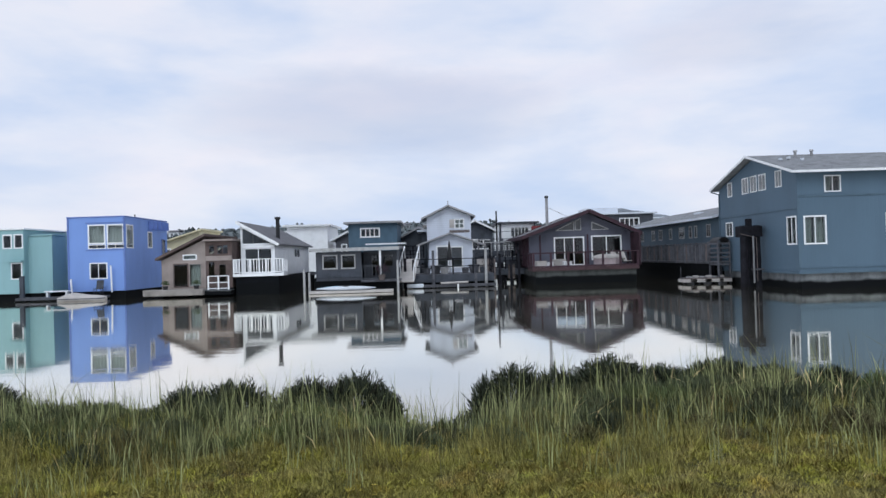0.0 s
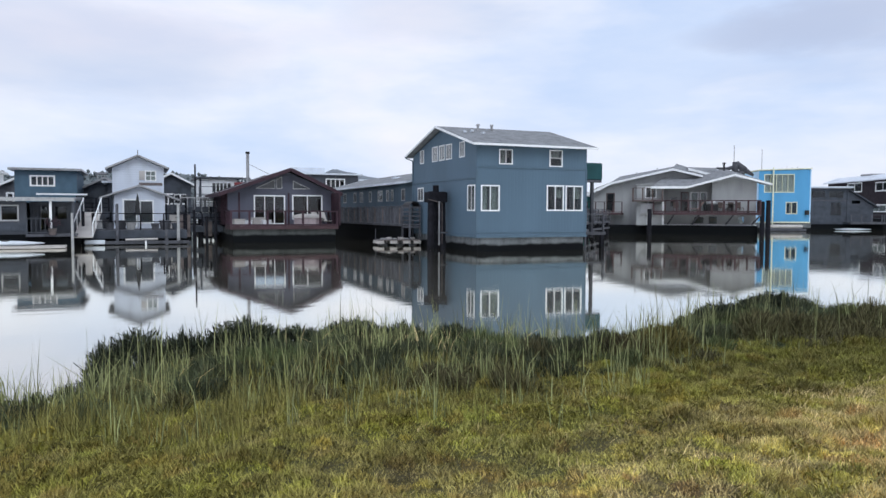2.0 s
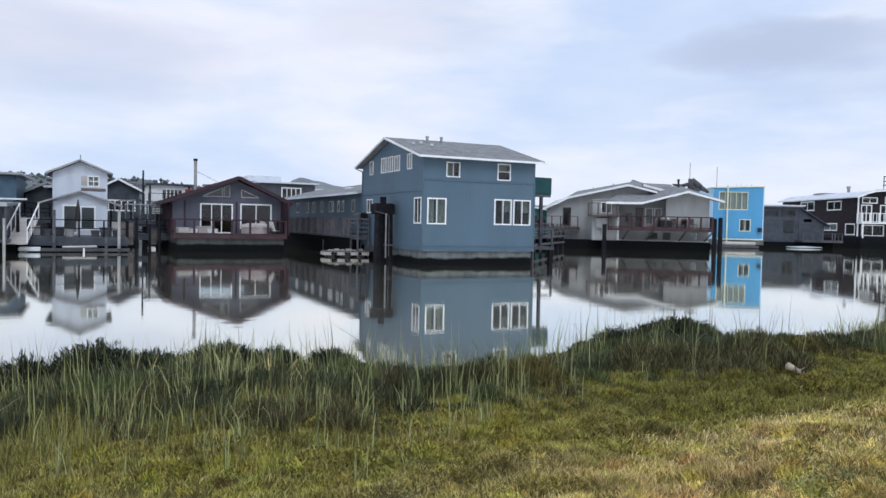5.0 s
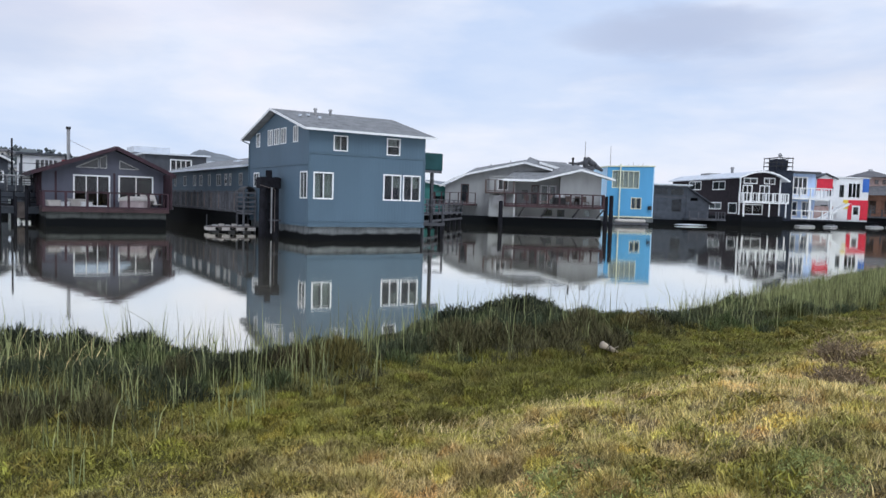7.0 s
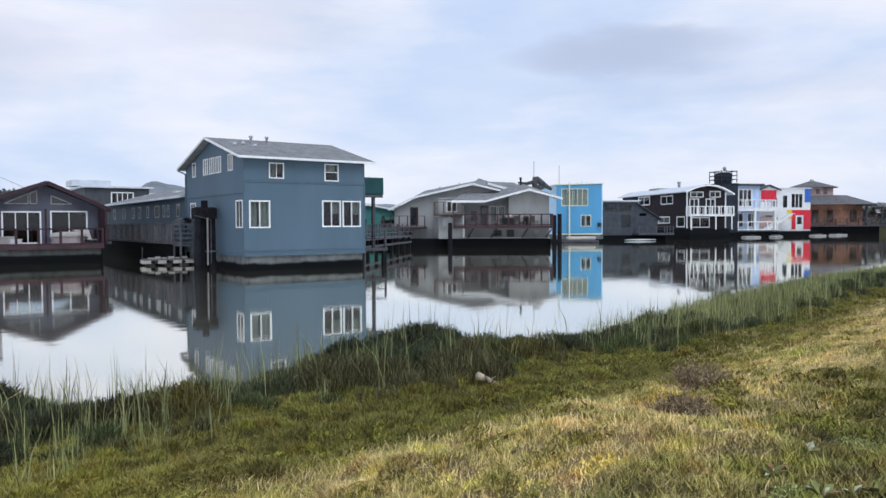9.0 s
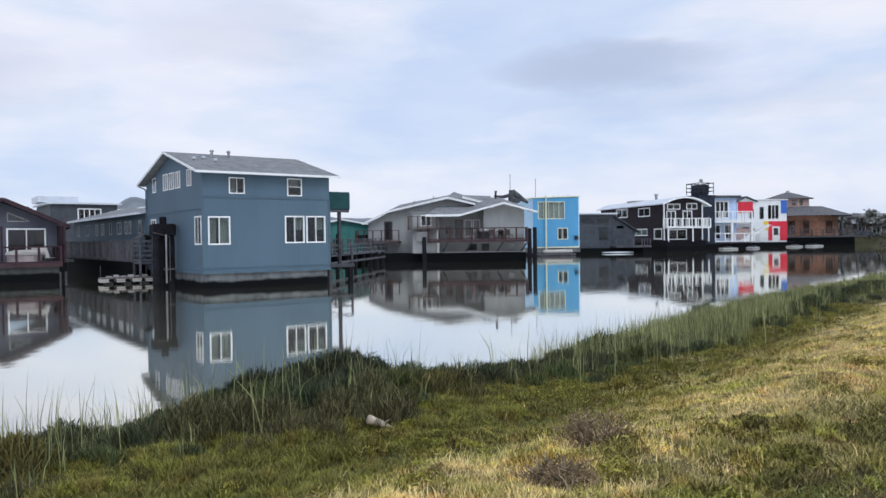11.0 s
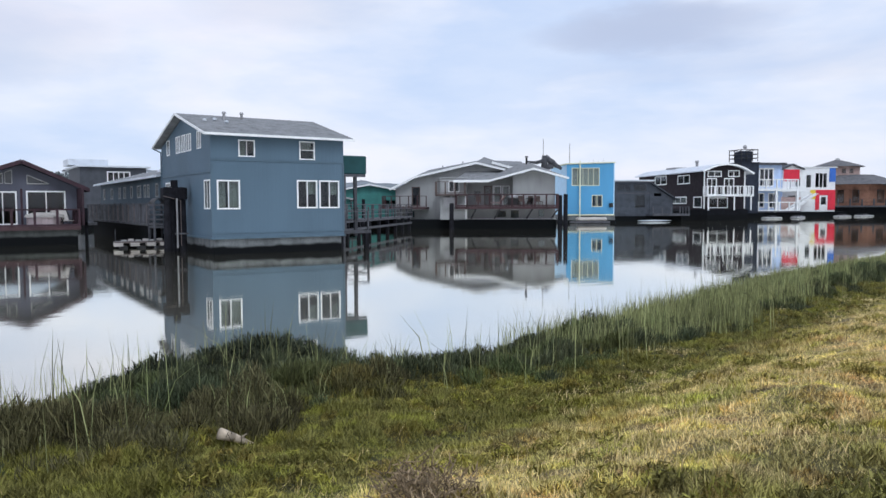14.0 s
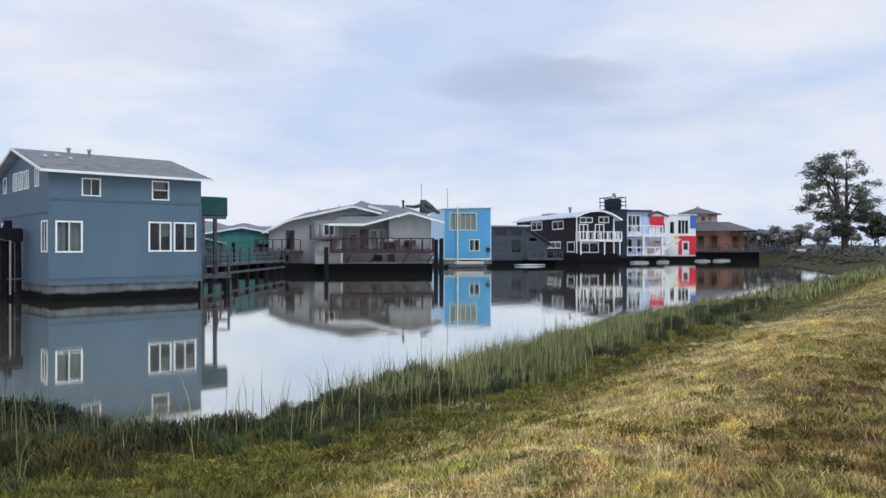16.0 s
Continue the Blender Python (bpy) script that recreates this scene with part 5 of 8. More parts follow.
def white_gable():
    t = thing("white_gable_houseboat", "white clapboard floating house with a small front gable", "houseboat", 0.0, 53.0)
    F, U = Frame(0, 0), Frame(0, 1.5)
    hull(t, 0, 4.9, -3.0, 7, 0.75, HULL_DK)
    glazed_wall(t, F, 0.85, 4.0, 0.75, [(0.85, 3.12), (2.42, 3.66), (4.0, 3.05)], [((1.38, 2.28, 1.0, 2.82), dict(cols=1, bar=0.09)), ((2.4, 3.28, 1.2, 2.74), dict(cols=1, bar=0.07))], WHITE_SIDING)
    wall(t, Frame(0.85, 0, "left"), 0.14, 1.5, 0.75, 3.1, [], WHITE_SIDING)
    wall(t, Frame(4.0, 0, "right"), 0.14, 1.5, 0.75, 3.0, [], WHITE_SIDING)
    gable_roof_y(t, -0.35, 1.6, 0.0, 2.42, 4.9, 2.86, 3.70, 2.78, 0.06, SHINGLE, METAL, 0.10)
    glazed_wall(t, U, 0.72, 4.0, 0.75, [(0.72, 4.95), (2.35, 5.72), (4.0, 5.02)], [((2.80, 3.50, 4.10, 4.80), dict(cols=2, rows=2, bar=0.06, curtain=[(0, 1, 0, 1, CURTAIN)]))], WHITE_SIDING)
    wall(t, Frame(0.72, 1.5, "left"), 0.14, 5, 0.75, 4.95, [], WHITE_SIDING)
    wall(t, Frame(4.0, 1.5, "right"), 0.14, 5, 0.75, 5.0, [], WHITE_SIDING)
    wall(t, Frame(0, 6.64, "back"), 0.72, 4.0, 0.75, 4.95, [], WHITE_SIDING)
    gable_roof_y(t, 1.1, 6.9, 0.35, 2.35, 4.3, 4.86, 5.78, 4.95, 0.07, SHINGLE, METAL, 0.12)
    box_part("shutter", U, 2.42, 2.78, 0.01, 0.05, 4.15, 4.78, CANVAS, t, "faded panel beside the window")
    box_part("patch_board", U, 2.4, 3.9, 0.008, 0.02, 3.78, 3.98, WOOD_TAN, t, "strip of bare cedar siding")
    pipe(t, 2.35, 2.2, 5.7, 6.2, 0.03, cap=True)
    d = thing("front_deck", "dark weathered deck with rails on a float", "deck", 0.0, 48.2)
    box_part("deck", BASE, -0.2, 5.1, 0, 4.7, 0.75, 0.87, WOOD, d)
    box_part("float", BASE, -0.2, 5.1, 0.1, 4.7, -0.4, 0.74, HULL_DK, d)
    box_part("skirt", BASE, -0.22, 5.12, -0.06, -0.02, 0.35, 0.85, SLATE, d)
    railing(d, [(-0.2, 0.05), (5.1, 0.05), (5.1, 4.5)], 0.87, 1.0, DARKWOOD, gap=1.3, rails=(1.0, 0.5), rail_size=(0.07, 0.05))
    railing(d, [(-0.2, 0.05), (-0.2, 4.5)], 0.87, 1.0, DARKWOOD, gap=1.3, rails=(1.0, 0.5), rail_size=(0.07, 0.05))
    u = thing("furled_umbrella", "furled black patio umbrella on a deck", "umbrella", 2.3, 51.6, 0, 0.87)
    bm = bmesh.new()
    rod(bm, (0, 0, 0), (0, 0, 2.3), 0.03, n=8)
    part("pole", bm, METAL, u)
    bm = bmesh.new()
    rod(bm, (0, 0, 0.9), (0, 0, 1.7), 0.17, 0.12, 10)
    rod(bm, (0, 0, 1.7), (0, 0, 2.25), 0.12, 0.03, 10)
    part("canopy", bm, NEARBLACK, u)
    f = thing("plank_float", "low floating planks with a pale log on top", "raft", 0.0, 47.3)
    box_part("plank", BASE, 0.2, 5.2, 0, 0.7, 0.05, 0.22, WOOD, f)
    bm = bmesh.new()
    rod(bm, (1.6, 0.2, 0.3), (3.4, 0.3, 0.33), 0.07, n=8)
    part("log", bm, CANVAS, f, "pale stripped log")
    box_part("boat_end", BASE, -0.6, 0.5, -0.1, 0.5, 0.06, 0.3, GALV, f, "pale upturned boat end", 0.05)
    bm = bmesh.new()
    rod(bm, (2.72, -0.1, -0.3), (2.72, -0.1, 0.25), 0.05, n=8)
    part("stub", bm, WHITE, f)
    for x, y, z, m in ((1.15, 47.9, 2.45, WOOD), (4.6, 47.9, 2.5, PLASTIC), (-0.7, 48.2, 2.0, DARKWOOD), (5.6, 49.0, 2.1, DARKWOOD), (6.4, 49.4, 1.7, DARKWOOD), (7.0, 50.0, 2.3, DARKWOOD), (-1.2, 47.6, 1.4, WOOD), (3.9, 47.4, 0.9, WOOD)):
        piling(x, y, z, 0.09, "slim weathered piling beside a dock", m)
    for i, (x, y, s, m) in enumerate(((0.7, 49.0, 0.3, WOOD), (1.9, 49.2, 0.34, PLASTIC), (3.3, 49.1, 0.28, WOOD), (3.9, 49.4, 0.4, WOOD), (4.5, 49.0, 0.3, SLATE), (1.3, 49.8, 0.4, WOOD))):
        p = thing("planter", "weathered planter tub on a deck", "planter", x, y, 10 * i, 0.87)
        bm = bmesh.new()
        rod(bm, (0, 0, 0), (0, 0, s * 1.4), s * 0.7, s * 0.9, 10)
        part("tub", bm, m, p)
        bm = bmesh.new()
        rod(bm, (0, 0, s * 1.3), (0, 0, s * 1.42), s * 0.97, s * 0.97, 10)
        part("rim", bm, m, p)


def grey_cottage():
    t = thing("grey_cottage_houseboat", "small dark grey flat-roofed floating cottage with a porch", "houseboat", -6.3, 45.5)
    F = Frame(0, 0)
    hull(t, 0.1, 5.2, -0.2, 7, 0.72, HULL_DK)
    glazed_wall(t, F, 0.18, 3.0, 0.72, 2.52, [((0.60, 1.50, 1.46, 2.32), dict(cols=1, bar=0.06, material=PLASTIC)), ((1.76, 2.62, 1.46, 2.32), dict(cols=1, bar=0.06, material=PLASTIC))], CHAR)
    wall(t, Frame(0.18, 0, "left"), 0.14, 7, 0.72, 2.52, [], CHAR)
    glazed_wall(t, Frame(0, 1.4), 3.0, 5.2, 0.72, 2.52, [((3.5, 4.0, 0.9, 2.3), dict(cols=1, material=CHAR)), ((4.2, 4.9, 1.5, 2.3), dict(cols=1, material=CHAR))], CHAR)
    wall(t, Frame(5.2, 1.4, "right"), 0.14, 5.6, 0.72, 2.52, [], CHAR)
    wall(t, Frame(0, 6.86, "back"), 0.18, 5.2, 0.72, 2.52, [], CHAR)
    box_part("siding_band", F, 0.18, 3.0, 0.003, 0.03, 0.9, 1.36, SLATE, t)
    flat_roof(t, -0.15, 5.4, -0.5, 7.2, 2.56, 0.16, SHINGLE, z_back=2.72)
    box_part("fascia", BASE, -0.15, 5.4, -0.56, -0.5, 2.54, 2.74, PLASTIC, t)
    post(t, 4.2, -0.35, 0.6, 2.55, 0.12, WHITE)
    post(t, 5.3, -0.35, 0.6, 2.55, 0.1, CHAR)
    box_part("porch_floor", BASE, 3.0, 5.4, -0.5, 1.4, 0.6, 0.74, WOOD, t)
    railing(t, [(3.05, -0.4), (4.15, -0.4)], 0.74, 0.85, CHAR, gap=1.1, rails=(1.0, 0.1), baluster=0.2, post=0.07)
    p = thing("potted_plant", "potted reddish plant on a porch", "plant", -2.0, 44.9, 0, 0.7)
    bm = bmesh.new()
    rod(bm, (0, 0, 0), (0, 0, 0.35), 0.16, 0.22, 10)
    part("pot", bm, WOOD_TAN, p)
    bm = bmesh.new()
    random.seed(3)
    for k in range(60):
        a, e = random.uniform(0, 6.28), random.uniform(0.2, 1.4)
        q = Vector((math.cos(a) * math.cos(e), math.sin(a) * math.cos(e), math.sin(e))) * random.uniform(0.25, 0.6) + Vector((0, 0, 0.35))
        beam(bm, q, q + Vector((0.05, 0.03, 0.08)), 0.07, 0.01)
    part("leaves", bm, MAROON, p, "dark red leaves")
    f = thing("kayak_float", "low float with pale kayaks lying on it", "raft", -6.3, 43.6)
    box_part("deck", BASE, 0.0, 5.0, 0, 1.2, 0.02, 0.16, CANVAS, f)
    for y, m, s in ((0.35, GALV, 3.6), (0.85, SKYPALE, 3.0)):
        k = thing("kayak", "pale plastic kayak lying on a float", "kayak", -6.2, 43.6 + y, 0, 0.16)
        bm = bmesh.new()
        rings = []
        for i in range(9):
            u = i / 8
            r = 0.28 * math.sin(math.pi * min(max(u, 0.03), 0.97)) ** 0.7
            rings.append([bm.verts.new((0.3 + u * s, math.cos(a) * r, 0.14 + math.sin(a) * r * 0.5)) for a in [2 * math.pi * j / 8 for j in range(8)]])
        for a, b in zip(rings, rings[1:]):
            for j in range(8):
                bm.faces.new([a[j], a[(j + 1) % 8], b[(j + 1) % 8], b[j]])
        bm.faces.new(rings[0])
        bm.faces.new(rings[-1][::-1])
        part("shell", bm, m, k, smooth=True)
        bm = bmesh.new()
        rod(bm, (0.3 + s * 0.5, 0, 0.22), (0.3 + s * 0.5, 0, 0.3), 0.2, 0.2, 12)
        part("cockpit", bm, NEARBLACK, k)
    for x, y, z in ((-6.6, 44.0, 1.5), (-6.35, 44.3, 1.3), (-1.0, 44.5, 1.9)):
        piling(x, y, z, 0.07, "slim pale piling beside a float", PLASTIC)
    g = thing("gangway", "grey gangplank with rails leaning on a dock", "gangway", -0.6, 48.0)
    bm = bmesh.new()
    beam(bm, (0, -1.5, 0.5), (0.3, 2.5, 1.9), 1.0, 0.08)
    part("ramp", bm, CANVAS, g)
    for s in (-0.5, 0.5):
        bm = bmesh.new()
        beam(bm, (s, -1.5, 1.3), (s + 0.3, 2.5, 2.8), 0.06)
        part("handrail", bm, WHITE, g)
        for k in range(4):
            u = k / 3
            post(g, s + 0.3 * u, -1.5 + 4 * u, 0.5 + 1.4 * u, 1.3 + 1.5 * u, 0.05, WHITE)


def white_shed_roof():
    t = thing("white_shed_roof_houseboat", "white floating house with slanted roof and railed deck", "houseboat", -11.4, 47.0)
    F, R = Frame(0, 0), Frame(2.42, 0, "right")
    hull(t, 0.2, 2.9, -1.2, 12.3, 1.14, HULL_DK)
    glazed_wall(t, F, 0.25, 2.42, 1.14, 3.12, [((0.48, 2.26, 1.34, 2.92), dict(cols=2, bar=0.06))], WHITE)
    bm = bmesh.new()
    for p, q, w in (((0.31, -0.0, 3.12), (0.31, 0.0, 4.40), 0.12), ((0.37, 0.0, 3.18), (2.36, 0.0, 3.18), 0.1), ((0.31, 0.0, 4.33), (2.42, 0.0, 3.17), 0.12)):
        beam(bm, (p[0], 0.05, p[2]), (q[0], 0.05, q[2]), 0.12, w)
    slanted = part("slanted_window", bm, WHITE, t, "white framed slanted window")
    for a, b in ((0.40, 1.02), (1.06, 1.66), (1.70, 2.24)):
        za, zb = 4.27 - (a - 0.31) * 0.55, 4.27 - (b - 0.31) * 0.55
        bm = bmesh.new()
        hexa(bm, [(a, 0.04, 3.22), (b, 0.04, 3.22), (b, 0.055, 3.22), (a, 0.055, 3.22), (a, 0.04, za), (b, 0.04, zb), (b, 0.055, zb), (a, 0.055, za)])
        part("pane", bm, GLASS, slanted).visible_shadow = False
    glazed_wall(t, R, 0.14, 12.3, 1.14, 3.2, [((6.4, 8.5, 2.3, 2.95), dict(cols=2))], WHITE)
    wall(t, Frame(0.25, 0, "left"), 0.14, 12.3, 1.14, 4.45, [], WHITE)
    wall(t, Frame(0, 12.44, "back"), 0.25, 2.42, 1.14, 3.2, [], WHITE)
    bm = bmesh.new()
    slab(bm, (0.05, -0.35, 4.60), (2.75, -0.35, 3.08), (2.75, 12.6, 3.08), (0.05, 12.6, 4.60), 0.10)
    part("roof", bm, SHINGLE_DK, t)
    bm = bmesh.new()
    beam(bm, (0.05, -0.38, 4.62), (2.75, -0.38, 3.10), 0.05, 0.18)
    part("bargeboard", bm, WHITE, t)
    box_part("deck", BASE, 0.1, 3.25, -1.45, 0.0, 1.15, 1.32, WHITE, t)
    box_part("awning_band", F, 0.3, 2.4, 0.003, 0.12, 2.94, 3.10, WHITE, t)
    railing(t, [(0.15, -0.1), (0.15, -1.4), (3.2, -1.4), (3.2, -0.1)], 1.32, 0.9, WHITE, gap=1.05, post=0.09, rails=(1.0, 0.1), baluster=0.17, bal_size=0.045)
    bm = bmesh.new()
    rod(bm, (1.9, 3.5, 3.4), (1.9, 3.5, 4.95), 0.13, 0.13, 10)
    rod(bm, (1.9, 3.5, 4.95), (1.9, 3.5, 5.1), 0.2, 0.2, 10)
    part("chimney_pipe", bm, NEARBLACK, t, "black stove pipe")


def tan_cottage():
    t = thing("tan_cottage_houseboat", "tan and brown shingled floating cottage with slanted roof", "houseboat", -15.8, 45.8)
    F = Frame(0, 0)
    hull(t, 0, 4.4, 0.1, 7, 0.5, HULL_DK)
    box_part("deck", BASE, -0.75, 2.9, -1.2, 0.1, 0.12, 0.5, CONC, t, "pale concrete float deck", 0.04)
    glazed_wall(t, F, 0, 2.75, 0.5, [(0, 2.28), (2.75, 3.58)], [((0.75, 1.65, 0.62, 2.06), dict(cols=1, material=BROWN)), ((1.72, 2.5, 0.62, 2.06), dict(cols=1, material=TAN, curtain=[(0, 1, 0, 1, CURTAIN)])),
                 ((1.35, 2.2, 2.3, 2.62), dict(cols=1, material=WHITE, curtain=[(0, 1, 0, 1, CURTAIN)]))], TAN)
    glazed_wall(t, F, 2.75, 4.4, 0.5, 3.4, [((2.95, 3.35, 2.58, 3.2), dict(cols=1, material=BROWN)), ((3.45, 4.2, 2.58, 3.2), dict(cols=2, material=BROWN)),
                 ((2.9, 3.35, 1.2, 2.15), dict(cols=1, material=BROWN)), ((3.55, 4.05, 0.8, 2.0), dict(cols=1, material=BROWN))], BROWN)
    box_part("tan_panel", F, 2.76, 4.4, 0.004, 0.03, 2.2, 2.5, TAN, t)
    wall(t, Frame(4.4, 0, "right"), 0.14, 7, 0.5, 3.4, [], BROWN)
    wall(t, Frame(0, 0, "left"), 0.14, 7, 0.5, 2.3, [], TAN)
    wall(t, Frame(0, 6.9, "back"), 0.14, 4.2, 0.5, [(0.14, 2.3), (2.75, 3.5), (4.2, 3.4)], [], BROWN)
    bm = bmesh.new()
    slab(bm, (-0.25, -0.4, 2.30), (2.82, -0.4, 3.76), (2.82, 7.2, 3.76), (-0.25, 7.2, 2.30), 0.14)
    part("roof", bm, BROWN, t)
    flat_roof(t, 2.7, 4.55, -0.3, 7.2, 3.42, 0.12, TAN)
    railing(t, [(3.1, -0.7), (4.35, -0.7)], 0.45, 0.8, WHITE, gap=0.62, post=0.08, rails=(1.0, 0.5, 0.05))
    box_part("porch_float", BASE, 2.9, 4.5, -0.85, 0.1, 0.1, 0.4, HULL, t)
    for x in (-15.3, -13.4):
        p = thing("deck_plant", "small dark potted shrub on a float deck", "plant", x, 45.0, 0, 0.5)
        bm = bmesh.new()
        rod(bm, (0, 0, 0), (0, 0, 0.22), 0.13, 0.17, 10)
        part("pot", bm, NEARBLACK, p)
        bm = bmesh.new()
        random.seed(7)
        for k in range(90):
            a, e = random.uniform(0, 6.28), random.uniform(0, 1.5)
            q = Vector((math.cos(a) * math.cos(e), math.sin(a) * math.cos(e), math.sin(e) * 0.8)) * random.uniform(0.1, 0.3) + Vector((0, 0, 0.28))
            beam(bm, q, q + Vector((random.uniform(-.06, .06), random.uniform(-.06, .06), 0.05)), 0.05, 0.008)
        part("leaves", bm, LEAF, p)


def lilac_cube():
    t = thing("lilac_houseboat", "lilac-blue boxy two-storey floating house with corner windows", "houseboat", -22.1, 46.8)
    F, R = Frame(0, 0), Frame(3.65, 0, "right")
    hull(t, 0.1, 3.6, 0.05, 7.2, 0.5, HULL_DK)
    glazed_wall(t, F, 0, 3.65, 0.48, 5.2, [((1.32, 2.40, 3.5, 4.72), dict(cols=1, bar=0.07, curtain=[(0, 1, 0, 1, CURTAIN)])), ((2.52, 3.56, 3.5, 4.72), dict(cols=1, bar=0.07, curtain=[(0, 1, 0, 1, CURTAIN)])),
                 ((1.32, 2.40, 3.2, 3.44), dict(cols=2, bar=0.03)), ((2.52, 3.56, 3.2, 3.44), dict(cols=2, bar=0.03)),
                 ((1.38, 2.48, 1.28, 2.28), dict(cols=2))], LILAC)
    glazed_wall(t, R, 0.14, 7.2, 0.48, 5.2, [((0.2, 1.25, 3.2, 4.7), dict(cols=1, curtain=[(0, 1, 0.2, 1, CURTAIN)])), ((3.7, 4.45, 3.25, 4.35), dict(cols=1)), ((6.2, 6.9, 2.7, 3.9), dict(cols=1, material=LILAC_TRIM))], LILAC)
    wall(t, Frame(0, 0, "left"), 0.14, 7.2, 0.48, 5.2, [], LILAC)
    wall(t, Frame(0, 7.34, "back"), 0, 3.65, 0.48, 5.2, [], LILAC)
    flat_roof(t, -0.04, 3.69, -0.04, 7.36, 5.18, 0.08, LILAC_TRIM)
    for s in (0.04, 3.6):
        box_part("corner_board", F, s - 0.06, s + 0.06, 0.003, 0.03, 0.5, 5.17, LILAC_TRIM, t)
    box_part("window_surround", F, 1.15, 3.64, 0.003, 0.025, 3.06, 3.13, LILAC_TRIM, t)
    box_part("window_surround", F, 1.15, 3.64, 0.003, 0.025, 4.80, 4.87, LILAC_TRIM, t)
    for s in (3.9, 4.6, 5.3, 6.0, 6.7):
        box_part("roof_bracket", R, s, s + 0.1, 0.003, 0.35, 4.5, 5.1, LILAC_TRIM, t, "dark lilac bracket")
    bm = bmesh.new()
    rod(bm, (2.9, 3.4, 5.2), (2.95, 3.4, 5.55), 0.06, 0.03, 8)
    part("roof_ornament", bm, NEARBLACK, t)
    for s in (0.35, 2.88):
        bm = bmesh.new()
        rod(bm, (s, -0.3, 0.4), (s - 0.05, -0.3, 1.3 if s < 1 else 2.1), 0.055, n=8)
        part("white_post", bm, WHITE, t, "white upright pole")
    f = thing("side_float", "low timber float with boats and a bench", "dock", -24.0, 45.2)
    box_part("deck", BASE, -0.6, 4.6, 0, 1.4, 0.08, 0.24, WOOD, f)
    box_part("bench_seat", BASE, 0.9, 2.4, 0.5, 0.9, 0.55, 0.62, WHITE, f, "white bench board")
    for s in (1.0, 2.2):
        box_part("bench_leg", BASE, s, s + 0.12, 0.55, 0.85, 0.24, 0.55, WHITE, f)
    box_part("mast_stub", BASE, -0.5, -0.25, 0.3, 0.5, 0.2, 1.6, SLATE, f)
    c = thing("folding_chair", "dark folding chair on a float", "chair", -19.9, 46.1, 0, 0.24)
    box_part("seat", BASE, -0.22, 0.22, -0.2, 0.2, 0.40, 0.44, SLATE, c)
    bm = bmesh.new()
    beam(bm, (0, 0.2, 0.42), (0, 0.34, 0.95), 0.44, 0.03)
    part("backrest", bm, SLATE, c)
    for sx in (-0.2, 0.2):
        for sy in (-0.18, 0.18):
            post(c, sx, sy, 0, 0.42, 0.03, SLATE, "leg")
    b = thing("covered_dinghy", "small dinghy under a pale tarpaulin by a float", "boat", -20.2, 44.6, 6)
    bm = bmesh.new()
    rings = []
    for i in range(11):
        u = i / 10
        r = 0.55 * math.sin(math.pi * min(max(u, 0.04), 0.96)) ** 0.55
        rings.append([bm.verts.new((-1.4 + u * 2.8, math.cos(a) * r, 0.12 + (0.40 + 0.10 * math.sin(7 * u)) * max(0, math.sin(a)) * r * 1.6 - 0.2 * max(0, -math.sin(a)))) for a in [2 * math.pi * j / 12 for j in range(12)]])
    for p, q in zip(rings, rings[1:]):
        for j in range(12):
            bm.faces.new([p[j], p[(j + 1) % 12], q[(j + 1) % 12], q[j]])
    bm.faces.new(rings[0])
    bm.faces.new(rings[-1][::-1])
    part("tarp", bm, CANVAS, b, "pale tarp pulled over the boat", smooth=True)
    bm = bmesh.new()
    for i in range(10):
        u0, u1 = i / 10, (i + 1) / 10
        r0, r1 = [0.56 * math.sin(math.pi * min(max(u, 0.04), 0.96)) ** 0.55 for u in (u0, u1)]
        beam(bm, (-1.4 + u0 * 2.8, -r0, 0.14), (-1.4 + u1 * 2.8, -r1, 0.14), 0.05)
    part("gunwale", bm, WOOD, b)


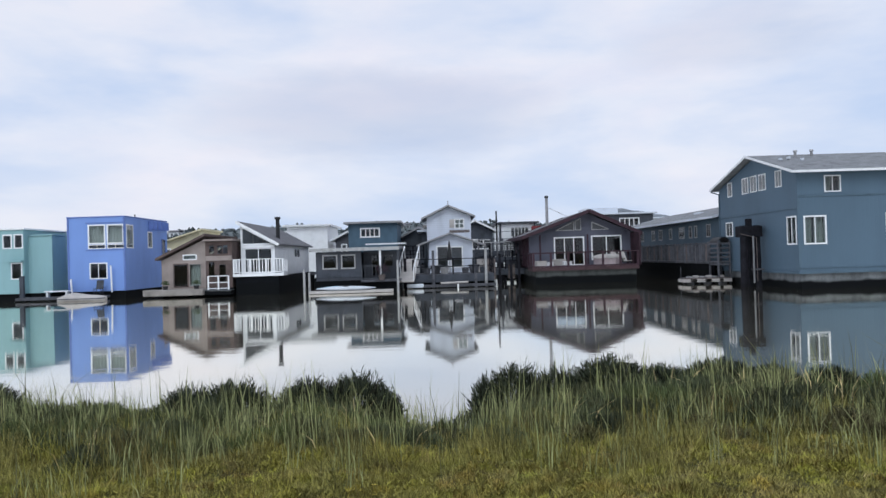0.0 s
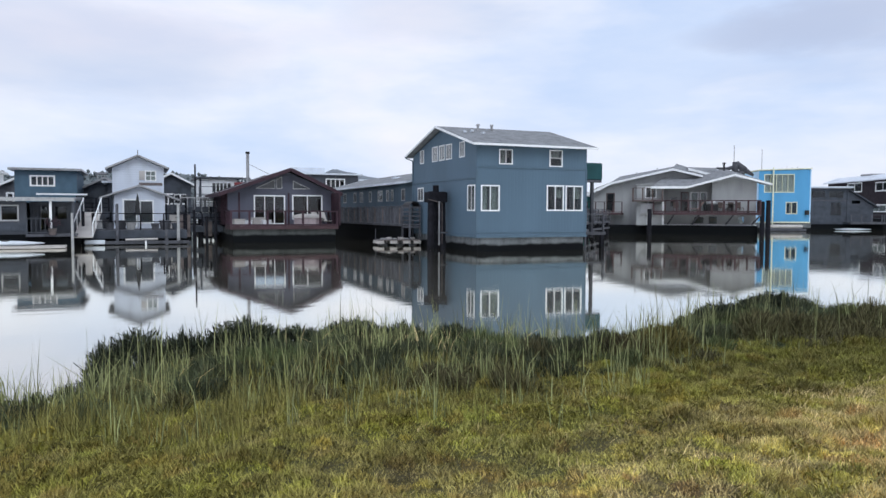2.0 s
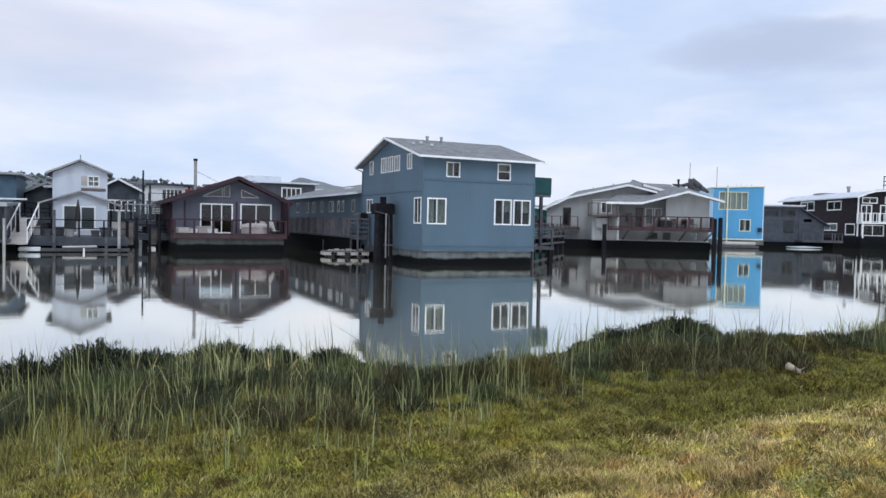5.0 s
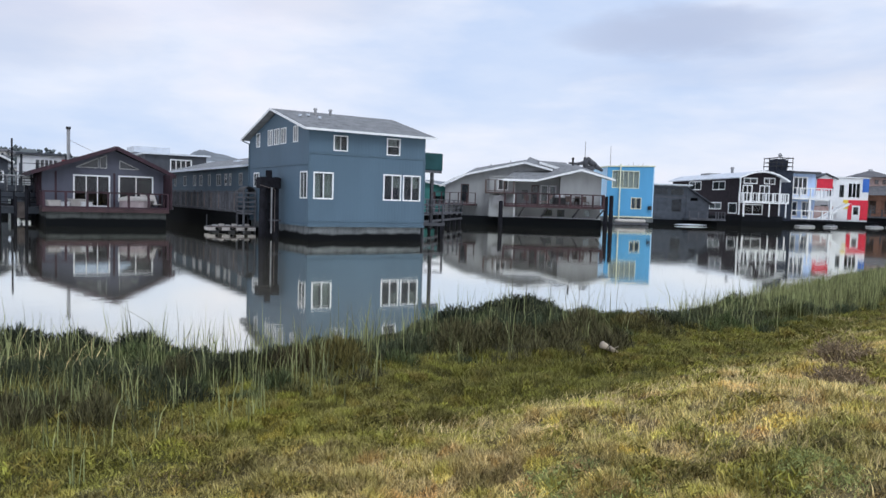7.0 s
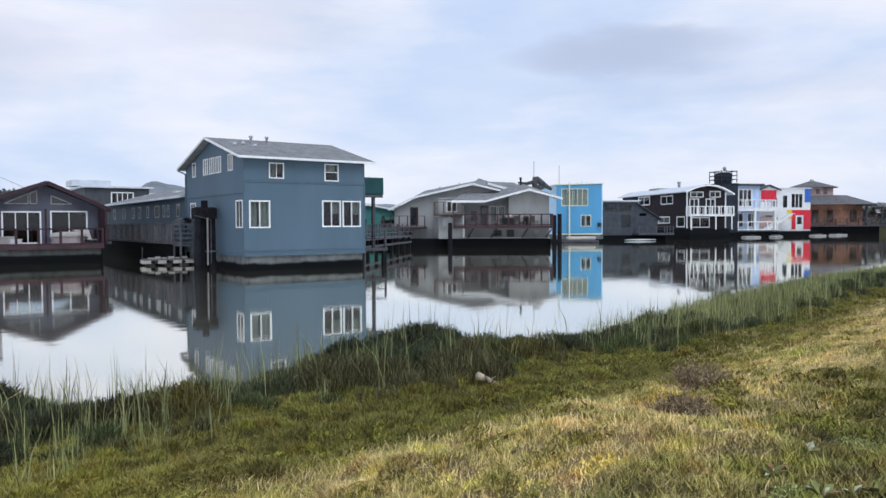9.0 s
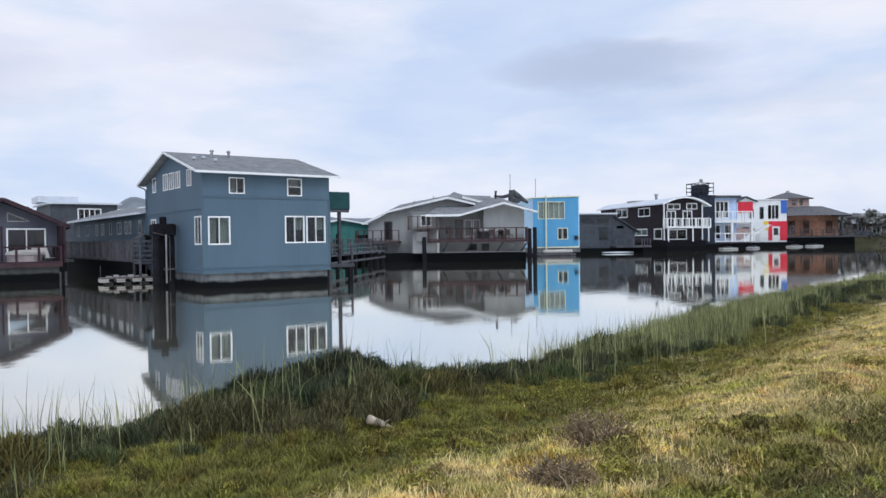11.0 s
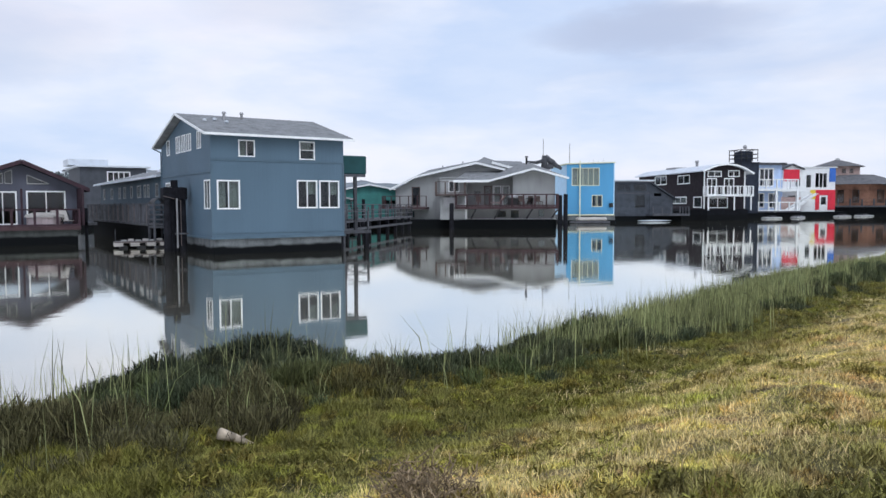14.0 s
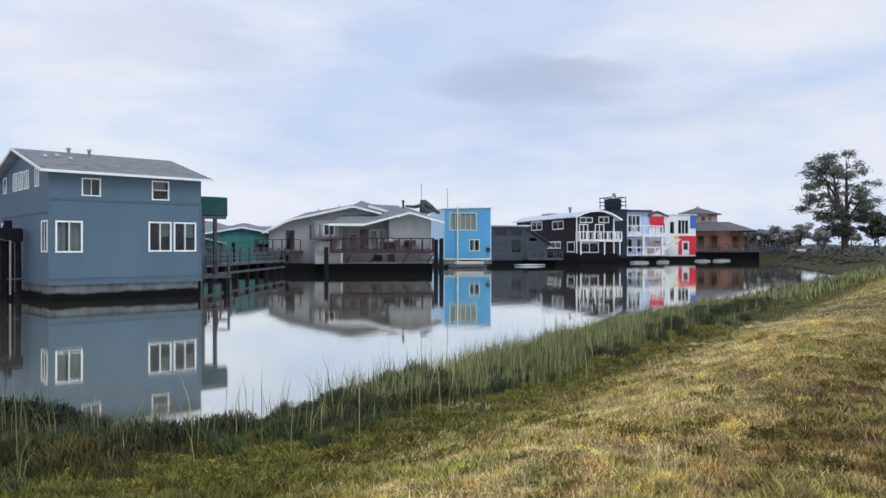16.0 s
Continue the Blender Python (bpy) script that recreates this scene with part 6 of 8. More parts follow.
def teal_house():
    t = thing("teal_houseboat", "pale teal painted floating house with white windows", "houseboat", -24.0, 47.0)
    F = Frame(0, 0)
    hull(t, -8.9, -1.0, 0.1, 7.5, 0.5, HULL_DK)
    hull(t, -0.98, 0.4, 0.6, 2.2, 0.5, HULL_DK)
    glazed_wall(t, F, -9, -1.0, 0.46, 4.55, [((-2.32, -1.76, 3.38, 4.26), dict(cols=1)), ((-1.6, -1.06, 3.38, 4.26), dict(cols=1)), ((-1.82, -1.14, 1.4, 2.44), dict(cols=1)), ((-5, -3.8, 3.38, 4.26), dict(cols=2))], TEAL)
    wall(t, Frame(0, 0.5), -1.0, 0.55, 0.46, 4.15, [], TEAL)
    wall(t, Frame(0.55, 0.5, "right"), 0.14, 1.6, 0.46, 4.15, [], TEAL)
    wall(t, Frame(0, 2.24, "back"), -1.0, 0.55, 0.46, 4.15, [], TEAL)
    wall(t, Frame(-1.0, 0, "right"), 0.14, 7, 0.46, 4.55, [], TEAL)
    flat_roof(t, -9.1, -0.9, -0.1, 7.3, 4.56, 0.1, WHITE)
    flat_roof(t, -0.86, 0.62, 0.4, 2.3, 4.16, 0.08, TEAL)
    wall(t, Frame(0, 7.2, "back"), -9, -1.0, 0.46, 4.5, [], TEAL)
    wall(t, Frame(-9, 0, "left"), 0.14, 7.5, 0.46, 4.5, [], TEAL)
    box_part("hood", F, -1.95, -1.0, 0.003, 0.35, 2.5, 2.6, TEAL, t)
    b = thing("grey_roofed_house", "grey-roofed house with white window behind others", "house", -26.0, 56.0)
    wall(b, Frame(0, 0), -2, 3.2, 0.4, [(-2, 3.2), (0.5, 4.2), (3.2, 3.2)], [], SLATE)
    window(b, Frame(0, -0.15), (1.2, 2.3, 1.7, 2.7), cols=2)
    gable_roof_y(b, -0.4, 6, -2.3, 0.5, 3.5, 3.1, 4.3, 3.1, 0.1, SHINGLE, METAL)
    wall(b, Frame(3.2, 0, "right"), 0.14, 6, 0.4, 3.2, [], SLATE)
    wall(b, Frame(-2, 0, "left"), 0.14, 6, 0.4, 3.2, [], SLATE)
    hull(b, -2, 3.2, 0.1, 6, 0.4, HULL_DK)


LEAF = mat("dark_leaf", (0.05, 0.075, 0.03), 0.8, vary=0.3, island=0.4)
# Distance haze is put into these three colours: paler and greyer than the woods.
HILL_M = mat("wooded_hill", (0.115, 0.135, 0.140), 0.95, vary=0.35, scale=0.03, fine=0.25, bump=0.0)
HILLTREE_M = mat("hillside_tree", (0.115, 0.135, 0.140), 0.95, vary=0.3, scale=0.1, island=0.5)
FARHILL_M = mat("haze_tinted_far_hill", (0.20, 0.225, 0.25), 0.95, vary=0.2, scale=0.01, fine=0.06, bump=0.0)
SCRUB_LEAF = mat("scrub_leaf", (0.10, 0.105, 0.082), 0.8, vary=0.3, island=0.5)
PALE_GREEN = mat("pale_green_paint", (0.30, 0.36, 0.34), 0.7, vary=0.12, streak=1)
# Leaf colour paled: the haze in front of the shore trees is put into it.
PALE_LEAF = mat("haze_paled_leaf", (0.29, 0.295, 0.27), 0.8, vary=0.3, island=0.5)
TREE_LEAF = mat("grey_green_tree_leaf", (0.10, 0.115, 0.085), 0.8, vary=0.3, island=0.5)
BARK = mat("grey_bark", (0.075, 0.06, 0.055), 0.9, vary=0.3, scale=3, bump=0.6)
ROCK = mat("shore_rock", (0.065, 0.060, 0.050), 0.9, vary=0.35, scale=1.5, island=0.35)
CAR_W = mat("white_car_paint", (0.75, 0.76, 0.78), 0.3, vary=0.04)
CAR_D = mat("dark_car_paint", (0.06, 0.07, 0.09), 0.3, vary=0.1)


def grey_house():
    t = thing("grey_gabled_houseboat", "warm grey floating house with low gables and a railed red deck", "houseboat", 47.4, 57.7, -38)
    F = Frame(0, 0)
    hull(t, -5.4, 9.9, 0.6, 10, 0.86, HULL_DK)
    hull(t, 0.0, 9.9, -0.4, 0.58, 0.84, HULL_DK)
    wall(t, Frame(0, 0.9), 0.0, 9.9, 0.86, 1.86, [(4.4, 5.3, 1.05, 1.72), (5.7, 6.5, 0.98, 1.76), (8.3, 8.9, 1.1, 1.76)], TAUPE)
    for h in ((4.4, 5.3, 1.05, 1.72), (5.7, 6.5, 0.98, 1.76), (8.3, 8.9, 1.1, 1.76)):
        window(t, Frame(0, 0.9), h, TAUPE, cols=1, bar=0.04)
    box_part("base_trim", Frame(0, 0.9), 0.0, 9.92, 0.003, 0.06, 0.84, 0.96, WHITE, t)
    box_part("deck", BASE, 0.6, 10.0, -1.6, 1.6, 1.86, 2.10, REDWOOD, t)
    railing(t, [(0.65, 0.4), (0.65, -1.55), (9.95, -1.55), (9.95, 0.2)], 2.1, 1.08, REDWOOD, gap=1.0, post=0.15, rails=(1.0, 0.08), rail_size=(0.15, 0.10))
    for s, n in ((2.0, 1), (4.2, 1), (7.2, 1), (9.5, 1)):
        bm = bmesh.new()
        beam(bm, (s, 0.3, 0.98), (s + 0.5 * n, -1.3, 1.86), 0.1)
        part("brace", bm, WOOD, t)
    wall(t, F, 5.9, 9.8, 2.1, [(5.9, 4.93), (7.8, 5.44), (9.8, 4.90)], [], TAUPE)
    wall(t, Frame(9.8, 0, "right"), 0.14, 8, 2.1, 4.5, [], TAUPE)
    wall(t, Frame(5.9, 0, "left"), 0.14, 1.6, 2.1, 4.4, [], TAUPE)
    glazed_wall(t, Frame(0, 1.6), 1.6, 5.9, 2.1, 4.92, [((2.2, 2.9, 2.6, 3.6), dict(cols=1, material=TAUPE)), ((3.2, 3.9, 2.15, 4.05), dict(cols=1, material=BROWN, bar=0.08)),
                 ((4.1, 4.8, 2.15, 4.05), dict(cols=1, bar=0.07, curtain=[(0, 0.8, 0, 1, CURTAIN)])), ((4.95, 5.6, 2.15, 4.05), dict(cols=1, bar=0.07, curtain=[(0, 0.6, 0, 1, CURTAIN)]))], TAUPE)
    for name, quad in (("porch_roof", ((0.4, -1, 4.36), (3.6, -1, 4.38), (6.0, 6, 6.35), (2.6, 6, 6.3))), ("roof", ((3.6, -1, 4.38), (7.8, -1, 5.5), (7.8, 6, 6.3), (6.0, 6, 6.35))),
                       ("roof", ((7.8, -1, 5.5), (10.95, -1, 4.62), (10.95, 6, 4.95), (7.8, 6, 6.3)))):
        bm = bmesh.new()
        slab(bm, *quad, 0.12)
        part(name, bm, SHINGLE, t)
    for p, q in (((3.6, -1.04, 4.42), (7.8, -1.04, 5.54)), ((7.8, -1.04, 5.54), (10.95, -1.04, 4.66)), ((10.97, -1, 4.66), (10.97, 6, 4.99))):
        bm = bmesh.new()
        beam(bm, p, q, 0.05, 0.18)
        part("bargeboard", bm, WHITE, t)
    box_part("fascia", BASE, 0.4, 3.7, -1.05, -1.0, 4.32, 4.54, WHITE, t)
    # taller middle block with a small balcony
    glazed_wall(t, Frame(0, -0.1), -0.9, 1.6, 0.86, 4.7, [((-0.1, 0.9, 3.45, 4.5), dict(cols=2, bar=0.07))], TAUPE)
    wall(t, Frame(-0.9, -0.1, "left"), 0.14, 3.2, 0.86, 4.7, [], TAUPE)
    wall(t, Frame(1.6, -0.1, "right"), 0.14, 1.7, 2.1, 4.7, [], TAUPE)
    flat_roof(t, -1.0, 1.7, -0.2, 2.4, 4.72, 0.1, TAUPE)
    box_part("balcony_floor", BASE, -1.3, 1.5, -1.0, -0.1, 3.12, 3.24, BROWN, t)
    railing(t, [(-1.25, -0.15), (-1.25, -0.95), (1.45, -0.95), (1.45, -0.15)], 3.24, 1.15, BROWN, gap=0.9, post=0.12, rails=(1.0, 0.1))
    box_part("meter_box", Frame(0, -0.1), -0.5, 0.75, 0.003, 0.4, 2.0, 2.95, METAL, t, "grey metal service box")
    # left wing
    W = Frame(0, 2.6)
    glazed_wall(t, W, -5.5, 5.0, 0.86, [(-5.5, 3.85), (-3.4, 4.92), (2.4, 6.2), (5.0, 5.55)], [((-3.9, -3.1, 2.15, 4.0), dict(cols=1, material=BROWN, bar=0.08)), ((-0.9, -0.2, 3.3, 4.6), dict(cols=1)), ((-4.6, -3.6, 1.0, 1.7), dict(cols=2, material=TAUPE))], TAUPE)
    wall(t, Frame(-5.5, 2.6, "left"), 0.14, 8, 0.86, 3.7, [], TAUPE)
    wall(t, Frame(0, 10.6, "back"), -5.5, 9.8, 0.86, 4.5, [], TAUPE)
    for (xa, za), (xb, zb) in (((-6.0, 3.72), (-3.5, 4.92)), ((-3.5, 4.92), (2.4, 6.25)), ((2.4, 6.25), (5.2, 5.55))):
        bm = bmesh.new()
        slab(bm, (xa, 1.8, za), (xb, 1.8, zb), (xb + 0.6, 10, zb + 0.75), (xa + 0.6, 10, za + 1.0), 0.10)
        part("roof", bm, SHINGLE, t)
        bm = bmesh.new()
        beam(bm, (xa, 1.76, za + 0.02), (xb, 1.76, zb + 0.02), 0.05, 0.19)
        part("bargeboard", bm, WHITE, t)
    for (xa, za), (xb, zb) in (((3.9, 6.35), (7.0, 5.5)), ((7.0, 5.5), (9.9, 4.7))):
        bm = bmesh.new()
        slab(bm, (xa, 3.2, za), (xb, 3.2, zb), (xb, 9.5, zb + 1.2), (xa, 9.5, za + 0.5), 0.10)
        part("upper_roof", bm, SHINGLE, t)
        bm = bmesh.new()
        beam(bm, (xa, 3.16, za + 0.02), (xb, 3.16, zb + 0.02), 0.05, 0.24)
        part("bargeboard", bm, WHITE, t)
    wall(t, Frame(0, 3.6), 3.2, 6.8, 4.4, [(3.2, 5.9), (4.0, 6.2), (6.8, 5.45)], [], TAUPE)
    pipe(t, 7.3, 4.2, 5.6, 6.9, 0.10, NEARBLACK, "chimney_pipe")
    pipe(t, -1.0, 4.5, 5.4, 6.1, 0.05)
    pipe(t, 1.0, 4.5, 5.9, 6.5, 0.05)
    box_part("side_deck", BASE, -6.6, -2.2, 0.6, 2.6, 1.86, 2.05, REDWOOD, t)
    railing(t, [(-6.5, 2.5), (-6.5, 0.65), (-2.3, 0.65)], 2.05, 1.05, REDWOOD, gap=0.8, post=0.1, rails=(1.0, 0.08))
    for s, w in ((0.15, 0.10), (1.55, 0.10)):
        box_part("corner_board", Frame(0, -0.1), s - w, s + w, 0.003, 0.03, 0.9, 3.1, WHITE, t)
    # lived-in deck
    w = pose(47.4, 57.7, 0, 0, 0, -38) @ Vector((7.6, -0.75, 2.1))
    tb = thing("patio_table", "dark round patio table on the red deck", "table", w.x, w.y, -38, w.z)
    bm = bmesh.new()
    rod(bm, (0, 0, 0.70), (0, 0, 0.75), 0.55, 0.55, 16)
    part("tabletop", bm, NEARBLACK, tb)
    bm = bmesh.new()
    rod(bm, (0, 0, 0), (0, 0, 0.70), 0.06, 0.05, 8)
    part("pedestal", bm, NEARBLACK, tb)
    w = pose(47.4, 57.7, 0, 0, 0, -38) @ Vector((4.3, -0.6, 2.1))
    lg = thing("red_lounge_chair", "faded red lounge chair on the deck", "chair", w.x, w.y, -50, w.z)
    bm = bmesh.new()
    beam(bm, (-0.6, 0, 0.35), (0.4, 0, 0.32), 0.6, 0.08)
    part("seat", bm, PINKISH, lg)
    bm = bmesh.new()
    beam(bm, (0.4, 0, 0.32), (0.85, 0, 0.95), 0.6, 0.08)
    part("backrest", bm, PINKISH, lg)
    for sx in (-0.5, 0.35):
        for sy in (-0.25, 0.25):
            post(lg, sx, sy, 0, 0.32, 0.05, BROWN, "leg")
    for x, y, a in ((6.7, -0.7, 20), (7.5, -0.6, -10), (8.3, -0.8, 30), (2.7, -0.5, 0)):
        w = pose(47.4, 57.7, 0, 0, 0, -38) @ Vector((x, y, 2.1))
        c = thing("patio_chair", "dark wooden patio chair on the red deck", "chair", w.x, w.y, -38 + a, w.z, group="patio chairs on the deck")
        box_part("seat", BASE, -0.25, 0.25, -0.25, 0.25, 0.40, 0.45, BROWN, c)
        box_part("backrest", BASE, -0.25, 0.25, 0.22, 0.27, 0.45, 0.95, BROWN, c)
        for sx in (-0.22, 0.22):
            for sy in (-0.22, 0.22):
                post(c, sx, sy, 0, 0.4, 0.045, BROWN, "leg")
    w = pose(47.4, 57.7, 0, 0, 0, -38) @ Vector((5.9, -0.8, 2.1))
    g = thing("barbecue_grill", "black kettle barbecue grill on the red deck", "grill", w.x, w.y, -38, w.z)
    box_part("cart", BASE, -0.5, 0.5, -0.28, 0.28, 0.1, 0.75, NEARBLACK, g)
    bm = bmesh.new()
    bmesh.ops.create_uvsphere(bm, u_segments=14, v_segments=8, radius=0.4, matrix=Matrix.Translation((0, 0, 0.85)) @ Matrix.Diagonal((1.2, 0.7, 0.75, 1)))
    part("hood", bm, METAL, g, smooth=True)
    w = pose(47.4, 57.7, 0, 0, 0, -38) @ Vector((0.3, -2.0, 0))
    piling(w.x, w.y, 2.4, 0.20, "thick dark weathered piling", DARKWOOD)
    for sx, z in ((10.2, 3.1), (10.7, 3.2)):
        w = pose(47.4, 57.7, 0, 0, 0, -38) @ Vector((sx, -0.9, 0))
        piling(w.x, w.y, z, 0.2)


def sky_blue_house():
    t = thing("sky_blue_houseboat", "bright sky-blue boxy floating house with cream trim", "houseboat", 69.6, 65.6, -30)
    F = Frame(0, 0)
    hull(t, 0.0, 5.9, 0.1, 9, 1.0)
    glazed_wall(t, F, 0, 5.75, 0.95, [(0, 7.0), (5.75, 7.18)], [((0.60, 3.92, 4.5, 6.6), dict(cols=5, bar=0.06, material=CREAM, curtain=[(0, 1, 0, 1, CURTAIN)])), ((3.05, 4.3, 1.98, 3.36), dict(cols=2, bar=0.06, material=CREAM, curtain=[(0.35, 0.6, 0, 1, CURTAIN)]))], SKYBLUE)
    wall(t, Frame(0, 0, "left"), 0.14, 9, 0.95, 7.0, [], SKYPALE)
    wall(t, Frame(5.75, 0, "right"), 0.14, 9, 0.95, 7.1, [], SKYBLUE)
    wall(t, Frame(0, 9.14, "back"), 0, 5.75, 0.95, 7.0, [], SKYBLUE)
    bm = bmesh.new()
    slab(bm, (-0.15, -0.12, 7.04), (5.85, -0.12, 7.22), (5.85, 9.2, 7.22), (-0.15, 9.2, 7.04), 0.12)
    part("roof", bm, CREAM, t)
    box_part("base_trim", F, 0, 5.75, 0.003, 0.06, 0.93, 1.08, CREAM, t)
    box_part("corner_board", F, 5.66, 5.78, 0.003, 0.04, 1.08, 7.1, SKYPALE, t)
    bm = bmesh.new()
    rod(bm, (1.5, -0.35, 0.2), (1.5, -0.35, 7.4), 0.085, 0.075, 10)
    part("pole", bm, CREAM, t, "pale yellow upright pole")
    bm = bmesh.new()
    rod(bm, (0.6, 1.2, 7.1), (0.6, 1.2, 9.6), 0.035, n=6)
    part("mast", bm, METAL, t)
    bm = bmesh.new()
    rod(bm, (5.35, -0.2, 1.9), (5.35, -0.2, 2.4), 0.24, 0.24, 12)
    part("hanging_ball", bm, NEARBLACK, t, "dark round fender")
    for k in range(4):
        bm = bmesh.new()
        rod(bm, (3.2 + 0.6 * k, 2.5, 7.2), (3.3 + 0.6 * k, 2.5, 7.6 + 0.15 * (k % 2)), 0.03, 0.015, 6)
        part("roof_ornament", bm, METAL, t)
    p = thing("rooftop_figurehead", "dark bent driftwood shape standing above the roofs", "ornament", 67.4, 66.9, -30, -0.4)
    bm = bmesh.new()
    beam(bm, (0, 0, 0.2), (0, 0, 7.4), 0.25)
    part("stand", bm, WOOD, p)
    bm = bmesh.new()
    for a, b, r0, r1 in (((-2.3, 0, 7.75), (-1.2, 0, 7.62), 0.10, 0.20), ((-1.2, 0, 7.62), (0.1, 0, 7.95), 0.20, 0.26), ((-0.25, 0, 6.9), (-0.1, 0, 8.45), 0.34, 0.38),
                         ((-0.1, 0, 8.3), (0.9, 0, 7.5), 0.36, 0.40), ((0.6, 0, 7.7), (1.9, 0, 6.9), 0.40, 0.16), ((-0.1, 0, 7.0), (0.8, 0, 7.3), 0.40, 0.36)):
        rod(bm, a, b, r0, r1, 7)
    part("driftwood", bm, WOOD, p, "bent grey driftwood trunk", smooth=True)
    bm = bmesh.new()
    rod(bm, (-0.3, 0, 8.2), (-0.3, 0, 10.4), 0.04, n=6)
    part("mast", bm, METAL, p)
    f = thing("dinghy_dock", "low float with a pale skiff beside the house", "dock", 68.5, 63.5, -30)
    box_part("deck", BASE, 0, 4.5, 0, 1.2, 0.05, 0.3, WOOD, f)
    box_part("skiff", BASE, 0.6, 4.2, 0.1, 0.9, 0.32, 0.75, CANVAS, f, "pale upturned skiff", 0.15)


def dark_houses():
    t = thing("dark_grey_houseboat", "dark grey boarded floating house with a timber porch", "houseboat", 80.6, 68.7, -28)
    F = Frame(0, 0)
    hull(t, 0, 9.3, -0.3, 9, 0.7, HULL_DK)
    glazed_wall(t, F, 0, 5.2, 0.7, 5.2, [((0.6, 2.4, 4.0, 4.9), dict(cols=2, material=SLATE)), ((2.8, 4.6, 4.0, 4.9), dict(cols=2, material=SLATE)), ((3.0, 4.4, 1.8, 3.5), dict(cols=2, material=SLATE))], SLATE)
    wall(t, F, 5.2, 8.2, 0.7, [(5.2, 4.9), (8.2, 3.0)], [(5.6, 6.6, 3.3, 3.7)], SLATE)
    wall(t, Frame(8.2, 0, "right"), 0.14, 8, 0.7, 3.0, [], SLATE)
    wall(t, Frame(0, 0, "left"), 0.14, 8, 0.7, 5.2, [], SLATE)
    wall(t, Frame(0, 8.2, "back"), 0.14, 8.06, 0.7, [(0.14, 5.1), (5.1, 5.1), (8.06, 3.0)], [], SLATE)
    flat_roof(t, -0.3, 5.4, -0.4, 8.6, 5.2, 0.15, METAL)
    box_part("roof_edge", BASE, -0.4, 5.6, -0.5, -0.42, 5.3, 5.45, GALV, t)
    bm = bmesh.new()
    slab(bm, (5.1, -0.4, 5.05), (8.8, -0.4, 2.75), (8.8, 8.6, 2.75), (5.1, 8.6, 5.05), 0.12)
    part("side_roof", bm, SLATE, t)
    box_part("deck", BASE, 4.6, 9.6, -2.2, -0.02, 0.75, 0.95, WOOD, t)
    railing(t, [(4.7, -2.1), (9.5, -2.1), (9.5, -0.2)], 0.95, 0.95, WOOD, gap=1.2, rails=(1.0, 0.55, 0.1), post=0.12)
    box_part("band", F, 0, 5.2, 0.003, 0.05, 3.62, 3.78, WOOD, t)
    for s in (0.05, 5.1):
        box_part("corner_post", F, s - 0.1, s + 0.1, 0.004, 0.08, 0.7, 5.2, SLATE, t)
    k = thing("canoe", "pale upturned canoe floating by the dark house", "boat", 80.5, 65.8, -28)
    bm = bmesh.new()
    rings = []
    for i in range(11):
        u = i / 10
        r = 0.17 * math.sin(math.pi * min(max(u, 0.03), 0.97)) ** 0.7
        rings.append([bm.verts.new((1.2 + u * 4.4, math.cos(a) * r, 0.14 + math.sin(a) * r * 0.6)) for a in [2 * math.pi * j / 8 for j in range(8)]])
    for a, b in zip(rings, rings[1:]):
        for j in range(8):
            bm.faces.new([a[j], a[(j + 1) % 8], b[(j + 1) % 8], b[j]])
    bm.faces.new(rings[0])
    bm.faces.new(rings[-1][::-1])
    part("shell", bm, GALV, k, smooth=True)

    t = thing("black_houseboat", "black shingled floating house with white trim and arched roof", "houseboat", 95.6, 65.9, -25)
    L = Frame(0, 0, "left")
    arch = [(0, 6.95), (0.8, 7.3), (1.8, 7.58), (3.1, 7.7), (4.3, 7.58), (5.3, 7.28), (6.2, 6.85)]
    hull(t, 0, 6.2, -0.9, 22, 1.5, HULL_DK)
    glazed_wall(t, F, 0, 6.2, 1.5, arch, [((0.55, 2.6, 6.05, 6.85), dict(cols=2, bar=0.10)), ((3.6, 5.3, 6.05, 6.95), dict(cols=2, bar=0.10)),
                 ((0.45, 1.9, 3.5, 5.85), dict(cols=2, bar=0.11)), ((3.0, 4.5, 3.5, 5.85), dict(cols=2, bar=0.11)), ((0.6, 3.6, 1.7, 3.15), dict(cols=2, bar=0.10))], BLACK)
    glazed_wall(t, L, 0.14, 22, 1.5, 6.95, [((4.1, 7.9, 5.2, 6.5), dict(cols=2, bar=0.13)), ((11.6, 15.8, 5.25, 6.65), dict(cols=2, bar=0.13)), ((5.0, 10.4, 2.3, 3.35), dict(cols=3, bar=0.13, curtain=[(0, 1, 0, 1, CURTAIN)])), ((0.5, 2.9, 1.75, 3.3), dict(cols=1, bar=0.13))], BLACK)
    wall(t, Frame(6.2, 0, "right"), 0.14, 22, 1.5, 6.85, [], BLACK)
    wall(t, Frame(0, 22, "back"), 0, 6.2, 1.5, 6.9, [], BLACK)
    bm = bmesh.new()
    ov = [(-0.6, 6.72)] + arch + [(7.0, 6.4)]
    for (xa, za), (xb, zb) in zip(ov, ov[1:]):
        slab(bm, (xa, -0.9, za + 0.02), (xb, -0.9, zb + 0.02), (xb, 22.5, zb + 0.02), (xa, 22.5, za + 0.02), 0.16)
        part("roof_sheet", bm, GALV, t, "pale arched metal roof sheet")
        bm = bmesh.new()
    bm.free()
    for (xa, za), (xb, zb) in zip(ov, ov[1:]):
        bm = bmesh.new()
        beam(bm, (xa, -0.94, za + 0.05), (xb, -0.94, zb + 0.05), 0.08, 0.22)
        part("bargeboard", bm, WHITE, t)
    for s in (0.05, 6.1):
        box_part("corner_board", F, s - 0.1, s + 0.1, 0.004, 0.06, 1.6, 6.8, WHITE, t)
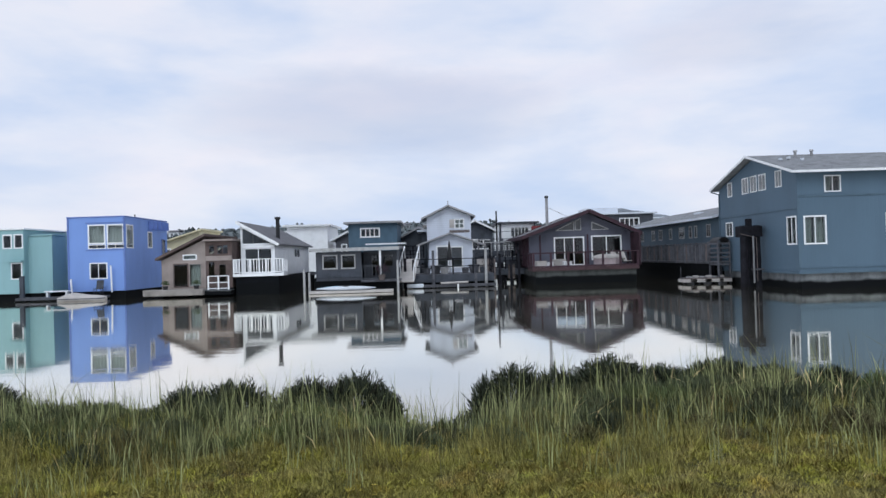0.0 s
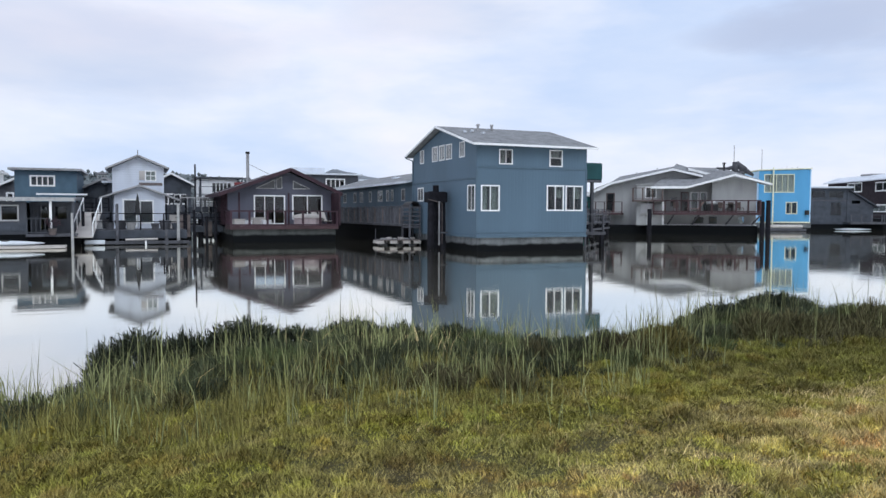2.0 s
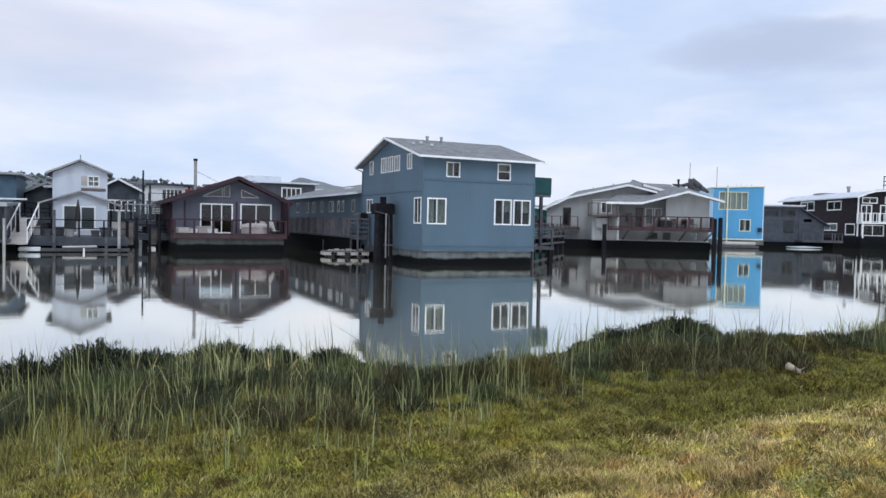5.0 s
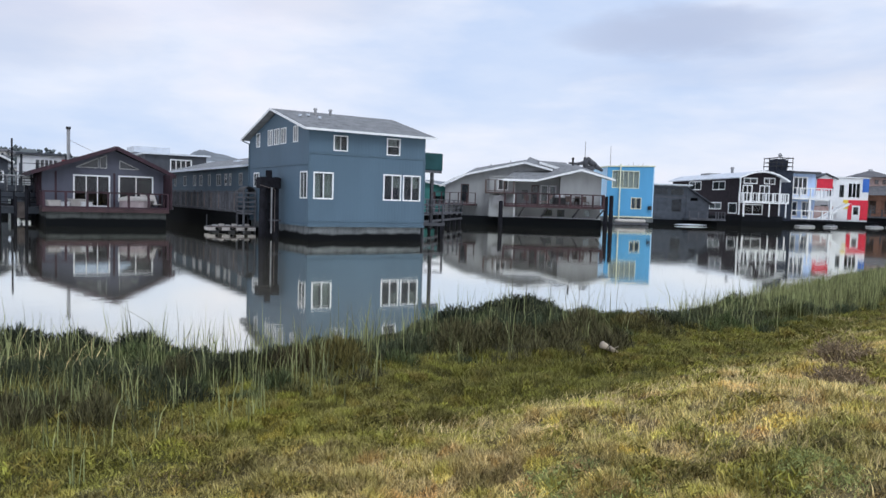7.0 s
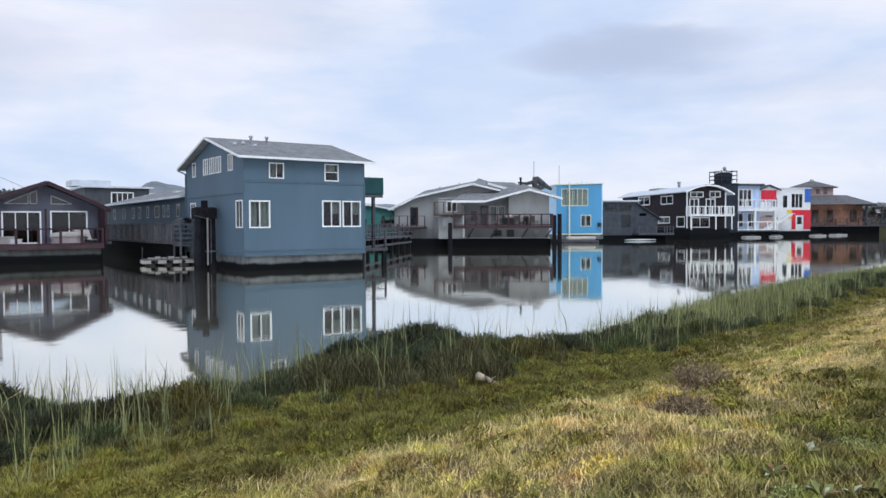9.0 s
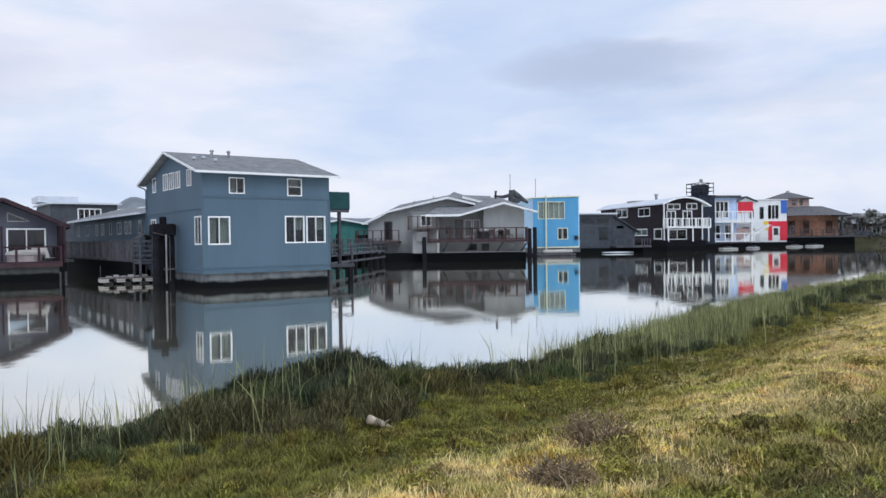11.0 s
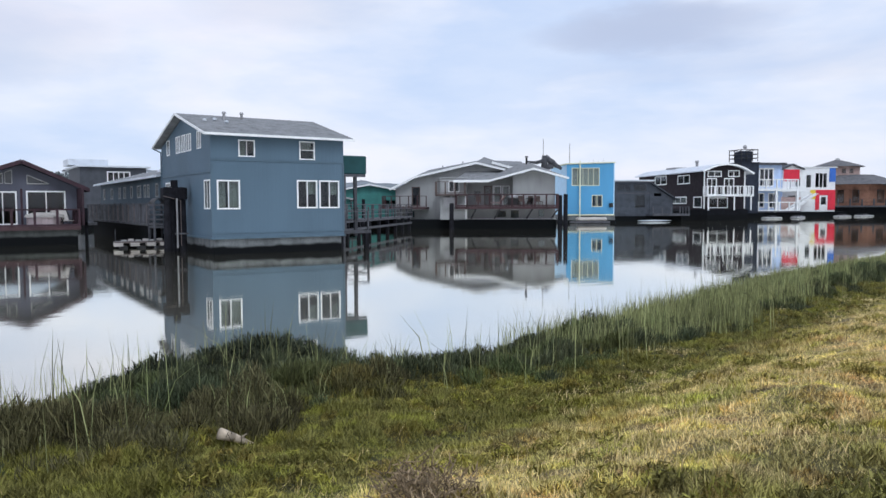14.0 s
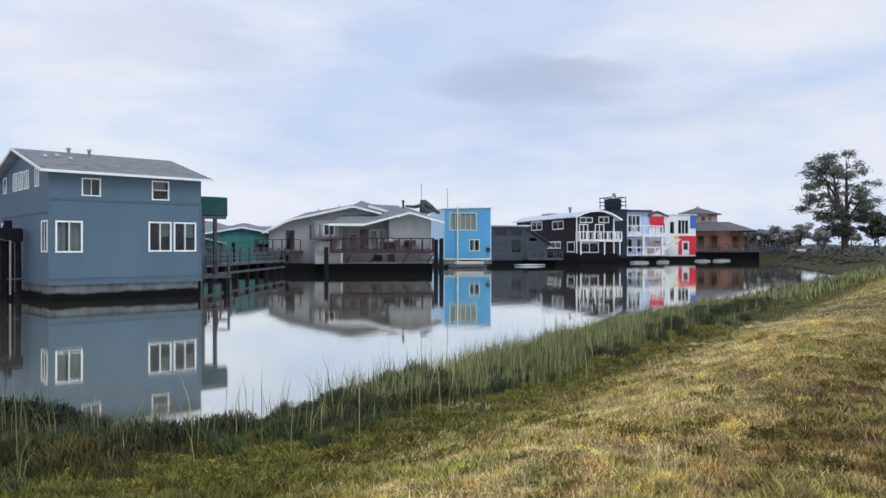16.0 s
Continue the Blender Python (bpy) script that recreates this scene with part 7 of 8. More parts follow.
    box_part("balcony_floor", BASE, -0.1, 6.7, -1.3, -0.02, 3.3, 3.46, WHITE, t)
    railing(t, [(-0.05, -0.1), (-0.05, -1.25), (6.65, -1.25), (6.65, -0.1)], 3.46, 1.25, WHITE, gap=1.1, post=0.16, rails=(1.0, 0.08), baluster=0.45, bal_size=0.07, rail_size=(0.12, 0.1))
    for s in (0.1, 3.9, 6.4):
        post(t, s, -1.2, 1.4, 3.3, 0.14, WHITE)
    pipe(t, 3.6, 9, 7.5, 8.6, 0.2, METAL)
    box_part("skylight", BASE, 1.5, 3.5, 12, 15, 7.5, 7.95, METAL, t)

    s = thing("scaffold_tower", "dark boarded tower topped by open pipe scaffold", "tower", 112.0, 69.8, -22)
    wall(s, Frame(0, 0), -1.5, 1.5, 0.8, 8.6, [], NAVY)
    wall(s, Frame(-1.5, 0, "left"), 0.14, 5, 0.8, 8.6, [], NAVY)
    wall(s, Frame(1.5, 0, "right"), 0.14, 5, 0.8, 8.6, [], NAVY)
    flat_roof(s, -1.6, 1.6, -0.1, 5.1, 8.6, 0.15, NAVY)
    box_part("tank_housing", BASE, -0.85, 0.85, 0.7, 3.0, 8.75, 10.5, NAVY, s, "dark boarded tank housing", 0.12)
    hull(s, -2.5, 2.5, -0.5, 5.2, 0.8, HULL_DK)
    for x in (-1.4, -0.5, 0.5, 1.4):
        for y in (0.2, 3.5):
            bm = bmesh.new()
            rod(bm, (x, y, 8.9), (x, y, 10.8), 0.06, n=6)
            part("pole", bm, NEARBLACK, s)
    for z in (9.4, 10.0, 10.7):
        for y in (0.2, 3.5):
            bm = bmesh.new()
            rod(bm, (-1.5, y, z), (1.5, y, z), 0.06, n=6)
            part("pipe_rail", bm, NEARBLACK, s)
        for x in (-1.4, 1.4):
            bm = bmesh.new()
            rod(bm, (x, 0.2, z), (x, 3.5, z), 0.06, n=6)
            part("pipe_rail", bm, NEARBLACK, s)
    bm = bmesh.new()
    bmesh.ops.create_icosphere(bm, subdivisions=1, radius=0.35, matrix=Matrix.Translation((0, 1.5, 11.2)))
    part("finial", bm, METAL, s)


def far_row():
    t = thing("powder_blue_houseboat", "powder-blue two-storey floating house with white balconies", "houseboat", 115.2, 72.0, -24)
    F = Frame(0, 0)
    hull(t, -2, 7.4, -2, 9, 0.9, HULL_DK)
    glazed_wall(t, F, 0, 5.6, 0.9, 8.5, [((1.6, 4.2, 5.0, 8.0), dict(cols=3, bar=0.2)), ((0.8, 2.6, 1.6, 4.0), dict(cols=2, bar=0.15)), ((3.3, 5.0, 1.6, 4.0), dict(cols=2, bar=0.15))], PALEBLUE)
    wall(t, Frame(0, 0, "left"), 0.14, 8, 0.9, 8.5, [], PALEBLUE)
    wall(t, Frame(5.6, 0, "right"), 0.14, 8, 0.9, 8.5, [], PALEBLUE)
    wall(t, Frame(0, 8.1, "back"), 0.14, 5.46, 0.9, 8.5, [], PALEBLUE)
    flat_roof(t, -0.3, 6.0, -0.8, 8.4, 8.5, 0.35, WOOD)
    box_part("balcony_floor", BASE, -0.4, 7.2, -2.2, -0.02, 4.3, 4.6, WHITE, t)
    railing(t, [(-0.3, -2.1), (7.1, -2.1), (7.1, -0.2)], 4.6, 1.5, WHITE, gap=1.8, post=0.2, rails=(1.0, 0.1), baluster=0.6, bal_size=0.08, rail_size=(0.16, 0.14))
    for s in (-0.2, 3.3, 7.0):
        post(t, s, -2.1, 0.9, 4.4, 0.35, WHITE)
    box_part("lower_deck", BASE, -1.8, 7.4, -2.4, -0.02, 0.92, 1.1, WOOD, t)
    railing(t, [(-1.7, -2.3), (7.3, -2.3)], 1.1, 1.4, WHITE, gap=1.8, post=0.18, rails=(1.0, 0.1), rail_size=(0.16, 0.14))

    t = thing("red_white_houseboat", "white floating house with red, yellow and blue panels", "houseboat", 126.6, 73.4, -30)
    hull(t, -2, 10.5, -1.5, 9, 0.9, HULL_DK)
    glazed_wall(t, F, 0, 3.3, 0.9, [(0, 8.2), (1.6, 8.8), (3.3, 8.2)], [((1.9, 3.2, 5.1, 6.9), dict(cols=1, bar=0.12)), ((0.8, 2.4, 2.0, 3.8), dict(cols=1, bar=0.15))], WHITE)
    box_part("red_panel", F, 0.1, 2.9, 0.01, 0.08, 6.1, 8.1, RED, t)
    gable_roof_y(t, -0.4, 8, -0.3, 1.6, 3.6, 8.1, 8.95, 8.1, 0.15, SLATE, WOOD)
    glazed_wall(t, F, 3.3, 9.3, 0.9, 8.4, [((4.0, 5.1, 4.9, 7.3), dict(cols=1, bar=0.15)), ((5.6, 7.9, 4.9, 7.6), dict(cols=3, bar=0.16)), ((6.6, 7.9, 1.9, 3.6), dict(cols=1, bar=0.2))], WHITE)
    wall(t, Frame(9.3, 0, "right"), 0.14, 8, 0.9, 8.4, [], WHITE)
    wall(t, Frame(0, 0, "left"), 0.14, 8, 0.9, 8.2, [], PALEBLUE)
    wall(t, Frame(0, 8.1, "back"), 0.14, 9.1, 0.9, 8.0, [], WHITE)
    flat_roof(t, 3.2, 9.5, -0.2, 8.2, 8.4, 0.15, WHITE)
    for a, b, c, d, m, nm in ((8.2, 9.3, 6.0, 8.3, mat("cobalt_panel", (0.05, 0.16, 0.55), 0.5, vary=0.1), "blue_panel"), (4.9, 5.8, 3.1, 4.6, YELLOW, "yellow_panel")):
        box_part(nm, F, a, b, 0.01, 0.09, c, d, m, t)
    for a, b, c, d in ((5.8, 9.3, 3.7, 4.6), (5.8, 6.5, 1.2, 3.7), (8.0, 9.3, 1.2, 3.7)):
        box_part("red_panel", F, a, b, 0.01, 0.09, c, d, RED, t)
    bm = bmesh.new()
    for s in (0, 1.3):
        beam(bm, (-0.6, -1.5 - s, 0.9), (4.6, -1.0 - s, 3.9), 0.15, 0.4)
    part("stair_stringer", bm, WHITE, t)
    for k in range(9):
        u = k / 8
        box_part("tread", Frame(-0.4 + 4.8 * u, -2.7, "back", 1.05 + 2.8 * u), 0, 0.5, 0, 1.6, 0, 0.1, WHITE, t)
    box_part("terrace", BASE, -1.5, 3.2, -1.6, -0.02, 4.3, 4.7, WHITE, t)
    box_part("brick_panel", F, -1.5, 2.9, 0.5, 0.6, 1.3, 3.4, PINKISH, t)

    t = thing("brown_tower_house", "brown floating house with a pinkish upper storey", "houseboat", 142.9, 77.0, -35)
    hull(t, -1, 16, -2, 12, 1.6, HULL_DK)
    n = 8

    def drum(name, cx, cy, r, z0, z1, m):
        bm = bmesh.new()
        rod(bm, (cx, cy, z0), (cx, cy, z1), r, r, n)
        part(name, bm, m, t)

    def cone(name, cx, cy, r0, r1, z0, z1, m):
        bm = bmesh.new()
        rod(bm, (cx, cy, z0), (cx, cy, z1), r0, r1, n)
        part(name, bm, m, t)
    drum("lower_wall", 8.5, 5, 7.4, 1.6, 6.0, CEDAR)
    cone("lower_roof", 8.5, 5, 10.2, 4.6, 5.8, 7.7, SHINGLE_DK)
    drum("upper_wall", 6.5, 5, 4.0, 7.2, 9.4, PINKISH)
    cone("upper_roof", 6.5, 5, 5.0, 0.7, 9.3, 10.6, SHINGLE_DK)
    cone("roof_cap", 6.5, 5, 0.5, 0.3, 10.6, 11.0, METAL)
    for k, a in enumerate((-2.2, -1.85, -1.2, -0.75, -0.3)):
        x, y = 8.5 + 7.2 * math.cos(a), 5 + 7.2 * math.sin(a)
        window(t, Frame(x - 0.6, y - 0.1), (0, 1.2, 2.4, 4.8), BROWN, cols=1)
    window(t, Frame(5.5, 1.15), (0, 2.0, 8.0, 8.8), BROWN, cols=1)
    box_part("deck", BASE, -1.5, 18, -3, -0.9, 1.6, 1.9, WOOD, t)
    railing(t, [(-1.4, -2.9), (17.9, -2.9)], 1.9, 1.2, WOOD, gap=2.2, post=0.2, rails=(1.0, 0.5))
    for s in (13.5, 16.5):
        post(t, s, -2.0, 1.9, 5.6, 0.3, WOOD)
    bm = bmesh.new()
    slab(bm, (12, -2.6, 5.5), (18, -2.6, 5.2), (18, 3, 5.9), (12, 3, 5.9), 0.2)
    part("porch_roof", bm, SHINGLE_DK, t)

    t = thing("far_end_houseboat", "small weathered brown house at the row's end", "houseboat", 176.0, 76.0, -40)
    hull(t, -1, 12, -1, 9, 1.4, HULL_DK)
    glazed_wall(t, F, 0, 10, 1.4, 4.6, [((1, 2.6, 2.4, 3.9), dict(cols=2)), ((4, 6, 2.0, 4.0), dict(cols=2)), ((7.4, 9, 2.4, 3.9), dict(cols=2))], BROWN)
    wall(t, Frame(0, 8.1, "back"), 0.14, 9.86, 1.4, 4.6, [], BROWN)
    gable_roof_x(t, -0.8, 10.8, -1, 4, 9, 4.5, 6.6, 4.5, 0.15, SHINGLE, WHITE)
    wall(t, Frame(0, 0, "left"), 0.14, 8, 1.4, 4.6, [], BROWN)
    wall(t, Frame(10, 0, "right"), 0.14, 8, 1.4, 4.6, [], BROWN)
    for i, (x, y, rz) in enumerate(((112, 66, -20), (119, 66, 10), (133, 66.5, -15), (138, 66, 5), (141, 67, -30))):
        b = thing("small_skiff", "small pale skiff moored before the far houses", "boat", x, y, rz, group="moored skiffs")
        box_part("hull_sides", BASE, -1.5, 1.5, -0.65, 0.65, -0.1, 0.26, (PLASTIC, METAL, PLASTIC)[i % 3], b, bevel=0.25)
        box_part("thwart", BASE, -0.4, 0.5, -0.5, 0.5, 0.262, 0.45, WOOD, b)


def green_side():
    t = thing("green_canopy", "dark green awning box on timber posts beside the house", "awning", 25.25, 35.5)
    box_part("canopy", BASE, 0.0, 1.8, 0, 2.0, 3.88, 4.86, AWNING, t, bevel=0.05)
    for x, y in ((0.5, 0.1), (1.15, 0.1), (0.5, 1.9), (1.15, 1.9)):
        post(t, x, y, 0.6, 3.88, 0.16, WOOD)
    box_part("frame", BASE, -0.1, 1.7, -0.05, 0.05, 3.74, 3.88, WOOD, t)
    d = thing("side_dock", "weathered timber dock with rails on dark piles", "dock", 25.2, 35.4)
    box_part("deck", BASE, 0.0, 1.9, -0.2, 14, 0.75, 0.92, WOOD, d)
    railing(d, [(0.1, -0.1), (1.8, -0.1), (1.8, 12)], 0.92, 1.0, WOOD, gap=1.4, rails=(1.0, 0.5), post=0.1)
    for x, y in ((0.3, -0.1), (1.7, -0.1), (0.3, 5), (1.7, 5), (1.7, 10)):
        post(d, x, y, -0.4, 0.75, 0.22, DARKWOOD, "pile")
    for i, (x, y, w, h) in enumerate(((34.5, 66.0, 6.0, 3.5), (40.6, 69.5, 8.0, 4.3), (30.5, 74.0, 6, 3.8))):
        g = thing("green_cottage", "sea-green floating cottage with a grey roof", "houseboat", x, y, -20)
        F = Frame(0, 0)
        hull(g, -0.4, w + 0.4, -0.6, 8, 0.8, HULL_DK)
        glazed_wall(g, F, 0, w, 0.8, [(0, h - 0.7), (w / 2, h), (w, h - 0.7)], [((0.8, 2.2, 1.9, 2.7), dict(cols=2, material=WOOD)), ((w - 2.6, w - 1.0, 1.9, 2.8), dict(cols=2, material=SEAGREEN))], SEAGREEN)
        wall(g, Frame(0, 0, "left"), 0.14, 7, 0.8, h - 0.7, [], SEAGREEN)
        wall(g, Frame(w, 0, "right"), 0.14, 7, 0.8, h - 0.7, [], SEAGREEN)
        wall(g, Frame(0, 7.1, "back"), 0.14, w - 0.14, 0.8, h - 0.75, [], SEAGREEN)
        gable_roof_y(g, -0.5, 7.5, -0.5, w / 2, w + 0.5, h - 0.78, h + 0.05, h - 0.78, 0.1, SHINGLE, WHITE if i == 1 else METAL)
        box_part("porch", BASE, -0.4, w + 0.4, -2.0, -0.02, 0.8, 0.95, SEAGREEN, g)
        railing(g, [(-0.3, -1.9), (w + 0.3, -1.9)], 0.95, 1.0, SEAGREEN if i < 2 else WOOD, gap=1.1, rails=(1.0, 0.66, 0.33), post=0.09)
    rw = thing("raised_walkway", "raised timber walkway with slatted rails on piles", "dock", 28.0, 41.5, 46.8)
    box_part("deck", BASE, 0, 22.6, 0, 1.4, 1.10, 1.25, WOOD, rw)
    railing(rw, [(0.1, 0.05), (22.5, 0.05)], 1.25, 1.05, WOOD, gap=2.2, rails=(1.0, 0.66, 0.33), post=0.11)
    railing(rw, [(0.1, 1.35), (22.5, 1.35)], 1.25, 1.05, WOOD, gap=2.2, rails=(1.0, 0.5), post=0.11)
    for k in range(9):
        post(rw, 0.4 + 2.7 * k, 0.2, -0.4, 1.10, 0.24, DARKWOOD, "pile")
    box_part("lower_beam", BASE, 0, 22.6, 0.05, 0.15, 0.55, 0.72, WOOD, rw)
    for x, y, z in ((28.6, 45, 1.6), (31, 50, 2.2), (33.5, 54, 2.6), (36, 57, 2.4), (39.5, 60, 2.8), (27.6, 40.5, 1.2)):
        piling(x, y, z, 0.16)
    for k, (x, y) in enumerate(((30.0, 55.0), (34.0, 58.0), (38.0, 60.5))):
        w = thing("dock_section", "timber dock section with crossed rails", "dock", x, y, 35)
        box_part("deck", BASE, 0, 4.6, 0, 1.2, 0.85, 1.0, WOOD, w)
        railing(w, [(0.1, 0.05), (4.5, 0.05)], 1.0, 1.05, WOOD if k else SEAGREEN, gap=1.1, rails=(1.0, 0.66, 0.33), post=0.1)
        for s in (0.4, 4.2):
            post(w, s, 0.5, -0.4, 0.85, 0.22, DARKWOOD, "pile")


def back_house(name, label, x, y, w, dep, top, wm, rm, wins=(), rz=0.0, kind="flat", trim=None, z0=0.5):
    t = thing(name, label, "house", x, y, rz)
    F = Frame(0, 0)
    hull(t, 0, w, 0.1, dep, z0, HULL_DK)
    tops = {"flat": top, "gable": [(0, top - w * 0.28), (w / 2, top), (w, top - w * 0.28)], "shed": [(0, top - w * 0.35), (w, top)], "shed_r": [(0, top), (w, top - w * 0.35)]}[kind]
    glazed_wall(t, F, 0, w, z0, tops, [(h, dict(cols=c, bar=0.09)) for h, c in wins], wm)
    wall(t, Frame(0, dep, "back"), 0.14, w - 0.14, z0, min(t2[1] for t2 in tops) if isinstance(tops, list) else tops, [], wm)
    lz = tops if not isinstance(tops, list) else tops[0][1]
    rzv = tops if not isinstance(tops, list) else tops[-1][1]
    wall(t, Frame(0, 0, "left"), 0.14, dep, z0, lz, [], wm)
    wall(t, Frame(w, 0, "right"), 0.14, dep, z0, rzv, [], wm)
    if kind == "flat":
        flat_roof(t, -0.35, w + 0.35, -0.4, dep + 0.2, top, 0.16, rm)
    elif kind == "gable":
        gable_roof_y(t, -0.4, dep + 0.2, -0.4, w / 2, w + 0.4, lz - 0.1, top + 0.03, rzv - 0.1, 0.1, rm, trim or METAL)
    else:
        bm = bmesh.new()
        slab(bm, (-0.3, -0.4, lz), (w + 0.3, -0.4, rzv), (w + 0.3, dep, rzv), (-0.3, dep, lz), 0.12)
        part("roof", bm, rm, t)
    return t


def second_row():
    y = back_house("yellow_cottage", "butter-yellow cottage with a sloping stair roof behind", -22.4, 62, 3.8, 6, 4.9, BUTTER, BUTTER, [((0.5, 1.4, 3.0, 3.4), 2)], kind="shed")
    back_house("white_cottage", "white flat-fronted cottage in the second row", -11.9, 65.5, 3.6, 7, 5.1, WHITE, WHITE, [((0.6, 0.9, 3.2, 4.0), 1)])
    back_house("small_white_shed", "small white annex with a curved edge", -13.2, 66.5, 1.6, 6, 4.9, WHITE, WHITE, kind="shed")
    back_house("a_frame_cottage", "small steep-gabled cottage with a glazed front", -7.4, 64, 2.2, 6, 4.4, WOOD, METAL, [((0.5, 1.0, 2.6, 3.4), 1), ((1.2, 1.7, 2.6, 3.4), 1)], kind="gable", trim=WHITE)
    p = back_house("petrol_blue_house", "petrol-blue flat-roofed house with white window", -5.6, 58.5, 3.9, 7, 4.85, PETROL, METAL, [((0.95, 2.5, 3.75, 4.5), 4)])
    box_part("balustrade", BASE, 1.4, 4.6, -0.8, -0.74, 3.12, 3.24, WHITE, p)
    back_house("dark_roof_cottage", "dark grey low cottage between taller houses", -1.6, 64, 3.0, 6, 4.6, SLATE, SHINGLE_DK, kind="gable")
    back_house("grey_shed", "low grey shed with a pale roof edge", 0.2, 60, 1.6, 5, 4.1, SLATE, GALV)
    back_house("grey_gable_cottage", "small grey gabled cottage with pale barge boards", 3.3, 66, 3.2, 3.8, 5.15, SLATE, SHINGLE, [((0.3, 2.9, 2.6, 3.5), 5)], kind="gable", trim=WHITE)
    back_house("pale_green_cottage", "pale grey-green flat-roofed cottage in the second row", 0.9, 68, 2.3, 6, 4.95, PALE_GREEN, GALV, [((0.3, 2.0, 3.3, 4.3), 3)])
    b = back_house("black_white_house", "black and white house with balconies in the second row", 7.5, 70, 3.4, 7, 5.0, WHITE, CHAR, [((1.0, 2.8, 3.7, 4.7), 5)])
    for sx in (0.05, 3.35):
        box_part("corner_post", Frame(0, 0), sx - 0.08, sx + 0.08, 0.003, 0.08, 0.6, 5.0, CHAR, b)
    box_part("balcony", BASE, -0.2, 3.9, -1.0, -0.02, 3.2, 3.35, CHAR, b)
    railing(b, [(-0.1, -0.9), (3.8, -0.9)], 3.35, 0.9, CHAR, gap=1.2, rails=(1.0, 0.1))
    box_part("red_panel", Frame(0, -0.2), 3.0, 3.9, 0, 0.2, 3.3, 4.7, mat("brick_red_panel", (0.22, 0.04, 0.045), 0.7, vary=0.2), b)
    n = back_house("navy_house", "dark navy house with pale overhanging roof behind", 18.6, 78, 6.0, 8, 6.0, CHAR, GALV, [((2.4, 4.5, 4.4, 5.6), 4)])
    box_part("upper_roof", BASE, -0.6, 3.0, 3, 7, 6.3, 6.9, GALV, n)
    back_house("grey_end_house", "pale grey house end with a white roof", 25.5, 82, 4.0, 8, 5.6, PLASTIC, GALV)
    for x, y2, z in ((4.3, 60.5, 2.6), (5.6, 58.0, 3.2), (6.7, 64, 5.9), (7.3, 57, 2.4), (-1.4, 54, 3.0), (-0.6, 56, 2.6)):
        piling(x, y2, z, 0.07)
    for i, (x, yy, w, z, mm) in enumerate(((4.7, 54.5, 3.6, 1.0, DARKWOOD), (4.4, 57.0, 4.2, 1.9, WOOD), (4.8, 60.0, 4.0, 2.4, WOOD), (-2.4, 55.0, 2.6, 1.2, WOOD), (-2.2, 58.5, 2.6, 2.0, DARKWOOD))):
        dk = thing("dock_platform", "weathered timber dock platform with dark rails", "dock", x, yy, 0)
        box_part("deck", BASE, 0, w, 0, 1.6, z - 0.14, z, WOOD, dk)
        box_part("skirt", BASE, 0, w, -0.05, -0.01, z - 0.45, z - 0.02, SLATE, dk)
        railing(dk, [(0.05, 0.05), (w - 0.05, 0.05)], z, 0.95, mm, gap=0.9, rails=(1.0, 0.62, 0.3), post=0.1)
        for s in (0.15, w * 0.5, w - 0.15):
            post(dk, s, 0.3, -0.4, z - 0.14, 0.18, DARKWOOD, "pile")
    cr = thing("cross_braced_screen", "grey lattice screen on a dock", "screen", 5.2, 57.3)
    for k in range(5):
        post(cr, 0.5 * k, 0, 1.9, 3.0, 0.06, PLASTIC)
    box_part("top_bar", BASE, -0.05, 2.05, -0.04, 0.04, 3.0, 3.08, PLASTIC, cr)
    m = thing("main_dock", "long dark timber dock behind the houses", "dock", -32, 57.5)
    box_part("deck", BASE, 0, 49, 0, 1.8, 0.9, 1.1, WOOD, m)
    for k in range(12):
        post(m, 1 + 4.3 * k, 0.1, -0.4, 2.1, 0.2, DARKWOOD, "pile")
    random.seed(21)
    for k in range(16):
        x = random.choice((random.uniform(4.6, 7.6), random.uniform(-1.6, 0.2)))
        yy, s = random.uniform(52, 57), random.uniform(0.18, 0.42)
        c = thing("dock_crate", "stacked weathered crate and gear on a dock", "crate", x, yy, random.uniform(-30, 30), 0.9)
        mm = random.choice((WOOD, WOOD_TAN, PLASTIC, SLATE, CANVAS))
        box_part("box", BASE, -s, s, -s, s, -0.6, s * 2.2, mm, c, bevel=0.02)
        box_part("lid", BASE, -s - 0.03, s + 0.03, -s - 0.03, s + 0.03, s * 2.2, s * 2.2 + 0.06, WOOD, c)
    u = thing("utility_pole", "thin utility pole with a crossarm", "pole", 46.0, 84.0)
    bm = bmesh.new()
    rod(bm, (0, 0, 0), (0, 0, 7.6), 0.11, 0.09, 8)
    part("shaft", bm, WOOD, u)
    bm = bmesh.new()
    beam(bm, (-0.6, 0, 7.1), (0.6, 0, 7.1), 0.12)
    part("crossarm", bm, WOOD, u)


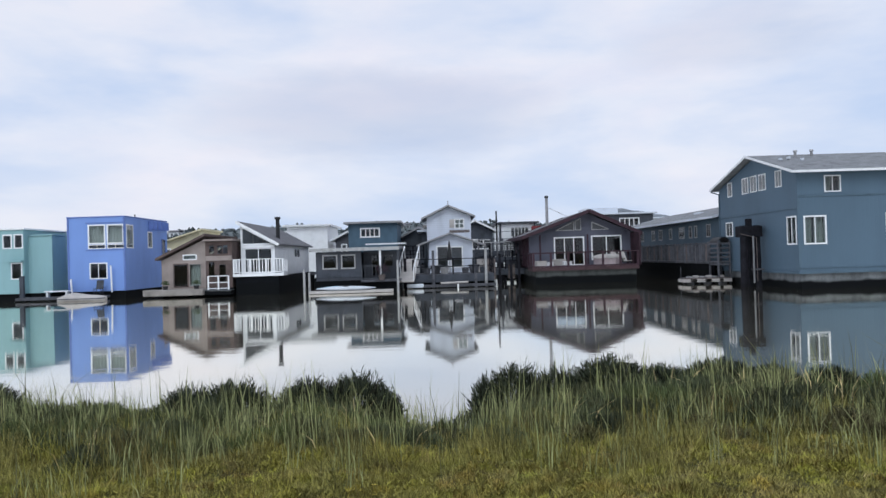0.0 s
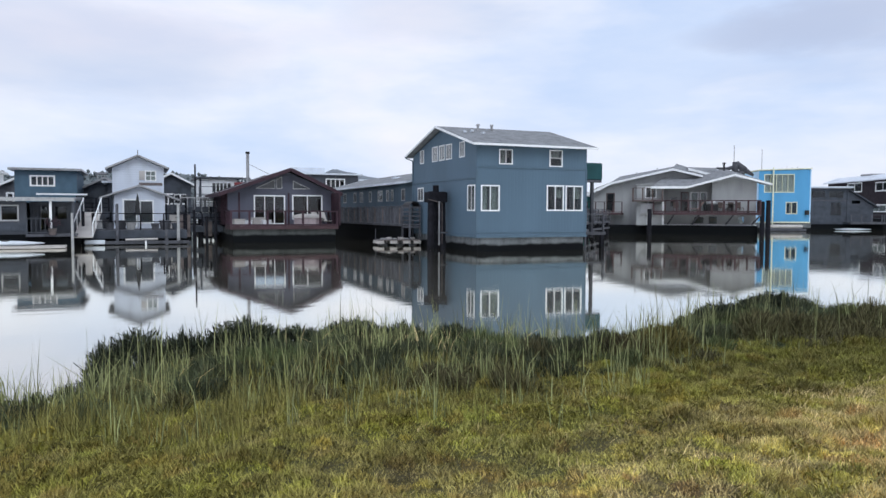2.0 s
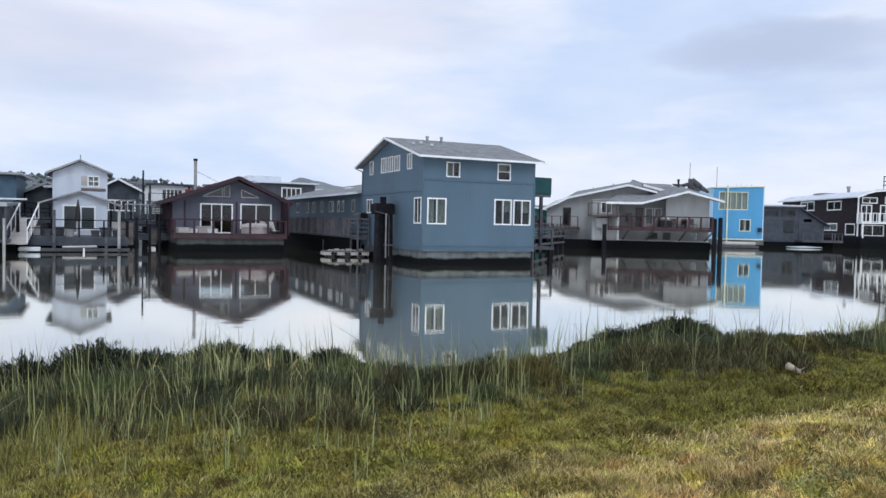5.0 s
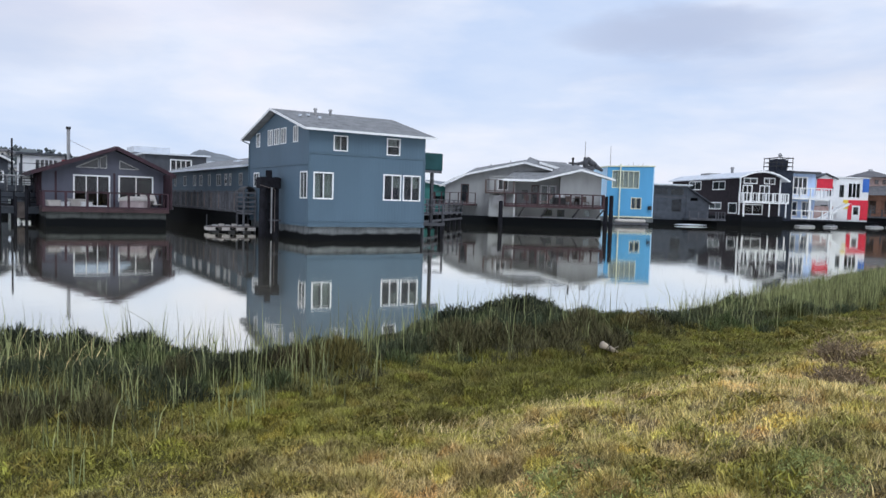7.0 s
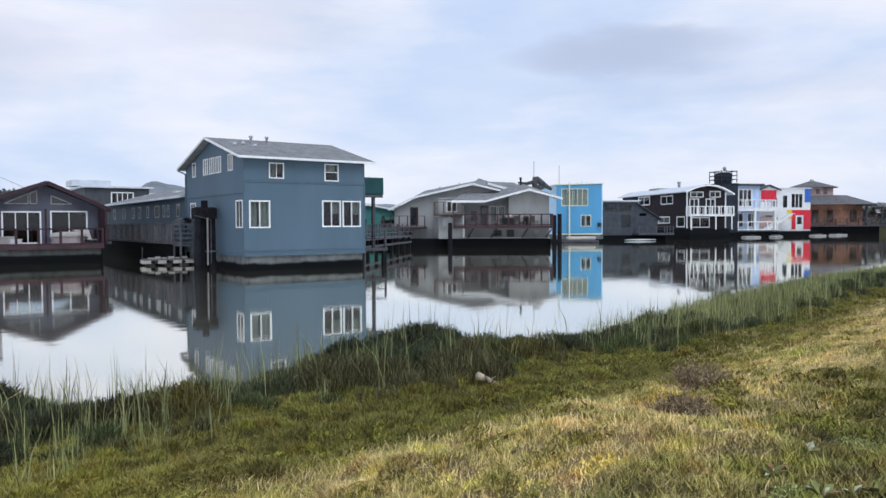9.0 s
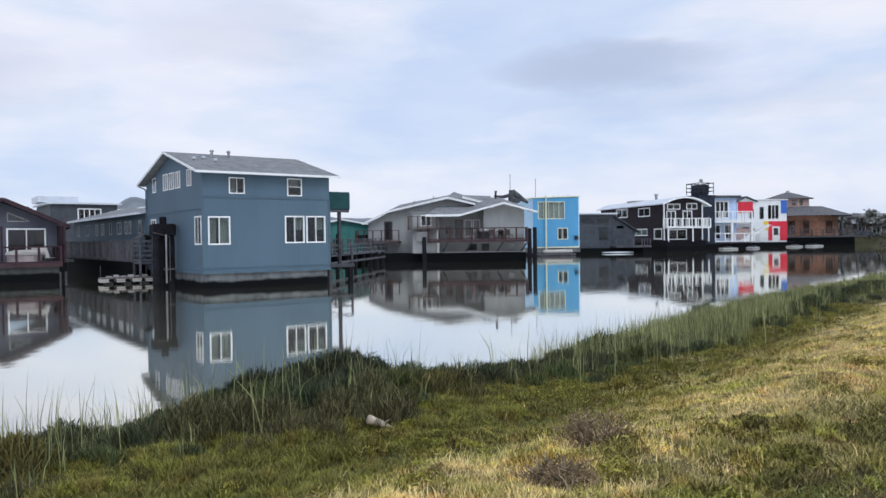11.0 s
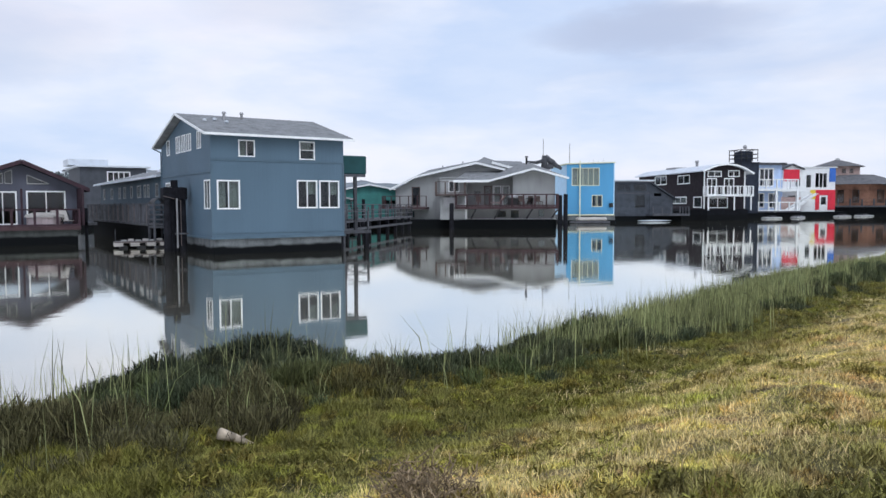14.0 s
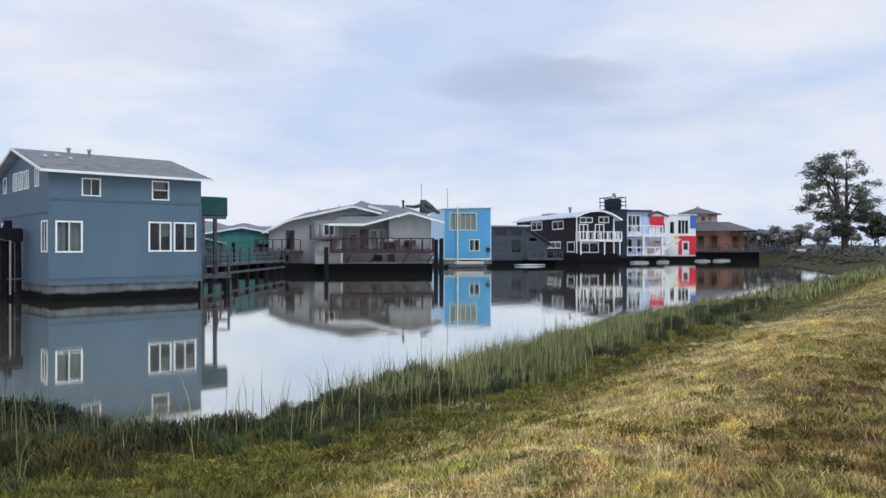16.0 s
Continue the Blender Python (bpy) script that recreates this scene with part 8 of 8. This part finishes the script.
# ---- hills, trees and far shore ----
def hills():
    def strip(name, r0, r1, a0, a1, prof, material, label, seed, rough):
        na, nr = 150, 9
        rs = np.random.default_rng(seed)
        ph = rs.uniform(0, 6.28, 8)
        v, f = [], []
        for i in range(na + 1):
            a = a0 + (a1 - a0) * i / na
            h = np.interp(a, [p[0] for p in prof], [p[1] for p in prof])
            for j in range(nr + 1):
                u = j / nr
                r = r0 + (r1 - r0) * u
                bump = sum(math.sin(a * (0.5 + 0.45 * q) + ph[q] + u * 3) / (1 + q * 0.5) for q in range(8)) * rough
                z = max(-0.4, h * math.sin(min(u * 1.25, 1) * math.pi / 2) * (1 + 0.10 * bump)) if h > 0 else -0.4
                v.append((r * math.sin(radians(a)), r * math.cos(radians(a)), z if u < 0.95 else z * 0.7))
        for i in range(na):
            for j in range(nr):
                k = i * (nr + 1) + j
                f.append((k, k + 1, k + nr + 2, k + nr + 1))
        me = bpy.data.meshes.new(name)
        me.from_pydata(v, [], f)
        me.materials.append(material)
        me.polygons.foreach_set("use_smooth", [True] * len(f))
        tagged(new(name, me), label, "hill", kind="structure")
        return v
    v = strip("wooded_hill", 330, 520, -60, 26, [(-60, 15), (-35, 17), (-24, 22), (-12, 22), (-3, 23), (6, 23), (10, 18), (15, 14), (19, 11), (22, 7), (26, 0)], HILL_M, "dark wooded hillside with scattered houses", 4, 0.7)
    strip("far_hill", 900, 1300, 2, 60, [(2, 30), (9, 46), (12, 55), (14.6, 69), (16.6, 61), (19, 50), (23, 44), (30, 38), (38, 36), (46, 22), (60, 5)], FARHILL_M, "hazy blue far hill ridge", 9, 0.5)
    strip("low_shore", 260, 330, 20, 75, [(20, 4), (40, 5), (60, 5), (75, 3)], HILL_M, "low wooded shore far behind the houses", 12, 0.8)
    # tree clumps over the hill, one mesh
    rs = np.random.default_rng(8)
    ico = [(0, 0, 1), (0.894, 0, 0.447), (0.276, 0.851, 0.447), (-0.724, 0.526, 0.447), (-0.724, -0.526, 0.447), (0.276, -0.851, 0.447), (0, 0, -0.3)]
    icof = [(0, 1, 2), (0, 2, 3), (0, 3, 4), (0, 4, 5), (0, 5, 1), (6, 2, 1), (6, 3, 2), (6, 4, 3), (6, 5, 4), (6, 1, 5)]
    vv, ff = [], []
    nodes = np.array(v)
    nodes = nodes[nodes[:, 2] > 2]
    for k in range(15000):
        p = nodes[rs.integers(len(nodes))] + np.array([rs.normal(0, 6), rs.normal(0, 8), -0.8])
        s, hh = rs.uniform(0.5, 1.5), rs.uniform(0.8, 1.7)
        o = len(vv)
        for q in ico:
            w = s * rs.uniform(0.7, 1.25)
            vv.append((p[0] + q[0] * w, p[1] + q[1] * w, p[2] + q[2] * w * hh))
        ff += [tuple(o + i for i in t3) for t3 in icof]
    me = bpy.data.meshes.new("hill_trees")
    me.from_pydata(vv, [], ff)
    me.materials.append(HILLTREE_M)
    tagged(new("hill_trees", me), "dark green trees covering the hillside", "trees", kind="stuff")
    lower = nodes[(nodes[:, 2] > 8) & (nodes[:, 2] < 22)]
    for k in range(46):
        p = lower[rs.integers(len(lower))]
        w, d, h = rs.uniform(3.5, 6.5), rs.uniform(4, 6), rs.uniform(2.4, 3.4)
        hs = thing("hillside_house", "pale house among trees on the hillside", "house", p[0], p[1], rs.uniform(-25, 25), p[2] - 1.2, group="hillside houses")
        m = (WHITE, CANVAS, TAUPE, TAN)[k % 4]
        bm = bmesh.new()
        bx(bm, BASE, -w / 2, w / 2, -d / 2, d / 2, -3, h)
        part("wall", bm, m, hs)
        bm = bmesh.new()
        slab(bm, (-w / 2 - 0.4, -d / 2 - 0.4, h), (w / 2 + 0.4, -d / 2 - 0.4, h), (w / 2 + 0.4, 0, h + 1.0), (-w / 2 - 0.4, 0, h + 1.0), 0.25)
        slab(bm, (-w / 2 - 0.4, 0, h + 1.0), (w / 2 + 0.4, 0, h + 1.0), (w / 2 + 0.4, d / 2 + 0.4, h), (-w / 2 - 0.4, d / 2 + 0.4, h), 0.25)
        part("roof", bm, SHINGLE_DK if k % 3 else SHINGLE, hs)
        for s in (-0.28, 0.08):
            bm = bmesh.new()
            bx(bm, Frame(0, -d / 2), w * s, w * (s + 0.2), 0.02, 0.1, h * 0.35, h * 0.75)
            part("window", bm, CHAR, hs)


def tree(x, y, z, height, spread, seed, label, bare=0.25, clumps=70, leaf=0.32, trunk=0.06, per=46, group="", low=0.55, wide=0.0, leaves=None):
    rs = random.Random(seed)
    t = thing("tree", label, "tree", x, y, 0, z, group=group)
    bm = bmesh.new()
    tips = []

    def limb(p, d, length, r, depth):
        n = 3
        for _ in range(n):
            q = p + d * (length / n)
            rod(bm, p, q, r, r * 0.86, 7)
            p, r = q, r * 0.86
            d = (d + Vector((rs.uniform(-.16, .16), rs.uniform(-.16, .16), rs.uniform(-.05, .10)))).normalized()
            if depth >= 2:
                tips.append(p.copy())
        tips.append(p.copy())
        if depth < 3:
            for k in range(3 if depth else 6):
                a = rs.uniform(0, 6.28)
                out = Vector((math.cos(a), math.sin(a), rs.uniform(0.1, 0.8))).normalized()
                limb(p - d * length * rs.uniform(0, low if depth == 0 else 0.55), (d * 0.5 + out * spread).normalized(), length * rs.uniform(0.5, 0.75), r * 0.6, depth + 1)
    limb(Vector((0, 0, -0.3)), Vector((0.02, 0, 1)), height * 0.46, height * trunk * 0.55, 0)
    zmax = max(p.z for p in tips)
    squeeze = 1.0
    if wide:
        reach = sorted(math.hypot(p.x, p.y) for p in tips)[int(len(tips) * 0.93)]
        squeeze = wide / reach
    fit = Vector((squeeze, squeeze, height * 0.96 / zmax))
    for q in bm.verts:
        q.co = q.co * fit
    part("trunk", bm, BARK, t)
    v, f = [], []
    rs.shuffle(tips)
    for p in tips[:clumps]:
        p = p * fit
        rad = height * rs.uniform(0.05, 0.095)
        for k in range(per):
            g = Vector((rs.gauss(0, 1), rs.gauss(0, 1), rs.gauss(0, 0.6))) * rad * 0.6
            c = p + g
            a = Vector((rs.uniform(-1, 1), rs.uniform(-1, 1), rs.uniform(-.6, .6))).normalized() * leaf * rs.uniform(0.6, 1.3)
            b = a.orthogonal().normalized() * leaf * 0.45
            o = len(v)
            v += [c - a, c + b, c + a, c - b]
            f.append((o, o + 1, o + 2, o + 3))
    me = bpy.data.meshes.new("crown")
    me.from_pydata([tuple(q) for q in v], [], f)
    me.materials.append(leaves or TREE_LEAF)
    ob = new("crown", me)
    ob.parent = t
    return t


def cypress(x, y, z, height, wide, label):
    """A tall old cypress: forked trunk, rising limbs, and an open crown of separate leaf clumps."""
    rs = random.Random(12)
    t = thing("tree", label, "tree", x, y, 0, z)
    bm = bmesh.new()
    knots = []

    def limb(p, q, r0, r1):
        bow = Vector((rs.uniform(-.6, .6), rs.uniform(-.6, .6), rs.uniform(-.2, .5)))
        last = p
        for k in range(1, 6):
            u = k / 5
            c = p.lerp(q, u) + bow * math.sin(math.pi * u)
            rod(bm, last, c, r0 + (r1 - r0) * (u - 0.2), r0 + (r1 - r0) * u, 8)
            knots.append((c.copy(), r0 + (r1 - r0) * u))
            last = c
    fork = Vector((0.3, 0, height * 0.34))
    limb(Vector((0, 0, -0.3)), fork, 0.62, 0.42)
    for k in range(9):
        a = 2.4 * k + rs.uniform(-.3, .3)
        rise = rs.uniform(0.55, 0.9)
        out = wide * (1.0 - 0.75 * abs(rise - 0.62) / 0.3) * rs.uniform(0.45, 0.75)
        limb(fork * rs.uniform(0.7, 1.0), Vector((math.cos(a) * out - 0.5 * rise, math.sin(a) * out + 1.5 * rise, height * rise)), 0.28, 0.07)
    v, f = [], []
    for k in range(125):
        a, rise, u = rs.uniform(0, 6.28), rs.uniform(0.20, 0.97), rs.random() ** 0.45
        belly = math.sqrt(max(0.05, 1 - ((rise - 0.60) / 0.40) ** 2))
        if rise < 0.42:
            belly *= 0.75
            u = max(u, 0.5)
        c = Vector((math.cos(a) * wide * belly * u - 0.5 * rise, math.sin(a) * wide * belly * u + 1.7 * rise, height * rise))
        near, thick = min(knots, key=lambda s: (s[0] - c).length)
        rod(bm, near, c, min(thick, 0.07), 0.02, 5)
        rad = rs.uniform(0.55, 1.05)
        for j in range(int(150 * rad)):
            p = c + Vector((rs.gauss(0, 1), rs.gauss(0, 1), rs.gauss(0, 0.55))) * rad * 0.6
            d = Vector((rs.uniform(-1, 1), rs.uniform(-1, 1), rs.uniform(-.6, .6))).normalized() * rs.uniform(0.12, 0.26)
            b = d.orthogonal().normalized() * 0.09
            o = len(v)
            v += [tuple(p - d), tuple(p + b), tuple(p + d), tuple(p - b)]
            f.append((o, o + 1, o + 2, o + 3))
    part("trunk", bm, BARK, t)
    me = bpy.data.meshes.new("crown")
    me.from_pydata(v, [], f)
    me.materials.append(TREE_LEAF)
    new("crown", me).parent = t


def parked_car(x, y, z, rz, m):
    t = thing("parked_car", "parked car on the far shore" if m is CAR_D else "white parked car on the far shore", "car", x, y, rz, z, group="parked cars")
    box_part("body", BASE, -2.1, 2.1, -0.85, 0.85, 0.3, 0.85, m, t, bevel=0.12)
    bm = bmesh.new()
    hexa(bm, [(-1.4, -0.75, 0.85), (1.2, -0.75, 0.85), (1.2, 0.75, 0.85), (-1.4, 0.75, 0.85), (-1.0, -0.65, 1.42), (0.6, -0.65, 1.42), (0.6, 0.65, 1.42), (-1.0, 0.65, 1.42)])
    part("cabin", bm, CAR_D, t, bevel=0.06)
    for s in (-1.3, 1.3):
        for u in (-0.86, 0.70):
            bm = bmesh.new()
            rod(bm, (s, u, 0.32), (s, u + 0.16, 0.32), 0.32, 0.32, 14)
            part("wheel", bm, NEARBLACK, t)


def far_shore():
    def gz(x, y):
        return float(ground_z(np.array([x]), np.array([y]))[0][0])
    cypress(131.6, 42.2, gz(131.6, 42.2), 16.4, 6.1, "tall dark cypress with an open rounded crown")
    rs = random.Random(4)
    for k, (x, y, h) in enumerate(((139, 40.5, 7.5), (144, 39.5, 7.0), (168, 74.6, 5.0), (170, 71.0, 6.0), (171, 68.0, 5.2), (172, 65.0, 6.6), (173, 62, 5.4), (150, 52.5, 5.0), (176, 56.5, 5.5), (152, 44, 6.5))):
        tree(x, y, gz(x, y), h, 1.0, 30 + k, "dense dark leafy shore tree" if k < 2 else "hazy thin-leaved shore tree", clumps=44, leaf=0.42, trunk=0.04, per=30 if k > 1 else 60, group="shore trees", leaves=TREE_LEAF if k < 2 else PALE_LEAF)
    for k in range(9):
        x = 150 + k * 7 + rs.uniform(-2, 2)
        y = np.interp(x, EDGE_X, EDGE_Y) - 9 - rs.uniform(0, 4)
        parked_car(x, y, gz(x, y), rs.uniform(-40, 40), CAR_W if k % 3 else CAR_D)
    v, f = [], []
    for k in range(300):
        x = rs.uniform(92, 176)
        y = float(np.interp(x, EDGE_X, EDGE_Y)) + rs.uniform(-4.5, 0.8)
        s = rs.uniform(0.12, 0.36)
        c = Vector((x, y, gz(x, y) + s * 0.15))
        o = len(v)
        for q in ((0, 0, 0.8), (1, 0, 0.2), (0.3, 0.9, 0.3), (-0.8, 0.5, 0.25), (-0.7, -0.6, 0.3), (0.3, -0.9, 0.2), (0, 0, -0.6)):
            v.append(tuple(c + Vector(q) * s * rs.uniform(0.7, 1.2)))
        f += [tuple(o + i for i in t3) for t3 in ((0, 1, 2), (0, 2, 3), (0, 3, 4), (0, 4, 5), (0, 5, 1), (6, 2, 1), (6, 3, 2), (6, 4, 3), (6, 5, 4), (6, 1, 5))]
    me = bpy.data.meshes.new("shore_rocks")
    me.from_pydata(v, [], f)
    me.materials.append(ROCK)
    tagged(new("shore_rocks", me), "grey rubble along the far shore", "rocks", kind="stuff")
    # one distant line of scrub behind the far shore
    v, f = [], []
    for k in range(600):
        x = rs.uniform(120, 330)
        y = float(np.interp(x, EDGE_X, EDGE_Y)) - rs.uniform(8, 26)
        s = rs.uniform(0.6, 1.7)
        c = Vector((x, y, gz(x, y) + s * 0.3))
        for j in range(14):
            p = c + Vector((rs.gauss(0, 1), rs.gauss(0, 1), rs.gauss(0.2, 0.5))) * s * 0.7
            a = Vector((rs.uniform(-1, 1), rs.uniform(-1, 1), rs.uniform(-.7, .7))).normalized() * 0.4
            b = a.orthogonal().normalized() * 0.22
            o = len(v)
            v += [tuple(p - a), tuple(p + b), tuple(p + a), tuple(p - b)]
            f.append((o, o + 1, o + 2, o + 3))
    me = bpy.data.meshes.new("shore_scrub")
    me.from_pydata(v, [], f)
    me.materials.append(SCRUB_LEAF)
    tagged(new("shore_scrub", me), "grey-green scrub bushes along the far shore", "bushes", kind="stuff")


def bank_details():
    def gz(x, y):
        return float(ground_z(np.array([x]), np.array([y]))[0][0])
    t = thing("driftwood_log", "short bleached driftwood log lying in grass", "driftwood", 10.12, 5.08, -12, gz(10.12, 5.08) + 0.02)
    bm = bmesh.new()
    rod(bm, (-0.09, 0, 0.115), (0.01, 0.01, 0.07), 0.040, 0.030, 9)
    rod(bm, (0.01, 0.01, 0.07), (0.13, 0.0, 0.015), 0.030, 0.010, 9)
    BLEACHED = mat("bleached_wood", (0.46, 0.38, 0.29), 0.85, vary=0.3, scale=14.0)
    part("log", bm, BLEACHED, t, smooth=True)
    bm = bmesh.new()
    rod(bm, (0.03, 0, 0.06), (0.09, -0.03, 0.10), 0.008, 0.004, 6)
    part("broken_branch", bm, BLEACHED, t)
    DRY = mat("dry_brown_twig", (0.26, 0.19, 0.115), 0.9, vary=0.3, island=0.6)
    for i, (x, y, r, h) in enumerate(((9.53, 2.37, 0.18, 0.16), (10.18, 2.72, 0.22, 0.26))):
        b = thing("dry_shrub", "low dry brown shrub of bare twigs", "shrub", x, y, 0, gz(x, y), group="dry shrubs")
        rs = random.Random(40 + i)
        bm = bmesh.new()
        for k in range(190):
            a, u = rs.uniform(0, 6.28), math.sqrt(rs.random())
            p = Vector((math.cos(a) * u * r * 0.5, math.sin(a) * u * r * 0.5, -0.02))
            q = Vector((math.cos(a) * u * r * 1.1 + rs.gauss(0, 0.03), math.sin(a) * u * r * 1.1 + rs.gauss(0, 0.03), h * rs.uniform(0.4, 1.0) * (1.15 - 0.7 * u)))
            rod(bm, p, q, 0.0026, 0.0012, 3)
            for j in range(3):
                w = p.lerp(q, rs.uniform(0.5, 1))
                rod(bm, w, w + Vector((rs.gauss(0, 0.025), rs.gauss(0, 0.025), rs.uniform(0.005, 0.04))), 0.0035, 0.002, 3)
        part("bush", bm, DRY, b)


def leafy_weed(x, y, seed, label):
    """A small weed of folded leaves, a few of them pale, round a dry brown heart."""
    rs = random.Random(seed)
    z = float(ground_z(np.array([x]), np.array([y]))[0][0])
    t = thing("leafy_weed", label, "weed", x, y, rs.uniform(0, 360), z, group="leafy weeds")
    for k in range(9):
        a, e, ln = rs.uniform(0, 6.28), rs.uniform(0.3, 1.1), rs.uniform(0.05, 0.10)
        d = Vector((math.cos(a) * math.cos(e), math.sin(a) * math.cos(e), math.sin(e)))
        side = Vector((-math.sin(a), math.cos(a), 0)) * ln * 0.2
        root, up = Vector((math.cos(a) * 0.01, math.sin(a) * 0.01, 0.01)), Vector((0, 0, ln * 0.1))
        bm = bmesh.new()
        mid, tip = root + d * ln * 0.5, root + d * ln + Vector((0, 0, -0.01))
        keel = [bm.verts.new(p) for p in (root, mid, tip)]
        edge = [bm.verts.new(p) for p in (mid + side + up, mid - side + up)]
        bm.faces.new([keel[0], keel[1], edge[0]])
        bm.faces.new([keel[1], keel[2], edge[0]])
        bm.faces.new([keel[0], edge[1], keel[1]])
        bm.faces.new([keel[1], edge[1], keel[2]])
        part("leaf", bm, (CLOVER_M, LEAF_PALE, CLOVER_M, DRY_LEAF)[k % 4], t)


LEAF_PALE = mat("pale_leaf_underside", (0.46, 0.48, 0.34), 0.8, vary=0.2, scale=20.0)
DRY_LEAF = mat("withered_leaf", (0.30, 0.16, 0.09), 0.85, vary=0.3, scale=20.0)
for i, (x, y) in enumerate(((8.52, 1.16), (8.42, 1.22), (8.92, 1.08), (8.80, 1.14), (9.02, 1.02), (8.20, 1.30), (9.35, 1.5), (8.95, 1.45))):
    leafy_weed(x, y, 300 + i, "small leafy weed with pale and withered leaves in turf")


blue_house()
dolphin()
long_house()
raft(16.9, 42.3, -8)
red_house()
white_gable()
grey_cottage()
white_shed_roof()
tan_cottage()
lilac_cube()
teal_house()
grey_house()
sky_blue_house()
dark_houses()
far_row()
green_side()
second_row()
hills()
far_shore()
bank_details()
